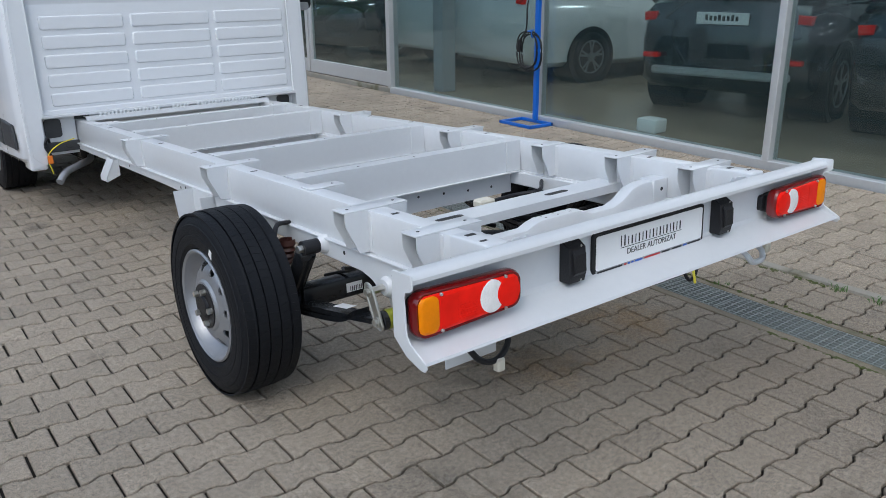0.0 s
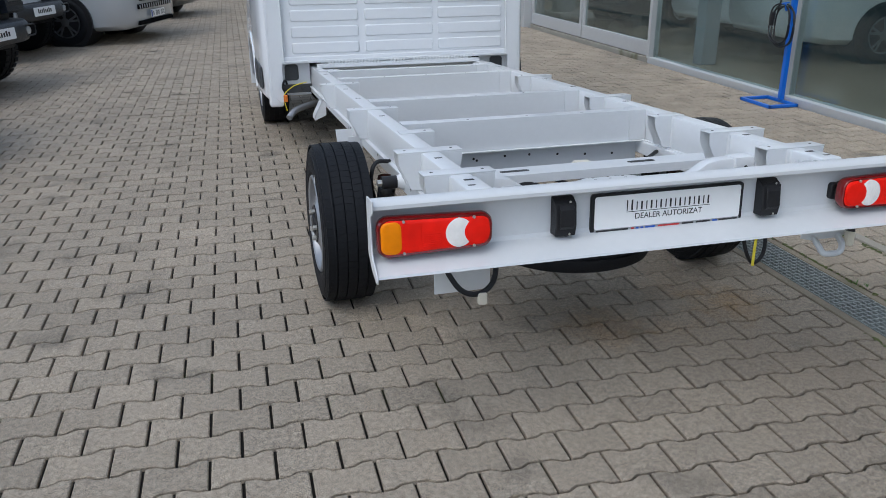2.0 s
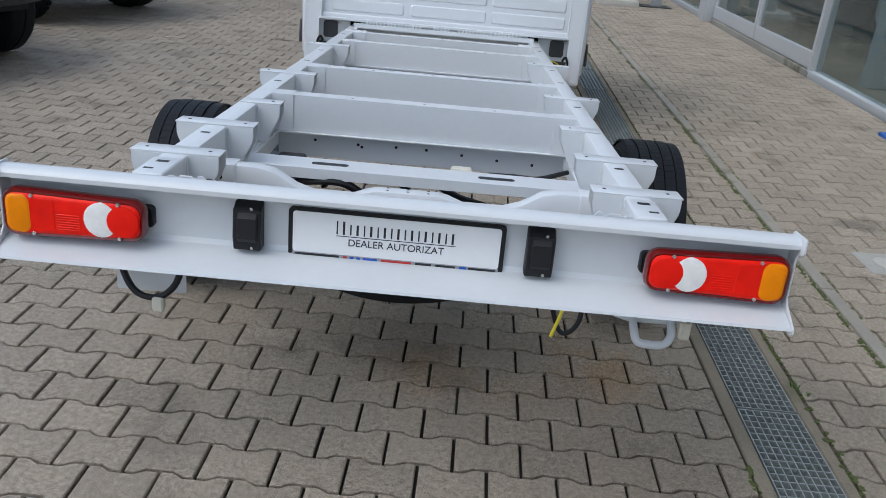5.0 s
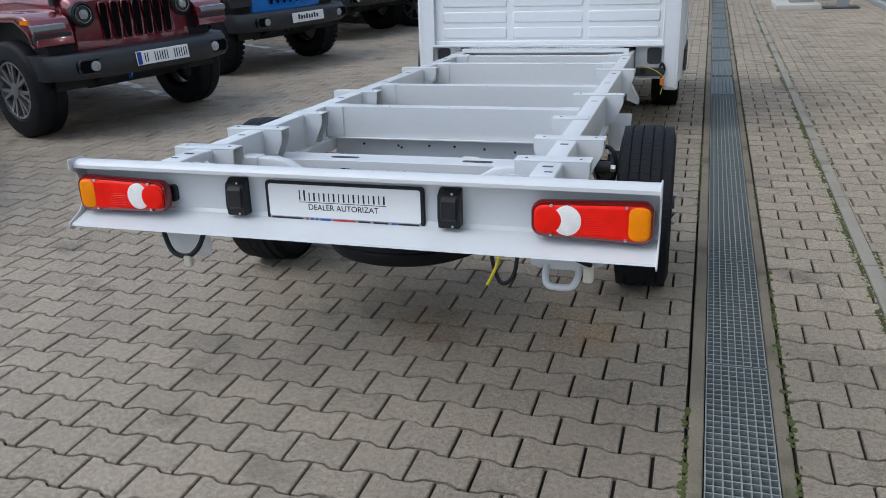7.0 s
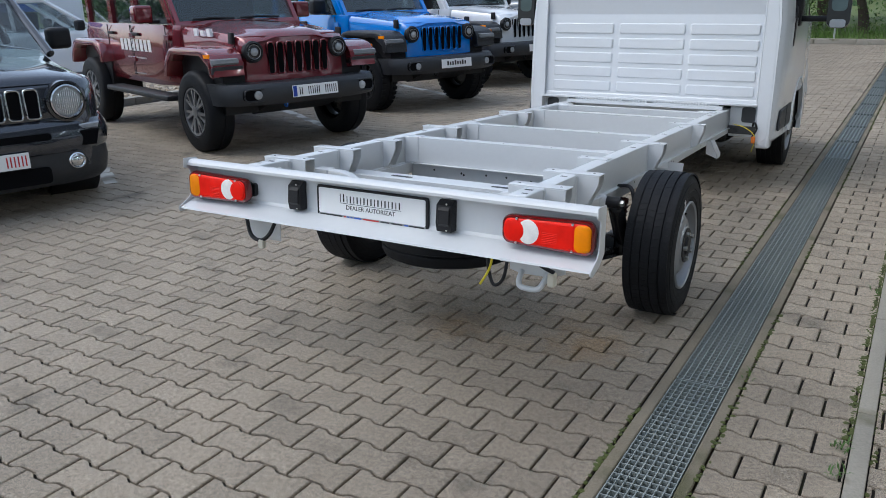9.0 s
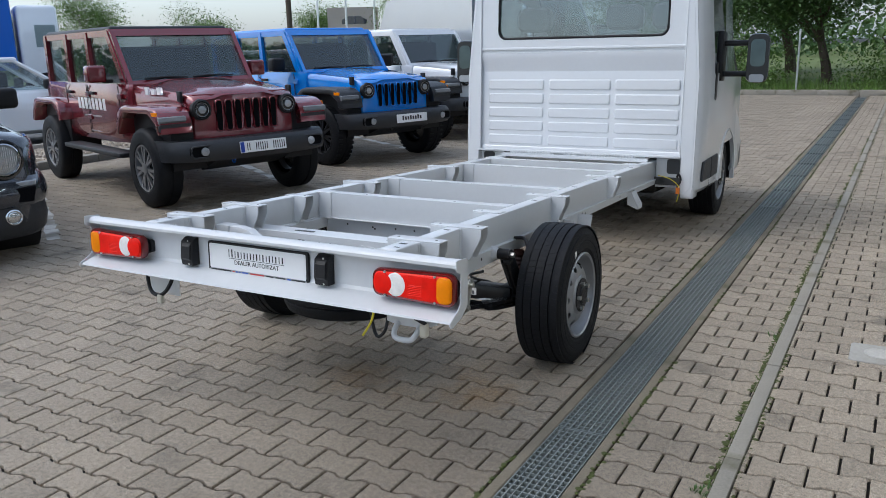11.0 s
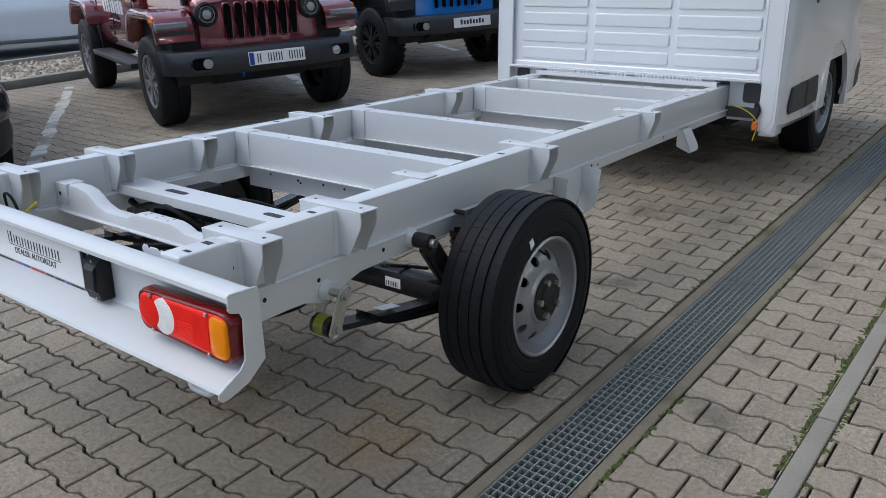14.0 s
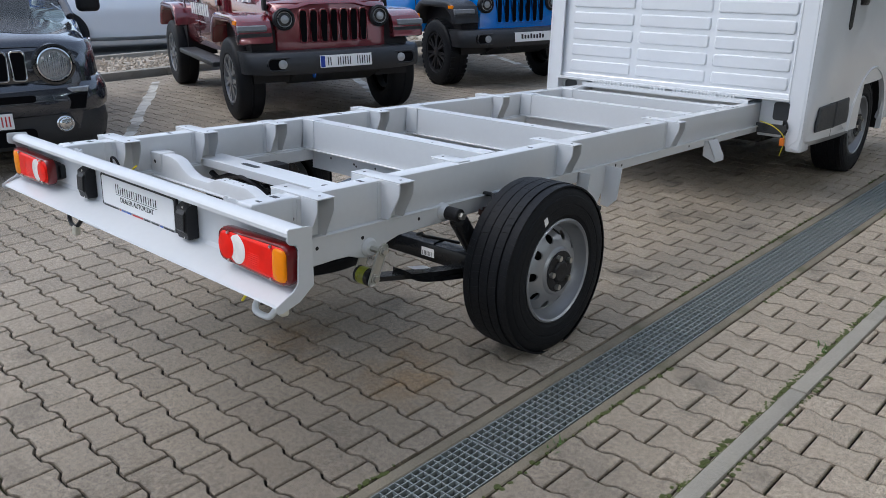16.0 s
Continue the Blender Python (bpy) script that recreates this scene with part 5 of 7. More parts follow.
part("socket", spin(B(), [(0.03, 0.021), (0.03, 0.012), (0.001, 0.012)], 16, "x", (0, 0, 1.34)), BLACK, stand)
for k in range(4):
    bm = B()
    r, dy = 0.155 + 0.018 * math.sin(k * 2.1), 0.012 * k
    tube(bm, [Vector((0.06 - 0.012 * k + 0.01 * math.cos(3 * a), 0.0 + dy + r * math.cos(a) * 0.98, 0.70 + 0.008 * k + (r + 0.02) * math.sin(a))) for a in [2 * math.pi * i / 28 for i in range(28)]], 0.0075, 8, True)
    part("cable_coil", bm, BLACK, stand, "black coiled charging cable")
part("cable", tube(B(), bend([(0.05, 0.0, 1.28), (0.01, 0.02, 1.15), (0.03, 0.05, 0.95), (0.05, 0.12, 0.78)]), 0.0075, 8), BLACK, stand)
part("plug", tube(B(), [(0.03, 0.14, 0.82), (0.03, 0.155, 0.70)], 0.022, 10), BLACK, stand)

# ---- service cabinet on its slab, a post and a small box by the front ----
GREYBOX = mat("grey_cabinet_paint", (0.33, 0.34, 0.35), 0.5, vary=0.08, bump=0.03)
part("slab_block", box(B(), 4.33, 5.02, 13.98, 14.95, -0.02, 0.09, 0.012, 2), SLAB)
tagged(bpy.data.objects["slab_block"], "pale concrete slab under a grey cabinet", "slab")
cabinet = thing("service_cabinet", pose(4.76, 14.55, 0.09), "plain grey metal service cabinet on a concrete slab", "cabinet")
part("body", box(B(), -0.19, 0.19, -0.16, 0.16, 0, 1.05, 0.012, 2), GREYBOX, cabinet)
part("cabinet_door", box(B(), -0.16, 0.16, -0.172, -0.158, 0.08, 0.98, 0.005, 1), GREYBOX, cabinet)
part("cabinet_handle", box(B(), 0.10, 0.13, -0.186, -0.170, 0.50, 0.62, 0.005, 1), BLACK, cabinet)
post = thing("grey_post", pose(5.35, 14.25, 0), "grey metal post on a dark foot plate", "post")
part("foot_plate", box(B(), -0.26, 0.26, -0.16, 0.16, -0.002, 0.02, 0.004, 1), GREYPLASTIC, post)
part("shaft", box(B(), -0.07, 0.10, -0.06, 0.06, 0.02, 1.2, 0.008, 2), GREYBOX, post)
part("floor_box", box(B(), 5.98, 6.16, 4.50, 4.72, 0.03, 0.16, 0.02, 2), PLATE)
tagged(bpy.data.objects["floor_box"], "small white plastic box on the showroom floor", "box")

# ---- parked cars ----


def car_paint(name, rgb, metal=0.3):
    m = mat(name, rgb, 0.22, metal, vary=0.05, grain=300, stain=1.5, bump=0.0, coat=1.0)
    m.node_tree.nodes["Principled BSDF"].inputs["Coat Roughness"].default_value = 0.02
    m.node_tree.nodes["Principled BSDF"].inputs["Coat IOR"].default_value = 1.7
    return m


VOID = mat("grille_void", (0.004, 0.004, 0.005), 0.9, vary=0.3, grain=120, bump=0.0)
VOID.node_tree.nodes["Principled BSDF"].inputs["Specular IOR Level"].default_value = 0.1
MAROON = car_paint("maroon_paint", (0.20, 0.017, 0.026))
BLUECAR = car_paint("bright_blue_paint", (0.003, 0.235, 0.78), 0.0)
WHITECAR = car_paint("white_car_paint", (0.84, 0.85, 0.87), 0.0)
GRAPHITE = car_paint("graphite_paint", (0.030, 0.036, 0.050), 0.5)
SILVER = car_paint("silver_paint", (0.52, 0.55, 0.58), 0.3)
NAVY = car_paint("black_blue_paint", (0.008, 0.011, 0.016), 0.3)
ALLOY = mat("grey_alloy", (0.33, 0.34, 0.36), 0.3, 0.8, vary=0.08, bump=0.01)
BUMPER = mat("dark_grey_bumper", (0.024, 0.026, 0.030), 0.45, vary=0.12, bump=0.1, bump_scale=500)
HEADLENS = mat("headlamp_glass", (0.42, 0.44, 0.46), 0.08, 0.3, vary=0.3, grain=30, bump=0.05, bump_scale=60, coat=1.0)
DARKLENS = mat("dark_headlamp_glass", (0.09, 0.095, 0.10), 0.06, 0.6, vary=0.4, grain=25, bump=0.08, bump_scale=40, coat=1.0)
SMOKED = mat("smoked_clear_lens", (0.22, 0.23, 0.24), 0.3, vary=0.2, bump=0.03)
PLATEBLUE = mat("plate_blue", (0.01, 0.05, 0.35), 0.35, vary=0.05, bump=0.0)


def car_wheel(parent, x, y, R, W, s, rim_r, spokes, rim_mat, knob=False):
    """Road wheel with tyre and spoked rim; s: +1 or -1 for the outer side along y."""
    w = new("wheel")
    w.empty_display_size = 0.1
    w.parent, w.matrix_basis = parent, pose(x, y, R)
    h = W / 2
    prof = [(rim_r, -h + 0.02), (rim_r + 0.02, -h), (R - 0.05, -h - 0.005), (R - 0.015, -h + 0.012), (R, -h + 0.035), (R, -0.012), (R - 0.008, -0.008), (R - 0.008, 0.008), (R, 0.012), (R, h - 0.035), (R - 0.015, h - 0.012), (R - 0.05, h + 0.005), (rim_r + 0.02, h), (rim_r, h - 0.02)]
    part("tyre", spin(B(), prof, 48, "y"), RUBBER, w, "black tyre", 40)
    if knob:
        bm = B()
        for i in range(36):
            for q in (-1, 1):
                a = 2 * math.pi * (i + 0.25 * q) / 36
                box(bm, -0.022, 0.022, q * (h - 0.04) - 0.03, q * (h - 0.04) + 0.03, R - 0.006, R + 0.008, m=pose(0, 0, 0, 0, math.degrees(a)))
        part("tread", bm, RUBBER, w)["kind"] = "stuff"
    bm = spin(B(), [(rim_r + 0.006, s * (h - 0.015)), (rim_r + 0.004, s * (h - 0.003)), (rim_r - 0.012, s * (h - 0.006)), (rim_r - 0.02, s * (h - 0.05)), (rim_r - 0.03, -s * h * 0.6)], 40, "y")
    part("rim", bm, rim_mat, w)
    bm = B()
    for i in range(spokes):
        a = 360 * i / spokes
        for d in (-0.16, 0.16):
            prism(bm, [(-0.016, 0.05), (0.016, 0.05), (d * rim_r + 0.014, rim_r - 0.012), (d * rim_r - 0.014, rim_r - 0.012)], "y", s * (h - 0.035), s * (h - 0.012))
            vs = list(bm.verts)[-8:]
            bmesh.ops.transform(bm, matrix=pose(0, 0, 0, 0, a), verts=vs)
    spin(bm, [(0.065, s * (h - 0.04)), (0.062, s * (h - 0.008)), (0.03, s * (h - 0.002)), (0.001, s * (h - 0.002))], 20, "y")
    part("spokes", bm, rim_mat, w, "alloy spokes")
    part("brake", spin(B(), [(0.001, 0.0), (rim_r - 0.035, 0.0), (rim_r - 0.035, s * 0.02), (0.001, s * 0.02)], 24, "y"), CHASSIS, w)
    return w


def number_plate(parent, m, kind, w=0.52, h=0.112):
    p = new("number_plate")
    p.parent, p.matrix_basis = parent, m
    tagged(p, {"plain": "white plate with black bars", "red": "white plate with red bars", "word": "white show plate with one dark word bar"}[kind])
    part("plate", box(B(), -0.004, 0.004, -w / 2, w / 2, -h / 2, h / 2, 0.002, 1), PLATE, p)
    ink = REDINK if kind == "red" else INK
    if kind == "word":
        for i in range(8):
            part("word_bar", box(B(), 0.0042, 0.0052, -0.17 + 0.043 * i, -0.17 + 0.043 * i + 0.028, -0.022, 0.022 if i % 3 else 0.034), ink, p)
    else:
        if kind == "plain":
            part("country_band", box(B(), 0.0042, 0.0050, -w / 2 + 0.004, -w / 2 + 0.046, -h / 2 + 0.005, h / 2 - 0.005), PLATEBLUE, p)
        for i in (0, 2, 3, 4, 6, 7, 8):
            x = -0.185 + 0.049 * i
            for k in (0, 0.024):
                part("digit_bar", box(B(), 0.0042, 0.0052, x + k, x + k + 0.009, -0.037, 0.037), ink, p)
    return p


def off_roader(m, paint, label, flare, plate, step=True, words=False, knob=False, rim_mat=None):
    """Boxy four-door off-roader with a seven-slot grille. Front bumper at the origin, nose towards +x."""
    car = thing("off_road_car", m, label, "car", "parked off-road cars")
    rim_mat = rim_mat or ALLOY
    # bumper
    bm = B()
    rings = [[Vector((x0, y, z)) for x0, z in ((x, 0.50), (x + 0.03, 0.56), (x + 0.02, 0.66), (x - 0.02, 0.70), (x - 0.26, 0.70), (x - 0.26, 0.50))] for y, x in ((-0.90, -0.30), (-0.84, -0.20), (-0.68, -0.10), (-0.45, -0.03), (0, -0.02), (0.45, -0.03), (0.68, -0.10), (0.84, -0.20), (0.90, -0.30))]
    loft(bm, rings)
    part("front_bumper", bm, BUMPER, car, "dark grey plastic front bumper", 45)
    part("skid_plate", prism(B(), [(-0.12, 0.50), (-0.50, 0.36), (-0.55, 0.40), (-0.2, 0.54)], "y", -0.45, 0.45, 0.01), BUMPER, car)
    for y in (-0.60, 0.60):
        part("fog_recess", prism(B(), [(y + p[0], 0.60 + p[1]) for p in rounded(0.27, 0.105, 0.035)], "x", -0.10, -0.044), VOID, car)
        part("fog_surround", tube(B(), [(-0.044, y + p[0], 0.60 + p[1]) for p in rounded(0.28, 0.112, 0.038)], 0.009, 8, True), BUMPER, car)
        part("fog_lamp", spin(B(), [(0.045, -0.05), (0.04, -0.034), (0.001, -0.028)], 20, "x", (0, y, 0.60)), HEADLENS, car)
    part("tow_ring", tube(B(), [(-0.06 + 0.028 * math.cos(a), -0.3, 0.49 + 0.028 * math.sin(a)) for a in [2 * math.pi * i / 14 for i in range(14)]], 0.008, 8, True), BLUEPAINT if words else CHASSIS, car)
    number_plate(car, pose(0.018, 0, 0.61, 0, -4, 0), plate)
    # grille
    bm = B()
    loft(bm, [[Vector((x, y * 0.60, z)) for y, x in ((-1, -0.40), (-0.92, -0.33), (-0.6, -0.28), (0, -0.265), (0.6, -0.28), (0.92, -0.33), (1, -0.40))] for z, x in ((0.70, 0), (0.9, 0), (1.08, 0), (1.13, 0))], False, False)
    for v in bm.verts:
        v.co.x -= max(0, v.co.z - 0.9) * 0.22
        v.co.y *= 1 - max(0, v.co.z - 1.05) * 0.6
    part("grille_panel", bm, paint, car, "body-coloured grille panel with seven slots")
    for i in range(7):
        y = (i - 3) * 0.102
        x = -0.262 - 0.014 * (y / 0.36) ** 2
        part("grille_slot", prism(B(), [(y + p[0], 0.915 + p[1]) for p in rounded(0.066, 0.30, 0.025, 4)], "x", x - 0.03, x + 0.004), VOID, car, "black grille slot")
        part("slot_mesh", tube(B(), [(x + 0.006, y + p[0], 0.915 + p[1]) for p in rounded(0.070, 0.305, 0.026, 4)], 0.0085, 8, True), paint, car)
    for y in (-0.485, 0.485):
        part("headlamp", spin(B(), [(0.105, -0.33), (0.102, -0.278), (0.088, -0.27), (0.08, -0.29), (0.05, -0.272), (0.001, -0.265)], 28, "x", (0, y, 0.985)), [BLACK], car, "round headlamp")
        part("headlamp_glass", spin(B(), [(0.082, -0.286), (0.05, -0.272), (0.001, -0.268)], 24, "x", (0, y, 0.985)), DARKLENS, car)
        part("projector", spin(B(), [(0.040, -0.272), (0.038, -0.262), (0.030, -0.260), (0.022, -0.256), (0.001, -0.253)], 20, "x", (0, y, 0.985)), HEADLENS, car, "clear headlamp projector")
        part("light_ring", spin(B(), [(0.073, -0.274), (0.070, -0.266), (0.064, -0.268)], 28, "x", (0, y, 0.985)), ALLOY, car)
        part("headlamp_ring", spin(B(), [(0.092, -0.272), (0.088, -0.266), (0.082, -0.268), (0.082, -0.28)], 28, "x", (0, y, 0.985)), BLACK, car)
    # hood with a raised middle
    bm = B()
    hood = []
    for x, w, z in ((-0.30, 0.56, 1.095), (-0.34, 0.575, 1.135), (-0.50, 0.60, 1.165), (-0.9, 0.65, 1.20), (-1.40, 0.72, 1.235)):
        hood.append([Vector((x, k * w, z - d)) for k, d in ((-1.0, 0.24), (-1.0, 0.06), (-0.96, 0.025), (-0.62, 0.012), (-0.55, 0.0), (-0.4, -0.02), (0.4, -0.02), (0.55, 0.0), (0.62, 0.012), (0.96, 0.025), (1.0, 0.06), (1.0, 0.24))])
    loft(bm, hood, False, False)
    part("hood", bm, paint, car, "", 40)
    part("engine_bay", box(B(), -1.40, -0.36, -0.54, 0.54, 0.55, 1.06), CHASSIS, car)
    # tub
    bm = B()
    tub = []
    for x, w, z0 in ((-1.38, 0.74, 0.62), (-1.42, 0.77, 0.60), (-2.0, 0.80, 0.58), (-3.0, 0.80, 0.58), (-4.0, 0.79, 0.60), (-4.18, 0.77, 0.62)):
        tub.append([Vector((x, -w + 0.04, z0)), Vector((x, -w, z0 + 0.1)), Vector((x, -w, 1.12)), Vector((x, -w + 0.03, 1.225)), Vector((x, w - 0.03, 1.225)), Vector((x, w, 1.12)), Vector((x, w, z0 + 0.1)), Vector((x, w - 0.04, z0))])
    loft(bm, tub)
    part("body_tub", bm, paint, car, "", 40)
    # cabin frame, roof and glass
    bm = B()
    box(bm, -4.17, -1.92, -0.70, 0.70, 1.77, 1.84, 0.03, 3)
    part("roof", bm, BUMPER if words else paint, car, "hard top roof")
    for s in (-1, 1):
        bm = B()
        for xa, xb in (((-1.50, -1.62), (-1.88, -1.98)), ((-2.52, -2.62), (-2.55, -2.63)), ((-3.28, -3.40), (-3.28, -3.38)), ((-4.10, -4.18), (-4.08, -4.17))):
            prism(bm, [(xa[0], 1.22), (xa[1], 1.22), (xb[1], 1.79), (xb[0], 1.79)], "y", s * 0.69, s * 0.745)
        prism(bm, [(-1.85, 1.73), (-4.17, 1.73), (-4.17, 1.80), (-1.90, 1.80)], "y", s * 0.675, s * 0.735)
        part("window_frame", bm, paint, car)
        for a, b, c, d in ((-1.62, -2.53, -1.97, -2.56), (-2.62, -3.29, -2.63, -3.29), (-3.40, -4.10, -3.38, -4.09)):
            ob = part("side_window", prism(B(), [(a, 1.22), (b, 1.22), (d, 1.74), (c, 1.74)], "y", s * 0.70, s * 0.708), CARGLASS, car, "tinted side window")
            ob.visible_shadow = False
        # flares
        for cx in (-0.80, -3.81):
            bm = B()
            o = [(cx + 0.56, 0.78), (cx + 0.545, 0.90), (cx + 0.50, 0.975), (cx + 0.42, 1.015), (cx + 0.30, 1.035), (cx - 0.30, 1.035), (cx - 0.42, 1.012), (cx - 0.52, 0.95), (cx - 0.58, 0.85), (cx - 0.62, 0.72), (cx - 0.55, 0.72), (cx - 0.46, 0.86), (cx - 0.34, 0.955), (cx + 0.28, 0.955), (cx + 0.44, 0.86), (cx + 0.48, 0.76)]
            prism(bm, o, "y", s * 0.62, s * 0.945)
            bmesh.ops.recalc_face_normals(bm, faces=bm.faces)
            bmesh.ops.bevel(bm, geom=[e for e in bm.edges if all(abs(abs(v.co.y) - 0.945) < 1e-4 for v in e.verts)], offset=0.026, segments=3, profile=0.5, affect="EDGES")
            part("fender_flare", bm, flare, car, "wheel flare")
            part("wheel_well", box(B(), cx - 0.45, cx + 0.45, min(s * 0.45, s * 0.80), max(s * 0.45, s * 0.80), 0.40, 0.97), BLACK, car)
        part("flare_lower", prism(B(), [(-0.25, 0.79), (-0.245, 0.87), (-0.36, 0.87), (-0.34, 0.79)], "y", s * 0.62, s * 0.945, 0.01), BUMPER, car, "dark lower flare insert")
        part("turn_lamp", prism(B(), [(-0.262, 0.875), (-0.238, 0.90), (-0.245, 0.935), (-0.29, 0.945), (-0.30, 0.875)], "y", s * 0.67, s * 0.943, 0.004), SMOKED, car, "clear turn lamp in the flare")
        part("side_marker", box(B(), -0.42, -0.30, min(s * 0.93, s * 0.946), max(s * 0.93, s * 0.946), 0.945, 0.985, 0.004, 1), AMBER, car)
        for x0, x1 in ((-1.60, -2.56), (-2.60, -3.33)):
            for xx in (x0, x1):
                part("door_gap", box(B(), xx - 0.004, xx + 0.004, min(s * 0.795, s * 0.803), max(s * 0.795, s * 0.803), 0.66, 1.21), BLACK, car)
            part("door_handle", box(B(), x1 + 0.06, x1 + 0.24, min(s * 0.80, s * 0.83), max(s * 0.80, s * 0.83), 1.10, 1.135, 0.01, 2), BLACK, car)
            for zz in (0.84, 1.10):
                part("hinge", box(B(), x0 - 0.02, x0 + 0.10, min(s * 0.795, s * 0.815), max(s * 0.795, s * 0.815), zz - 0.03, zz + 0.03, 0.006, 1), paint, car)
        bm = B()
        box(bm, -1.86, -1.70, min(s * 0.86, s * 1.06), max(s * 0.86, s * 1.06), 1.25, 1.43, 0.03, 3)
        part("mirror", bm, paint if words else BLACK, car)
        part("mirror_arm", box(B(), -1.80, -1.74, min(s * 0.78, s * 0.90), max(s * 0.78, s * 0.90), 1.24, 1.28, 0.01, 1), BLACK, car)
        part("hood_latch", box(B(), -0.50, -0.42, min(s * 0.60, s * 0.635), max(s * 0.60, s * 0.635), 1.06, 1.17, 0.01, 2), BLACK, car)
        if step:
            part("side_step", box(B(), -3.20, -1.38, min(s * 0.74, s * 0.95), max(s * 0.74, s * 0.95), 0.46, 0.515, 0.015, 2), BUMPER, car, "dark side step")
        for cx in (-0.80, -3.81):
            car_wheel(car, cx, s * 0.80, 0.405, 0.255, s, 0.235, 7, rim_mat, knob)
    ob = part("windscreen", prism(B(), [(-1.46, 1.235), (-1.83, 1.76), (-1.838, 1.755), (-1.468, 1.230)], "y", -0.69, 0.69), CARGLASS, car, "windscreen")
    ob.visible_shadow = False
    bm = B()
    for z0, x0, z1, x1 in ((1.20, -1.42, 1.26, -1.47), (1.735, -1.80, 1.81, -1.86)):
        prism(bm, [(x0, z0), (x1, z1), (x1 - 0.08, z1), (x0 - 0.08, z0)], "y", -0.735, 0.735)
    for s in (-1, 1):
        prism(bm, [(-1.43, 1.22), (-1.81, 1.78), (-1.89, 1.78), (-1.51, 1.22)], "y", s * 0.685, s * 0.735)
    part("windscreen_frame", bm, paint, car)
    for y in (-0.30, 0.25):
        part("wiper", tube(B(), [(-1.45, y - 0.25, 1.275), (-1.49, y, 1.285), (-1.455, y + 0.24, 1.275)], 0.011, 6), BLACK, car)
    part("front_seats", box(B(), -2.6, -2.2, -0.6, 0.6, 1.2, 1.62, 0.08, 2), BLACK, car)
    part("dashboard", box(B(), -1.9, -1.5, -0.66, 0.66, 1.10, 1.235, 0.03, 2), BLACK, car)
    part("spare_wheel", spin(B(), [(0.2, -4.22), (0.36, -4.2), (0.40, -4.26), (0.40, -4.36), (0.36, -4.43), (0.2, -4.41)], 32, "x", (0, 0, 1.0), True), RUBBER, car)
    if words:
        for s in (-1,):
            for i in range(8):
                part("door_word_bar", prism(B(), [(-2.03 - 0.118 * i, 0.93), (-2.11 - 0.118 * i, 0.93), (-2.12 - 0.118 * i, 1.06), (-2.04 - 0.118 * i, 1.06)], "y", s * 0.8005, s * 0.802), PLATE, car)
            for i in range(3):
                part("badge_bar", prism(B(), [(-0.78 - 0.11 * i, 1.125), (-0.86 - 0.11 * i, 1.125), (-0.87 - 0.11 * i, 1.20 - 0.02 * (i % 2)), (-0.79 - 0.11 * i, 1.20 - 0.02 * (i % 2))], "y", -0.648 - 0.022 * i, -0.68 - 0.016 * i), PLATE, car)
            part("small_print_bar", box(B(), -2.75, -2.2, -0.8022, -0.8005, 0.85, 0.865), GREYINK, car)
            part("small_print_bar", box(B(), -2.6, -2.25, -0.8022, -0.8005, 0.68, 0.69), GREYINK, car)
    return car


HEAD = -20
off_roader(pose(-1.39, 5.31, 0, 0, 0, HEAD), MAROON, "maroon four-door off-road car with white door lettering", MAROON, "plain", words=True)
off_roader(pose(-1.47, 8.41, 0, 0, 0, HEAD), BLUECAR, "bright blue four-door off-road car with black flares", BUMPER, "word", step=False, knob=True, rim_mat=BLACK)
off_roader(pose(-1.55, 11.45, 0, 0, 0, HEAD), WHITECAR, "white four-door off-road car with black flares", BUMPER, "word", step=False, knob=True, rim_mat=BLACK)


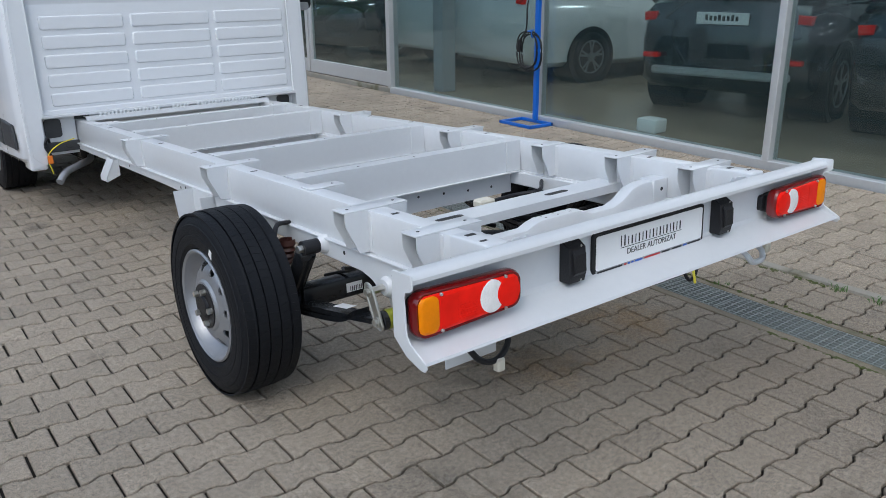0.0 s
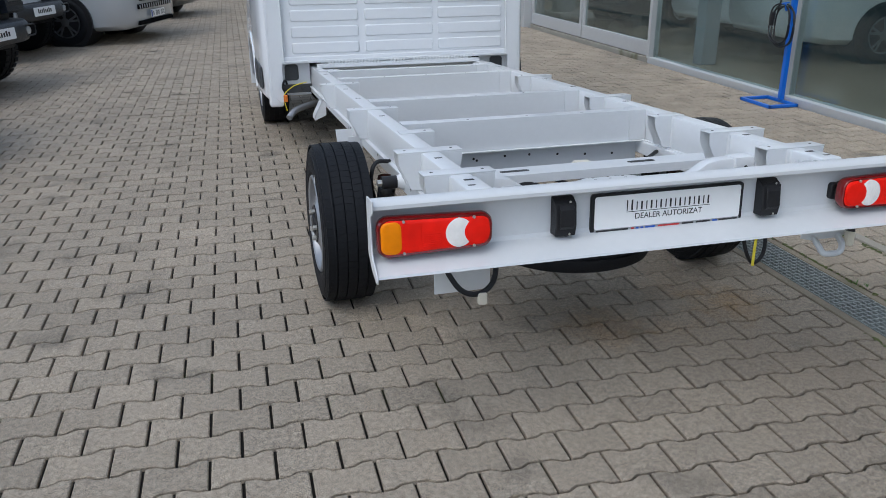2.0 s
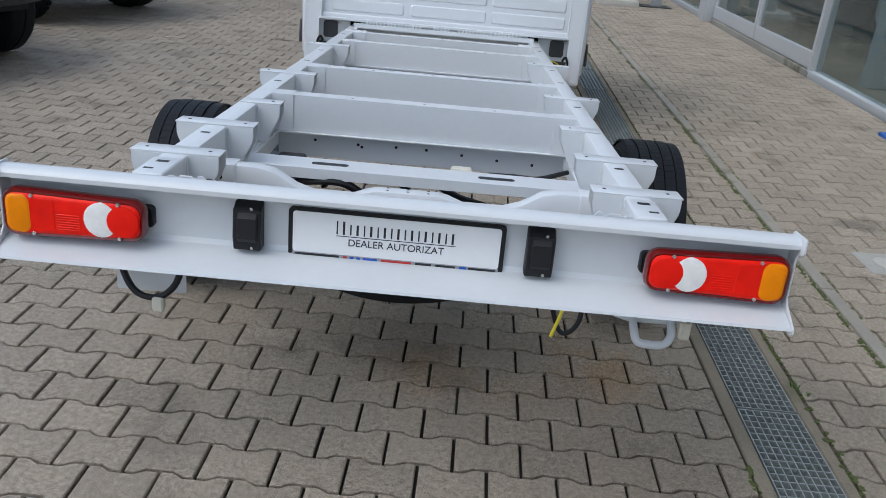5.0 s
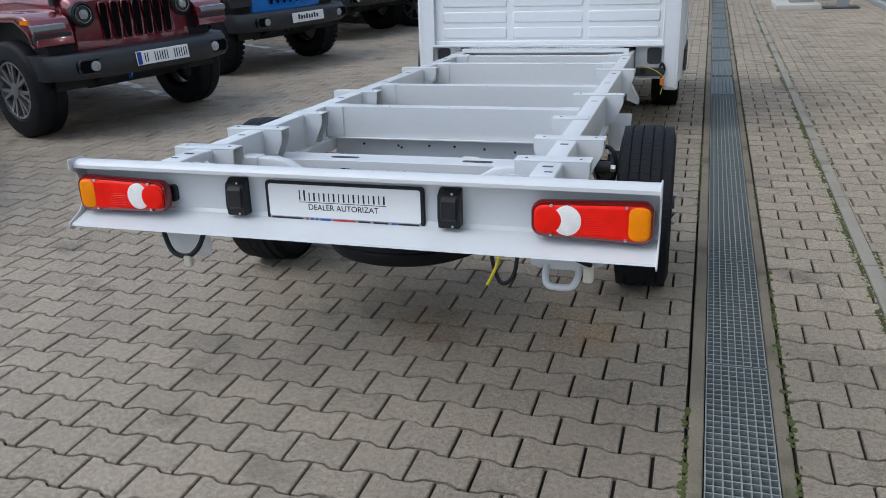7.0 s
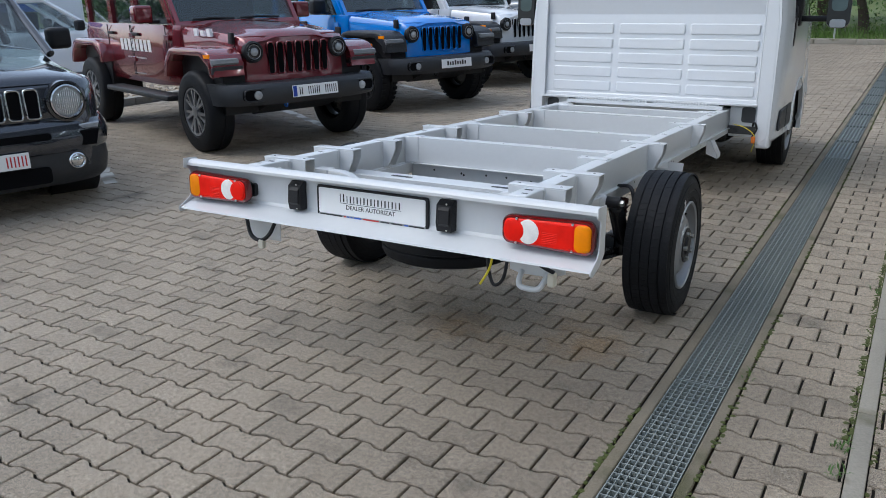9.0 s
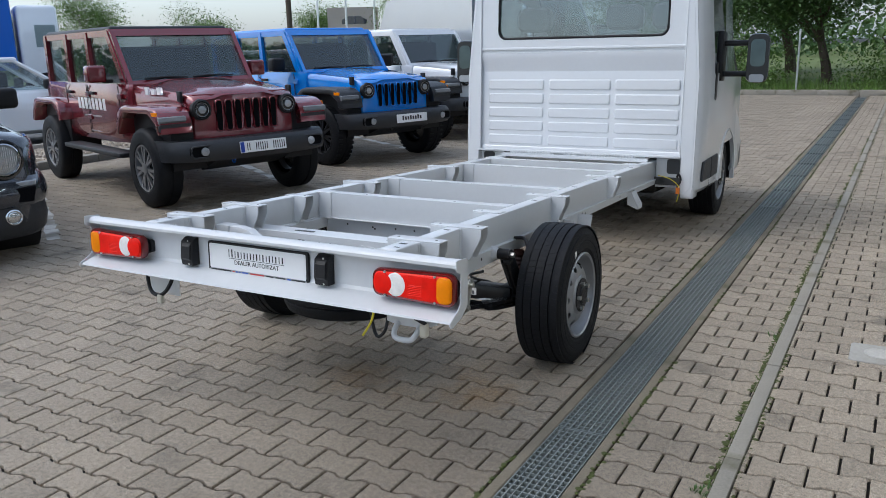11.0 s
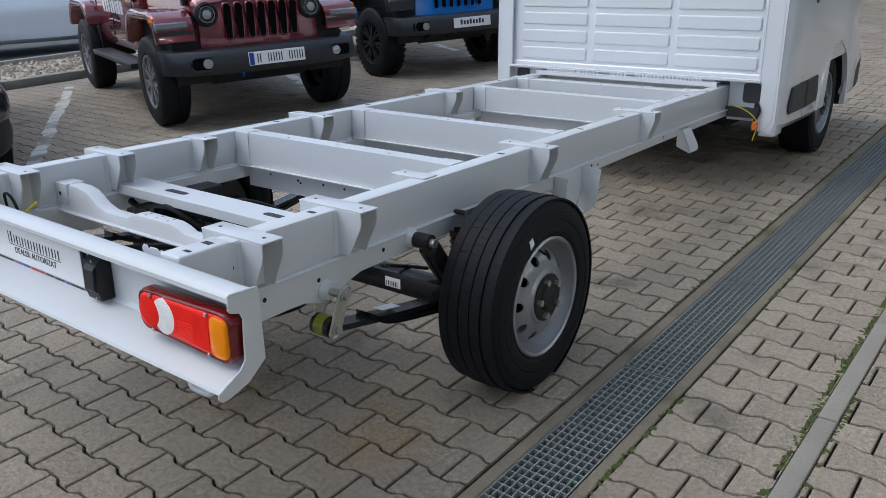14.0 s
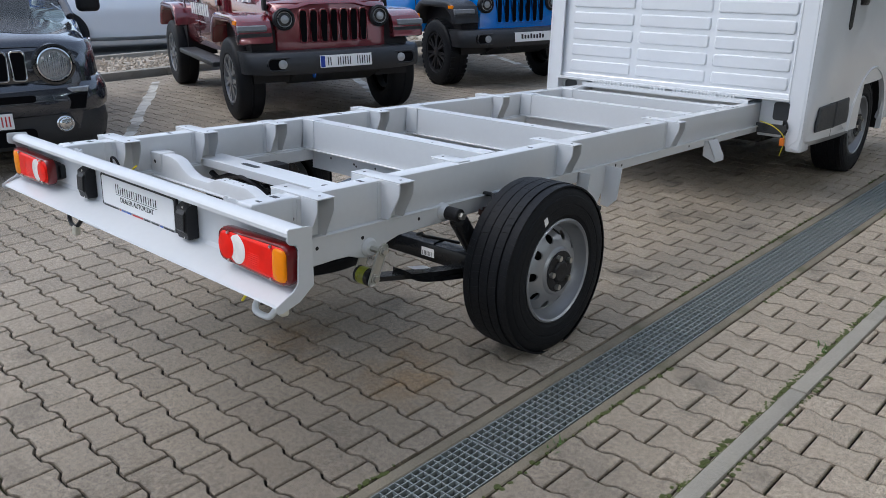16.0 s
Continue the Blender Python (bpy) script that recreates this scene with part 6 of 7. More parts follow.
def round_car(name, m, paint, label, L, Wd, H, hood_z, belt, R, cat, ws=0.30, rear=0.96, van=False, roof_mat=None, group=""):
    """Rounded modern car or van shell with glass band, wheels and lamps; nose at the origin, towards +x."""
    car = thing(name, m, label, cat, group)
    h = Wd / 2
    nose = 0.12 * L if not van else 0.10 * L
    st = [(0.0, 0.62, 0.36, 0.50, hood_z * 0.70), (-0.03, 0.80, 0.26, 0.48, hood_z * 0.86), (-0.14, 0.93, 0.22, 0.55, hood_z * 0.95), (-0.5, 0.985, 0.20, 0.7, hood_z), (-ws * L * 0.75, 1.0, 0.20, 0.8, hood_z + 0.05), (-ws * L, 1.0, 0.20, 0.8, belt), (-0.6 * L, 1.0, 0.20, 0.8, belt), (-0.9 * L, 0.99, 0.22, 0.8, belt + 0.02), (-0.98 * L, 0.94, 0.28, 0.7, belt), (-L, 0.86, 0.36, 0.6, belt - 0.15)]
    bm = B()
    rings = []
    for x, w, z0, zm, z1 in st:
        w *= h
        zm = (z0 + z1) * 0.52
        rings.append([Vector((x, -w * 0.86, z0)), Vector((x, -w * 0.97, z0 + 0.07)), Vector((x, -w, zm)), Vector((x, -w * 0.97, z1 - 0.10)), Vector((x, -w * 0.88, z1 - 0.02)), Vector((x, -w * 0.5, z1 + 0.01)), Vector((x, w * 0.5, z1 + 0.01)), Vector((x, w * 0.88, z1 - 0.02)), Vector((x, w * 0.97, z1 - 0.10)), Vector((x, w, zm)), Vector((x, w * 0.97, z0 + 0.07)), Vector((x, w * 0.86, z0))])
    loft(bm, rings)
    part("body", bm, paint, car, "", 50)
    # cabin
    x0, x1, x2, x3 = -ws * L * 0.80, -ws * L * 1.32 if not van else -ws * L * 1.25, -rear * L * 0.90, -rear * L
    g0, g1 = h * 0.90, h * 0.74
    zt = H - 0.07
    bm = B()
    for s in (-1, 1):
        bm.faces.new([bm.verts.new(p) for p in ((x0 - 0.25, s * g0, belt - 0.02), (x3, s * g0, belt - 0.02), (x2, s * g1, zt), (x1, s * g1, zt))])
    bm.faces.new([bm.verts.new(p) for p in ((x0, -g0 * 0.95, belt - 0.05), (x0, g0 * 0.95, belt - 0.05), (x1 + 0.03, g1, zt), (x1 + 0.03, -g1, zt))])
    bm.faces.new([bm.verts.new(p) for p in ((x3, -g0, belt), (x3, g0, belt), (x2, g1, zt), (x2, -g1, zt))])
    ob = part("glass", bm, CARGLASS, car, "dark tinted glass")
    part("cabin_liner", box(B(), x2 + 0.2, x1 - 0.1, -g1 + 0.12, g1 - 0.12, belt - 0.1, H - 0.25, 0.05, 2), BLACK, car)
    bm = B()
    box(bm, x2 - 0.06, x1 + 0.06, -g1 - 0.02, g1 + 0.02, H - 0.10, H, 0.045, 3)
    part("roof", bm, roof_mat or paint, car)
    for s in (-1, 1):
        for a, b in (((x0 - 0.02, belt - 0.04), (x1, zt)), ((x3 + 0.02, belt), (x2, zt)), ((-0.56 * L, belt), (-0.56 * L, zt)), ((-0.75 * L, belt), (-0.74 * L, zt))):
            part("pillar", rod(B(), (a[0], s * (g0 + 0.005), a[1]), (b[0], s * (g1 + 0.01), b[1]), 0.035, 8), paint, car)
        if van:
            part("side_panel", prism(B(), [(-0.42 * L, belt - 0.05), (x3, belt - 0.05), (x2, zt), (-0.42 * L, zt)], "y", s * (g0 - 0.06), s * (g0 + 0.02)), paint, car)
        bm = B()
        box(bm, x0 - 0.45, x0 - 0.30, min(s * h, s * (h + 0.19)), max(s * h, s * (h + 0.19)), belt - 0.02, belt + 0.16, 0.04, 3)
        part("mirror", bm, BLACK, car)
        wb0, wb1 = -0.86 if not van else -0.95, -L + (0.75 if not van else 1.1)
        for cx in (wb0, wb1):
            part("wheel_arch", spin(B(), [(R + 0.055, s * h * 0.6), (R + 0.06, s * (h + 0.004)), (R + 0.02, s * (h + 0.006)), (R + 0.02, s * h * 0.6)], 40, "y", (cx, 0, R)), BLACK, car)
            # flat black disc stands in for the shade inside the arch
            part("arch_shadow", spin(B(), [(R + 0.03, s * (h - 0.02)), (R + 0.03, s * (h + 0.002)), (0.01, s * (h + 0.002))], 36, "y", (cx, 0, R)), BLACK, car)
            car_wheel(car, cx, s * (h - 0.09), R, 0.215, s, R * 0.64, 5, ALLOY)
        part("tail_lamp", prism(B(), [(s * h * 0.76, belt - 0.17), (s * h * 0.89, belt - 0.18), (s * h * 0.90, belt - 0.10), (s * h * 0.76, belt - 0.09)], "x", -L * 0.955, -L - 0.01, 0.01), RED, car, "red tail lamp")
    return car


# dark compact off-roader with round lamps


def nose_line():
    """Plan line of the nose, from one wing to the other: place and outward direction."""
    half = [(0.0, 0.0), (0.25, -0.004), (0.48, -0.020), (0.63, -0.050), (0.745, -0.100), (0.825, -0.180), (0.872, -0.290), (0.892, -0.420), (0.898, -0.500)]
    line = [(x, -y) for y, x in reversed(half[1:])] + [(x, y) for y, x in half]
    out = []
    for i, (x, y) in enumerate(line):
        p, q = line[max(i - 1, 0)], line[min(i + 1, len(line) - 1)]
        d = Vector((q[1] - p[1], -(q[0] - p[0]), 0)).normalized()
        out.append((Vector((x, y, 0)), d))
    return out


def nose_band(name, profile, material, parent, label="", sharp=40):
    """A moulding round the nose: a closed profile of (outward, up) carried along the plan line."""
    bm = B()
    loft(bm, [[p + d * o + Vector((0, 0, z)) for o, z in profile] for p, d in nose_line()])
    return part(name, bm, material, parent, label, sharp)


ren = round_car("compact_car", pose(-1.78, 2.12, 0, 0, 0, HEAD), GRAPHITE, "dark graphite compact off-road car with chrome slot grille", 4.24, 1.80, 1.68, 1.0, 1.12, 0.345, "car", ws=0.30)
nose_band("lower_bumper", [(-0.02, 0.20), (0.025, 0.24), (0.045, 0.34), (0.035, 0.44), (-0.05, 0.46), (-0.08, 0.22)], BUMPER, ren, "black lower bumper")
nose_band("front_bumper", [(0.036, 0.44), (0.062, 0.47), (0.070, 0.53), (0.060, 0.60), (0.034, 0.655), (0.012, 0.685), (-0.05, 0.69), (-0.08, 0.45)], GRAPHITE, ren, "graphite painted bumper", 50)
nose_band("grille_panel", [(0.010, 0.680), (0.018, 0.70), (0.012, 0.80), (-0.004, 0.915), (-0.03, 0.945), (-0.08, 0.94), (-0.08, 0.69)], GRAPHITE, ren, "graphite grille panel", 50)
bm = B()
hood = []
for d, z, f in ((0.0, 0.930, 1.0), (0.012, 0.962, 0.995), (0.06, 0.990, 0.98), (0.20, 1.015, 0.96), (0.55, 1.045, 0.95), (0.95, 1.075, 0.94), (1.20, 1.095, 0.93)):
    hood.append([Vector((p.x * (1 - d / 1.3) - d - 0.01, p.y * f, z + 0.006 - 0.075 * (abs(p.y) / 0.9) ** 4 + (0.012 if abs(p.y) < 0.4 and d > 0.1 else 0))) for p, n_ in nose_line()[2:-2]])
loft(bm, hood, False, False)
part("hood", bm, GRAPHITE, ren, "graphite hood", 60)
for i in range(7):
    y = (i - 3) * 0.118
    x = 0.014 - 0.06 * y * y
    part("grille_slot", tube(B(), [(x + 0.004 - 0.06 * p[1], y + p[0], 0.805 + p[1]) for p in rounded(0.092, 0.205, 0.026, 4)], 0.0075, 8, True), CHROME, ren, "chrome-rimmed grille slot")
    part("slot_mesh", prism(B(), [(y + p[0], 0.805 + p[1]) for p in rounded(0.088, 0.200, 0.024, 4)], "x", x - 0.03, x + 0.003), VOID, ren)
for s in (-1, 1):
    lampm = pose(-0.026, s * 0.585, 0.805, 0, 0, s * 9)
    for nm, pr, mt, lb in (("headlamp_bezel", [(0.150, -0.03), (0.146, 0.030), (0.128, 0.036), (0.120, 0.012)], NAVY, "dark headlamp bezel"), ("headlamp", [(0.122, -0.02), (0.120, 0.040), (0.112, 0.046), (0.102, 0.030)], CHROME, "round chrome headlamp"), ("headlamp_glass", [(0.104, 0.026), (0.085, 0.034), (0.05, 0.040), (0.001, 0.043)], HEADLENS, "")):
        part(nm, spin(B(), pr, 32, "x"), mt, ren, lb).matrix_basis = lampm
    bm = B()
    for k in range(-6, 7):
        w = 0.094 * math.cos(k * 0.22)
        box(bm, 0.034, 0.0445, k * 0.0145 - 0.002, k * 0.0145 + 0.002, -w, w)
    part("lens_flutes", bm, CHROME, ren, "fluted headlamp reflector").matrix_basis = lampm
    part("lamp_pocket", prism(B(), [(s * 0.60, 0.475), (s * 0.755, 0.475), (s * 0.785, 0.585), (s * 0.60, 0.585)], "x", -0.16, 0.012, 0.006), VOID, ren)
    part("side_lamp", prism(B(), [(s * 0.59, 0.59), (s * 0.785, 0.59), (s * 0.800, 0.635), (s * 0.59, 0.628)], "x", -0.14, 0.030, 0.008), HEADLENS, ren, "clear side lamp").matrix_basis = pose(0, 0, 0, 0, 0, s * 3)
    part("fog_lamp", spin(B(), [(0.062, -0.02), (0.060, 0.050), (0.052, 0.056), (0.044, 0.046), (0.040, 0.050), (0.020, 0.056), (0.001, 0.058)], 24, "x", (-0.04, s * 0.60, 0.37)), CHROME, ren, "chrome-ringed fog lamp")
    part("wing_reflector", prism(B(), [(-0.60, 0.79), (-0.56, 0.79), (-0.53, 0.93), (-0.57, 0.94)], "y", s * 0.885, s * 0.905, 0.006), HEADLENS, ren)
part("air_slot", prism(B(), [(p[0], 0.575 + p[1]) for p in rounded(0.86, 0.05, 0.02)], "x", 0.02, 0.070), VOID, ren, "black air slot")
part("lower_grille", prism(B(), [(p[0], 0.30 + p[1]) for p in rounded(0.80, 0.12, 0.03)], "x", 0.0, 0.048), VOID, ren)
number_plate(ren, pose(0.078, 0, 0.43), "red")
for y in (0.62, -0.62):
    part("roof_rail", tube(B(), bend([(-1.7, y, 1.66), (-1.9, y * 1.02, 1.73), (-3.2, y * 1.02, 1.73), (-3.4, y, 1.66)]), 0.016, 8), ALU, ren)
# silver high-roofed van in the same row
van = round_car("panel_van", pose(-0.25, 13.25, 0, 0, 0, HEAD), SILVER, "silver high-roofed van with dark grille", 5.9, 2.04, 2.55, 1.15, 1.35, 0.35, "van", ws=0.19, van=True)
part("grille", prism(B(), [(-0.10, 0.60), (0.035, 0.62), (-0.01, 0.98), (-0.14, 1.0)], "y", -0.56, 0.56, 0.03), VOID, van, "dark front grille")
for k in range(6):
    part("grille_bar", box(B(), -0.02, 0.045 - 0.006 * k, -0.54, 0.54, 0.645 + 0.055 * k, 0.653 + 0.055 * k, 0.002, 1), BLACK, van)
part("intake", box(B(), -0.1, 0.028, -0.62, 0.62, 0.50, 0.57, 0.012, 2), VOID, van)
for k in range(15):
    part("intake_slat", box(B(), 0.0, 0.034, -0.60 + 0.0845 * k, -0.575 + 0.0845 * k, 0.505, 0.565, 0.004, 1), SILVER, van)
part("badge", box(B(), 0.0, 0.045, -0.07, 0.07, 0.78, 0.90, 0.01, 1), CHROME, van)
part("lower_grille", box(B(), -0.1, 0.030, -0.62, 0.62, 0.27, 0.33, 0.01, 1), VOID, van)
number_plate(van, pose(0.045, 0, 0.41), "plain")
for s in (-1, 1):
    part("fog_lamp", spin(B(), [(0.05, 0.0), (0.045, 0.02), (0.001, 0.03)], 16, "x", (-0.05, s * 0.72, 0.48)), HEADLENS, van)
    part("headlamp", prism(B(), [(s * 0.62, 1.0), (s * 0.95, 1.05), (s * 0.97, 1.25), (s * 0.75, 1.12)], "x", -0.35, -0.06, 0.01), HEADLENS, van)
round_car("dark_car", pose(0.2, 17.2, 0, 0, 0, HEAD), NAVY, "dark van-like car parked at the row's end", 4.7, 1.9, 1.9, 1.1, 1.2, 0.36, "car")
round_car("white_car", pose(-9.4, 10.4, 0, 0, 0, 69), WHITECAR, "white car with dark sills parked beyond the gravel strip", 4.7, 1.85, 1.55, 0.9, 1.0, 0.35, "car", ws=0.33)
# cars inside the showroom
SM = lambda x, y, a: pose(x, y, 0.03, 0, 0, a)
suv = round_car("showroom_car", SM(11.35, 5.35, 10), NAVY, "black off-road car behind the showroom glass, seen from its tail", 4.4, 1.85, 1.66, 1.0, 1.12, 0.35, "car", group="cars in the showroom")
number_plate(suv, pose(-4.42, 0, 0.98, 0, 0, 180), "word")
part("bumper_trim", box(B(), -4.45, -4.35, -0.7, 0.7, 0.42, 0.50, 0.02, 1), ALU, suv)
for s in (-1, 1):
    part("reflector", box(B(), -4.455, -4.38, min(s * 0.62, s * 0.8), max(s * 0.62, s * 0.8), 0.58, 0.63, 0.01, 1), RED, suv)
v1 = round_car("showroom_car", SM(11.6, 7.85, -6), WHITECAR, "white high-roofed family van behind the showroom glass", 4.4, 1.83, 1.85, 1.1, 1.2, 0.33, "van", van=True, ws=0.24, group="cars in the showroom")
v2 = round_car("showroom_car", SM(11.9, 10.1, 0), WHITECAR, "white small delivery van behind the showroom glass", 4.4, 1.83, 1.85, 1.1, 1.2, 0.33, "van", van=True, ws=0.24, group="cars in the showroom")
number_plate(v2, pose(-4.42, 0, 1.05, 0, 0, 180), "red")
round_car("showroom_car", SM(7.1, 12.3, 195), GRAPHITE, "grey estate car behind the entrance glass", 4.5, 1.85, 1.6, 0.98, 1.08, 0.35, "car", group="cars in the showroom")
round_car("showroom_car", SM(11.5, 2.9, 6), NAVY, "dark car further along the showroom", 4.5, 1.85, 1.6, 0.98, 1.08, 0.35, "car", group="cars in the showroom")

# ---- surroundings ----
GRASSY = mat("rough_grass", (0.115, 0.150, 0.034), 0.95, vary=0.3, grain=30, stain=0.6, bump=0.3, bump_scale=60, tint=(0.13, 0.13, 0.05), tint_at=0.55)
GRAVEL = mat("gravel", (0.45, 0.38, 0.30), 0.95, vary=0.35, grain=60, stain=2, bump=0.5, bump_scale=45)
ASPHALT = mat("asphalt", (0.10, 0.10, 0.10), 0.9, vary=0.15, grain=80, stain=0.4, bump=0.2, bump_scale=200)
BARK = mat("bark", (0.09, 0.07, 0.05), 0.95, vary=0.3, grain=25, stain=5, bump=0.4, bump_scale=40)
LEAF = mat("spring_leaves", (0.105, 0.185, 0.032), 0.6, vary=0.25, grain=2, stain=0.6, bump=0.0, spread=0.5)
LEAF2 = mat("dark_leaves", (0.055, 0.110, 0.024), 0.6, vary=0.25, grain=2, stain=0.6, bump=0.0, spread=0.5)
bm = B()
box(bm, -120, 120, LOT_END + 0.35, 160, -0.3, 0.02)
ob = part("meadow", bm, GRASSY)
ob.matrix_basis = SITE
tagged(ob, "rough green grass beyond the lot", "grass", kind="structure")
bm = B()
box(bm, -8.6, -6.55, -8, LOT_END, -0.11, 0.03)
ob = part("gravel_strip", bm, GRAVEL)
ob.matrix_basis = SITE
tagged(ob, "pale gravel strip behind the parked cars", "gravel", kind="structure")
bm = B()
box(bm, -60, -8.75, -60, LOT_END + 0.3, -0.11, -0.005)
ob = part("road", bm, ASPHALT)
ob.matrix_basis = SITE
tagged(ob, "grey asphalt road beyond the gravel", "road", kind="structure")
edge = thing("lot_kerb", SITE, "low concrete kerb round the paved lot", "kerb", kind="structure")
for i in range(28):
    part("kerb_stone", box(B(), -6.55, -6.38, -6 + i, -5.006 + i, -0.1, 0.10, 0.012, 2), CONCRETE, edge)
    part("kerb_stone", box(B(), -8.75, -8.6, -6 + i, -5.006 + i, -0.1, 0.10, 0.012, 2), CONCRETE, edge)
for i in range(26):
    part("kerb_stone", box(B(), -12 + i, -11.006 + i, LOT_END, LOT_END + 0.25, -0.1, 0.13, 0.012, 2), CONCRETE, edge)
bm = B()
rg = random.Random(8)
for i in range(2600):
    x, y, r = rg.uniform(-8.55, -6.6), rg.uniform(1, 12), rg.uniform(0.012, 0.035)
    box(bm, -r, r, -r * 0.8, r * 0.8, -r * 0.5, r * 0.5, m=Matrix.Translation((x, y, 0.035)) @ Euler((rg.random() * 6, rg.random() * 6, rg.random() * 6)).to_matrix().to_4x4())
ob = part("gravel_stones", bm, GRAVEL)
ob.matrix_basis = SITE
tagged(ob, "loose pale gravel stones", "gravel", kind="stuff")


def tree(x, y, h, spread, leaf, seed, n=2600, label="broad green tree with a full spring crown", bare=0.0):
    r = random.Random(seed)
    t = thing("tree", pose(x, y, 0), label, "tree", "trees round the lot")
    bm = B()
    tips = []

    def limb(p, d, ln, rad, depth):
        pts, q = [p], p
        for k in range(4):
            d = (d + Vector((r.uniform(-0.25, 0.25), r.uniform(-0.25, 0.25), r.uniform(-0.05, 0.2)))).normalized()
            q = q + d * ln / 4
            pts.append(q)
        nseg = 7 if depth < 2 else 5
        rings = []
        for k, c in enumerate(pts):
            rr = rad * (1 - 0.17 * k)
            rings.append([c + rr * Vector((math.cos(6.283 * j / nseg), math.sin(6.283 * j / nseg), 0.0)) for j in range(nseg)])
        loft(bm, rings)
        if depth < 3:
            for k in range(3 if depth else 6):
                a = r.uniform(0, 6.28)
                nd = (d * 0.5 + Vector((math.cos(a), math.sin(a), r.uniform(0.1, 0.8)))).normalized()
                limb(pts[r.choice((2, 3, 4))], nd, ln * r.uniform(0.5, 0.75), rad * 0.45, depth + 1)
        else:
            tips.append(pts[-1])
        if depth == 2:
            tips.append(pts[-1])
    limb(Vector((0, 0, -0.05)), Vector((0, 0, 1)), h * 0.42, h * 0.028, 0)
    part("trunk", bm, BARK, t)
    V, F = [], []
    for i in range(int(n * (1 - bare))):
        c = r.choice(tips)
        p = c + Vector((r.gauss(0, spread), r.gauss(0, spread), r.gauss(0.1, spread * 0.75)))
        if p.z < h * 0.12:
            continue
        s = r.uniform(0.030, 0.070) * (h / 6) ** 0.5
        e = Euler((r.uniform(-1, 1), r.uniform(-1, 1), r.uniform(0, 6.28))).to_matrix()
        k = len(V)
        V += [tuple(p + e @ Vector(w)) for w in ((-s, 0, 0), (0, -s * 0.55, s * 0.1), (s, 0, 0), (0, s * 0.55, s * 0.1))]
        F.append((k, k + 1, k + 2, k + 3))
    me = bpy.data.meshes.new("crown")
    me.from_pydata(V, [], F)
    me.materials.append(leaf)
    ob = new("crown", me)
    ob.parent = t
    return t


for x, y, h, sp, lf, sd in ((2.5, 27.5, 6.5, 0.75, LEAF2, 1), (6.5, 29, 7.5, 0.8, LEAF, 2), (-1.5, 30, 6.5, 0.75, LEAF2, 3), (10.5, 31, 8, 0.9, LEAF2, 4), (-6, 33, 7.5, 0.9, LEAF2, 5), (-10.5, 34, 8, 0.9, LEAF, 6), (0.5, 37, 9, 1.0, LEAF2, 7), (5, 40, 9, 1.0, LEAF2, 8)):
    tree(x, y, h, sp * 1.2, lf, sd, 52000 if y < 32 else 30000)
for x, y, h, sd in ((-33.3, 29.1, 5.2, 11), (-29, 33.8, 5.0, 12), (-38, 24, 5.0, 14), (-25, 38.5, 5.0, 15), (-15.5, 33.9, 5.6, 16)):
    tree(x, y, h, 0.5, LEAF, sd, 15000, "slender tree with thin spring leaves", 0.1)
# far woods
bm = B()
rg = random.Random(3)
for i in range(16000):
    a = rg.uniform(-1.9, 0.75)
    d = rg.uniform(62, 95)
    p = Vector((d * math.sin(a), d * math.cos(a), rg.uniform(0, 1) ** 1.2 * (2.2 if a < -0.35 else 4.2) * (1 + 0.4 * noise.noise(Vector((a * 9, 0, 0))))))
    s = rg.uniform(0.18, 0.5)
    e = Euler((rg.uniform(-1.2, 1.2), rg.uniform(-1.2, 1.2), rg.uniform(0, 6.28))).to_matrix()
    bm.faces.new([bm.verts.new(p + e @ Vector(w)) for w in ((-s, 0, 0), (0, -s * 0.6, 0.1), (s, 0, 0), (0, s * 0.6, 0.1))])
ob = part("far_woods", bm, LEAF2)
tagged(ob, "distant dark green line of woods", "woods", kind="stuff")
bm = B()
for i in range(9000):
    x, y, hh = rg.uniform(-12, 14), LOT_END + 0.5 + abs(rg.gauss(0, 3.2)), rg.uniform(0.08, 0.4)
    a = rg.uniform(0, 6.28)
    w = Vector((math.cos(a), math.sin(a), 0)) * 0.012
    p = Vector((x, y, 0.0))
    bm.faces.new([bm.verts.new(c) for c in (p - w, p + w, p + Vector((rg.uniform(-0.1, 0.1), rg.uniform(-0.1, 0.1), hh)))])
ob = part("tall_grass", bm, LEAF)
ob.matrix_basis = SITE
tagged(ob, "tall green grass behind the lot kerb", "grass", kind="stuff")
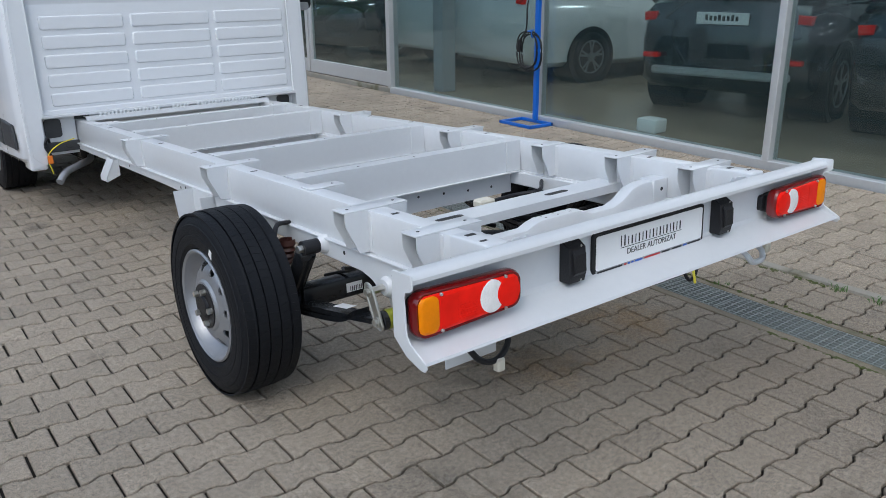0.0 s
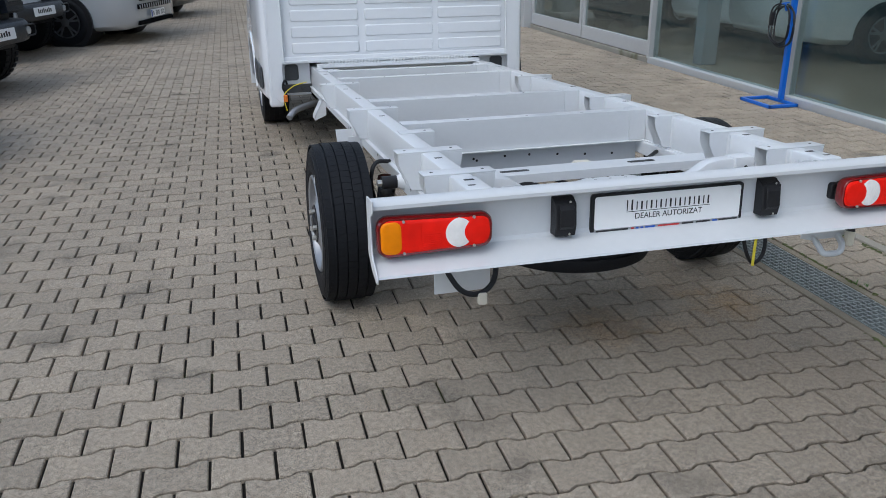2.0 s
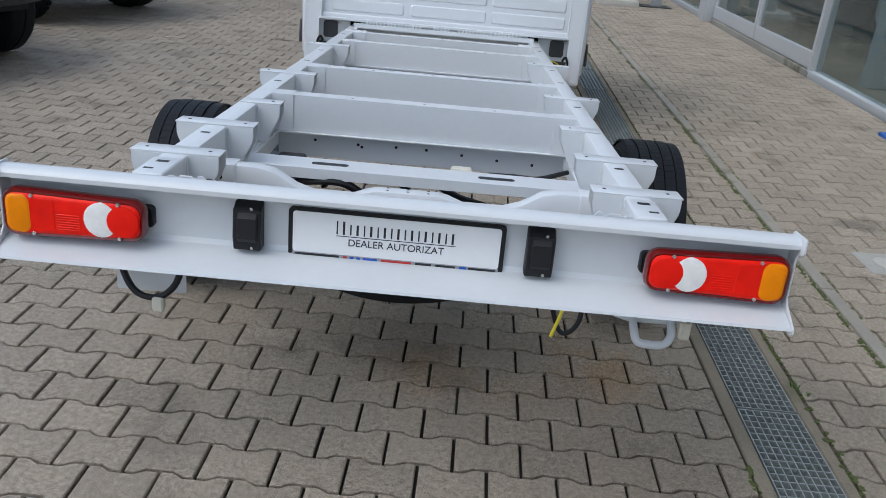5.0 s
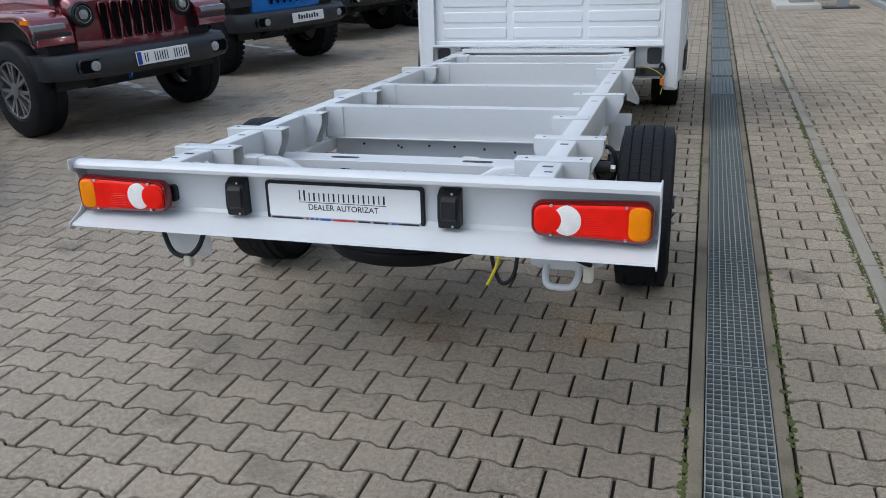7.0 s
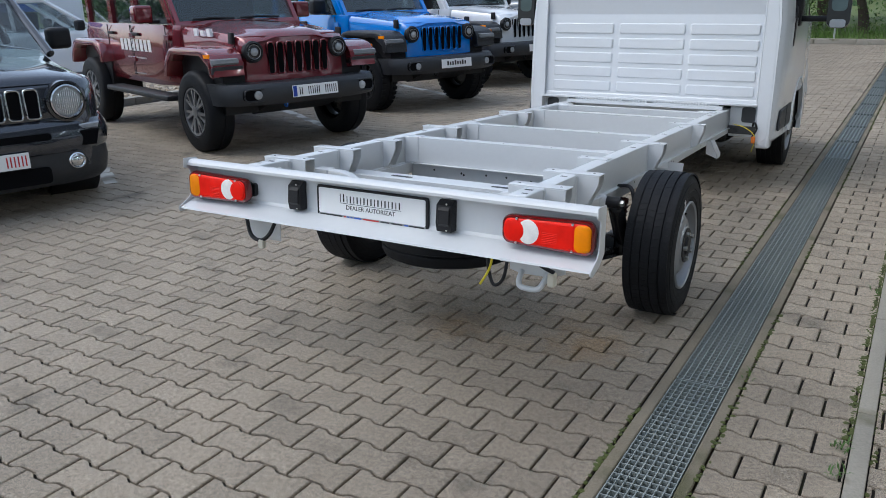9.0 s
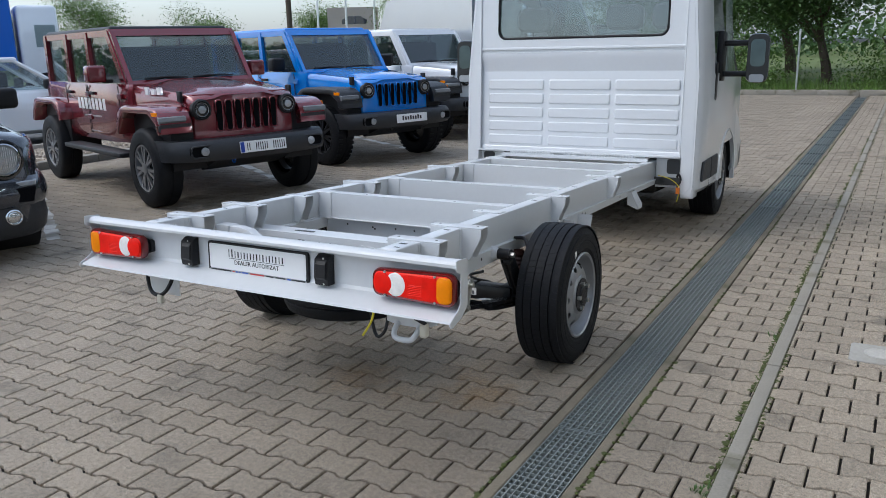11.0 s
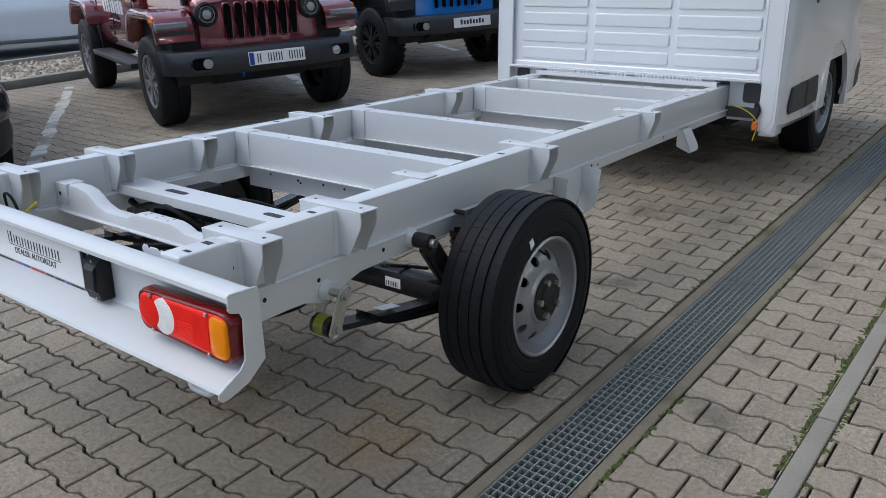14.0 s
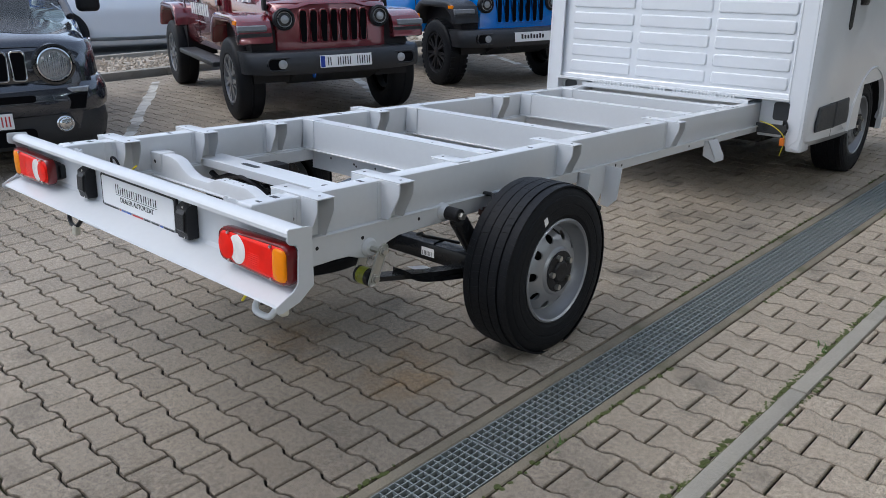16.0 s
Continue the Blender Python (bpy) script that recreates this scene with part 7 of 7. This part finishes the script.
for x, y, w, hh, sd in ((0.0, 26.0, 1.6, 1.6, 21), (4.6, 26.5, 1.8, 1.9, 22), (8.5, 26.8, 1.8, 2.0, 23), (-4.5, 27, 1.8, 1.8, 24), (-9, 28, 2.0, 2.0, 25)):
    r = random.Random(sd)
    bush = thing("bush", pose(x, y, 0), "low green shrub behind the lot kerb", "shrub", "shrubs behind the kerb")
    bm = B()
    for i in range(5200):
        p = Vector((r.gauss(0, w * 0.5), r.gauss(0, w * 0.4), abs(r.gauss(0, hh * 0.42))))
        s_ = r.uniform(0.025, 0.06)
        e = Euler((r.uniform(-1, 1), r.uniform(-1, 1), r.uniform(0, 6.28))).to_matrix()
        bm.faces.new([bm.verts.new(p + e @ Vector(q)) for q in ((-s_, 0, 0), (0, -s_ * 0.55, 0.01), (s_, 0, 0), (0, s_ * 0.55, 0.01))])
    part("leaves", bm, LEAF, bush)
    bm = B()
    for i in range(7):
        a = r.uniform(0, 6.28)
        tube(bm, bend([(0, 0, -0.02), (0.3 * math.cos(a), 0.3 * math.sin(a), hh * 0.4), (0.7 * math.cos(a), 0.6 * math.sin(a), hh * 0.75)], 3), 0.02, 5)
    part("stems", bm, BARK, bush)
for i in range(8):
    fp = thing("fence_post", SITE @ pose(-9 + i * 2.6, LOT_END + 0.7, 0), "thin white metal fence post", "post", "fence posts")
    part("pole", rod(B(), (0, 0, 0), (0.0, 0, 1.7), 0.025, 8), ALU, fp)
# flagpoles, billboard, lamp mast, lorry
for k in range(3):
    fpole = thing("flagpole", pose(-19.8 + k * 1.1, 31.0 + k * 0.75, 0), "tall white metal flagpole", "flagpole", "flagpoles")
    part("pole", rod(B(), (0, 0, 0), (0, 0, 9), 0.05, 10), PLATE, fpole)
bb = thing("billboard", pose(-21.3, 36.1, 0, 0, 0, 32), "pale billboard with a dark car shape on two posts", "billboard")
part("panel", box(B(), -1.35, 1.35, -0.05, 0.05, 2.5, 3.66), mat("billboard_print", (0.42, 0.36, 0.32), 0.5, vary=0.2, stain=0.8), bb)
part("printed_shape", prism(B(), [(-0.6, 2.8), (0.7, 2.8), (0.75, 3.0), (0.4, 3.2), (-0.3, 3.2), (-0.6, 3.0)], "y", -0.06, -0.052), GRAPHITE, bb)
for x in (-0.95, 0.95):
    part("post", box(B(), x - 0.06, x + 0.06, -0.05, 0.05, 0, 2.5), ALU, bb)
mast = thing("wooden_mast", pose(-17.5, 26, 0), "dark wooden utility pole", "pole")
part("pole", rod(B(), (0, 0, 0), (0, 0, 9), 0.11, 10), BARK, mast)
lorry = thing("lorry", pose(-25.0, 18.9, 0, 0, 0, 62), "white lorry with a blue box trailer and yellow markings", "lorry")
part("cab", box(B(), 0.05, 1.45, -1.2, 1.2, 0.6, 3.4, 0.15, 3), WHITECAR, lorry, "white lorry cab")
part("windscreen", box(B(), 1.43, 1.47, -1.05, 1.05, 1.9, 2.8, 0.02, 1), CARGLASS, lorry)
for s in (-1, 1):
    part("side_window", box(B(), 0.6, 1.3, min(s * 1.195, s * 1.21), max(s * 1.195, s * 1.21), 1.9, 2.7), CARGLASS, lorry)
part("trailer", box(B(), -11, -0.1, -1.25, 1.25, 1.1, 4.0, 0.04, 1), BLUEPAINT, lorry, "blue box trailer")
for i in range(6):
    part("word_bar", box(B(), -3.2 + i * 0.4, -2.95 + i * 0.4, -1.262, -1.252, 2.9, 3.3), YELLOW, lorry)
for i in range(3):
    part("small_bar", box(B(), -3.4, -0.8, -1.262, -1.252, 2.5 - 0.3 * i, 2.6 - 0.3 * i), PLATE, lorry)
for x in (0.8, -1.0, -8.0, -9.3):
    for s in (-1, 1):
        part("wheel", spin(B(), [(0.25, s * 0.95), (0.48, s * 0.95), (0.5, s * 1.05), (0.48, s * 1.22), (0.25, s * 1.2)], 24, "y", (x, 0, 0.5), True), RUBBER, lorry)

# ---- paving stones, piece by piece ----
PAVER = mat("concrete_paver", (0.334, 0.278, 0.213), 0.88, vary=0.24, grain=260, stain=0.8, bump=0.5, bump_scale=330, spread=0.20, tint=(0.195, 0.165, 0.128), tint_at=0.58)


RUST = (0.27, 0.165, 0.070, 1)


def stain_and_darken_paver():
    """A broad darker brown patch, rust stains and white specks on the pavers, in the world's own place."""
    n, l = PAVER.node_tree.nodes, PAVER.node_tree.links
    p = n["Principled BSDF"]
    src = p.inputs["Base Color"].links[0].from_socket
    for node in n:
        if node.type == "TEX_NOISE":
            l.new(GEO_POS(n), node.inputs["Vector"])
    geo = n.new("ShaderNodeNewGeometry")
    # first entry: broad darker brown patch, fading outwards; the other four are rust
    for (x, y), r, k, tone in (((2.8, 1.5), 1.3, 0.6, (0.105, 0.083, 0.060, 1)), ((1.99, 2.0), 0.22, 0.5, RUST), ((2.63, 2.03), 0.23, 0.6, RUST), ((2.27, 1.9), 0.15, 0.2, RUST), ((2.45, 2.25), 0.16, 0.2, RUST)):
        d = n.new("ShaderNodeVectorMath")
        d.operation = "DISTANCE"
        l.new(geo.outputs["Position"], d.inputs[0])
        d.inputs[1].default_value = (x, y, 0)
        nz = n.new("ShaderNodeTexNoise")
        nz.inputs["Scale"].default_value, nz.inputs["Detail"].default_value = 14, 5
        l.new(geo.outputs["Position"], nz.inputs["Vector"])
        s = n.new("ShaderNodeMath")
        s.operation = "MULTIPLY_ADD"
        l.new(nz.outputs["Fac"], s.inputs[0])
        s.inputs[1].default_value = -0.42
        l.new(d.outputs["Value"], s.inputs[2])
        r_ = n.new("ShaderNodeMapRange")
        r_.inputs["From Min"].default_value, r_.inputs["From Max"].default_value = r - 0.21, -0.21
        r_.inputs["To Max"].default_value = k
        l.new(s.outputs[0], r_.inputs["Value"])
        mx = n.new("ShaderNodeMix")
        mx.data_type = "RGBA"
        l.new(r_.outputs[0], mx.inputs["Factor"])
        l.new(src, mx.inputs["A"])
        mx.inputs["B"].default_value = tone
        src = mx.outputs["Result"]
    # coarse grain and pitting of the worn face
    for scale, lo, hi, dark, light in ((330, 0.36, 0.64, 0.50, 1.52), (60, 0.35, 0.65, 0.80, 1.18)):
        g = n.new("ShaderNodeTexNoise")
        g.inputs["Scale"].default_value, g.inputs["Detail"].default_value = scale, 3
        l.new(geo.outputs["Position"], g.inputs["Vector"])
        k = n.new("ShaderNodeMapRange")
        k.inputs["From Min"].default_value, k.inputs["From Max"].default_value = lo, hi
        k.inputs["To Min"].default_value, k.inputs["To Max"].default_value = dark, light
        l.new(g.outputs["Fac"], k.inputs["Value"])
        sc = n.new("ShaderNodeVectorMath")
        sc.operation = "SCALE"
        l.new(src, sc.inputs[0])
        l.new(k.outputs[0], sc.inputs["Scale"])
        src = sc.outputs[0]
    sp = n.new("ShaderNodeTexNoise")
    sp.inputs["Scale"].default_value, sp.inputs["Detail"].default_value = 420, 1
    l.new(geo.outputs["Position"], sp.inputs["Vector"])
    th = n.new("ShaderNodeMapRange")
    th.inputs["From Min"].default_value, th.inputs["From Max"].default_value, th.inputs["To Max"].default_value = 0.64, 0.70, 0.7
    l.new(sp.outputs["Fac"], th.inputs["Value"])
    mx = n.new("ShaderNodeMix")
    mx.data_type = "RGBA"
    l.new(th.outputs[0], mx.inputs["Factor"])
    l.new(src, mx.inputs["A"])
    mx.inputs["B"].default_value = (0.5, 0.47, 0.43, 1)
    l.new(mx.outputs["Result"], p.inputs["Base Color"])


def GEO_POS(n):
    return n.new("ShaderNodeNewGeometry").outputs["Position"]


stain_and_darken_paver()
PL, PW, GAP, WAVE = 0.197, 0.1383, 0.0095, 0.0085
X_OFF, Y_OFF = 1.963, 1.8625 - 56 * 0.1383


def paver_outline(g):
    """Bone-shaped paver: broad at both ends, waisted in the middle, about its centre."""
    h, w, a = PL / 2 - g, PW / 2 - g, WAVE
    top = [(-h, w + a), (-h + 0.030, w + a), (-h + 0.058, w - a), (h - 0.058, w - a), (h - 0.030, w + a), (h, w + a)]
    return top + [(x, -y) for x, y in reversed(top)]


def paver_mesh_data(chamfer):
    o, i = paver_outline(GAP / 2), paver_outline(GAP / 2 + 0.0035)
    n = len(o)
    if chamfer:
        v = [(x, y, -0.020) for x, y in o] + [(x, y, -0.0035) for x, y in o] + [(x, y, 0.0) for x, y in i]
        f = [tuple(range(2 * n, 3 * n))[::-1]] + [(k * n + j, k * n + (j + 1) % n, (k + 1) * n + (j + 1) % n, (k + 1) * n + j)[::-1] for k in (0, 1) for j in range(n)]
    else:
        v = [(x, y, -0.020) for x, y in o] + [(x, y, 0.0) for x, y in o]
        f = [tuple(range(n, 2 * n))[::-1]] + [(j, (j + 1) % n, n + (j + 1) % n, n + j)[::-1] for j in range(n)]
    return v, f


one = bpy.data.meshes.new("paver")
v, f = paver_mesh_data(True)
one.from_pydata(v, [], f)
one.materials.append(PAVER)
joined = {True: [], False: []}
rng = random.Random(4)
row = 0
y = Y_OFF
zones = ((-6.3, DRAIN0 - 0.06), (DRAIN1 + 0.055, KERB0 - 0.004), (KERB1 + 0.004, WALL_X - 0.06))
single = 0
while y < LOT_END - 0.1:
    for z0, z1 in zones:
        x = X_OFF - 8 * PL + (PL / 2 if row % 2 else 0)
        x = z0 - ((z0 - x) % PL) if z0 > x else x
        x -= PL * int((x - z0) / PL + 1) if x > z0 else 0
        while x < z1 + PL:
            a, b = x - PL / 2, x + PL / 2
            if b > z0 + 0.006 and a < z1 - 0.006:
                cut = (max(a, z0), min(b, z1)) if a < z0 or b > z1 else None
                tilt = (rng.uniform(-0.35, 0.35), rng.uniform(-0.35, 0.35), rng.uniform(-0.0016, 0.0012), rng.uniform(-0.0008, 0.0008), rng.uniform(-0.0008, 0.0008))
                if not cut and 1.05 < x < 2.95 and 0.55 < y < 3.3 and single < 300:
                    ob = bpy.data.objects.new("paver", one)
                    scene.collection.objects.link(ob)
                    ob.parent = bed
                    ob.matrix_basis = pose(x + tilt[3], y + tilt[4], tilt[2], tilt[0], tilt[1])
                    single += 1
                else:
                    joined[y < 7 and -3.5 < x].append((x, y, cut, tilt))
            x += PL
    y += PW
    row += 1
for chamfer, spots in joined.items():
    v, f = paver_mesh_data(chamfer)
    v = np.array(v)
    nv = len(v)
    V, F = [], []
    for k, (x, y, cut, t) in enumerate(spots):
        q = v.copy()
        if cut:
            q[:, 0] = np.clip(q[:, 0], cut[0] - x + 0.001, cut[1] - x - 0.001)
        q[:, 2] += t[2] + np.radians(t[0]) * q[:, 1] - np.radians(t[1]) * q[:, 0]
        q[:, 0] += x + t[3]
        q[:, 1] += y + t[4]
        V.append(q)
        F += [tuple(i + k * nv for i in g) for g in f]
    me = bpy.data.meshes.new("paver_field")
    me.from_pydata(np.concatenate(V).tolist(), [], F)
    me.materials.append(PAVER)
    ob = new("paver_field", me)
    ob.parent = bed
    ob["kind"] = "stuff"
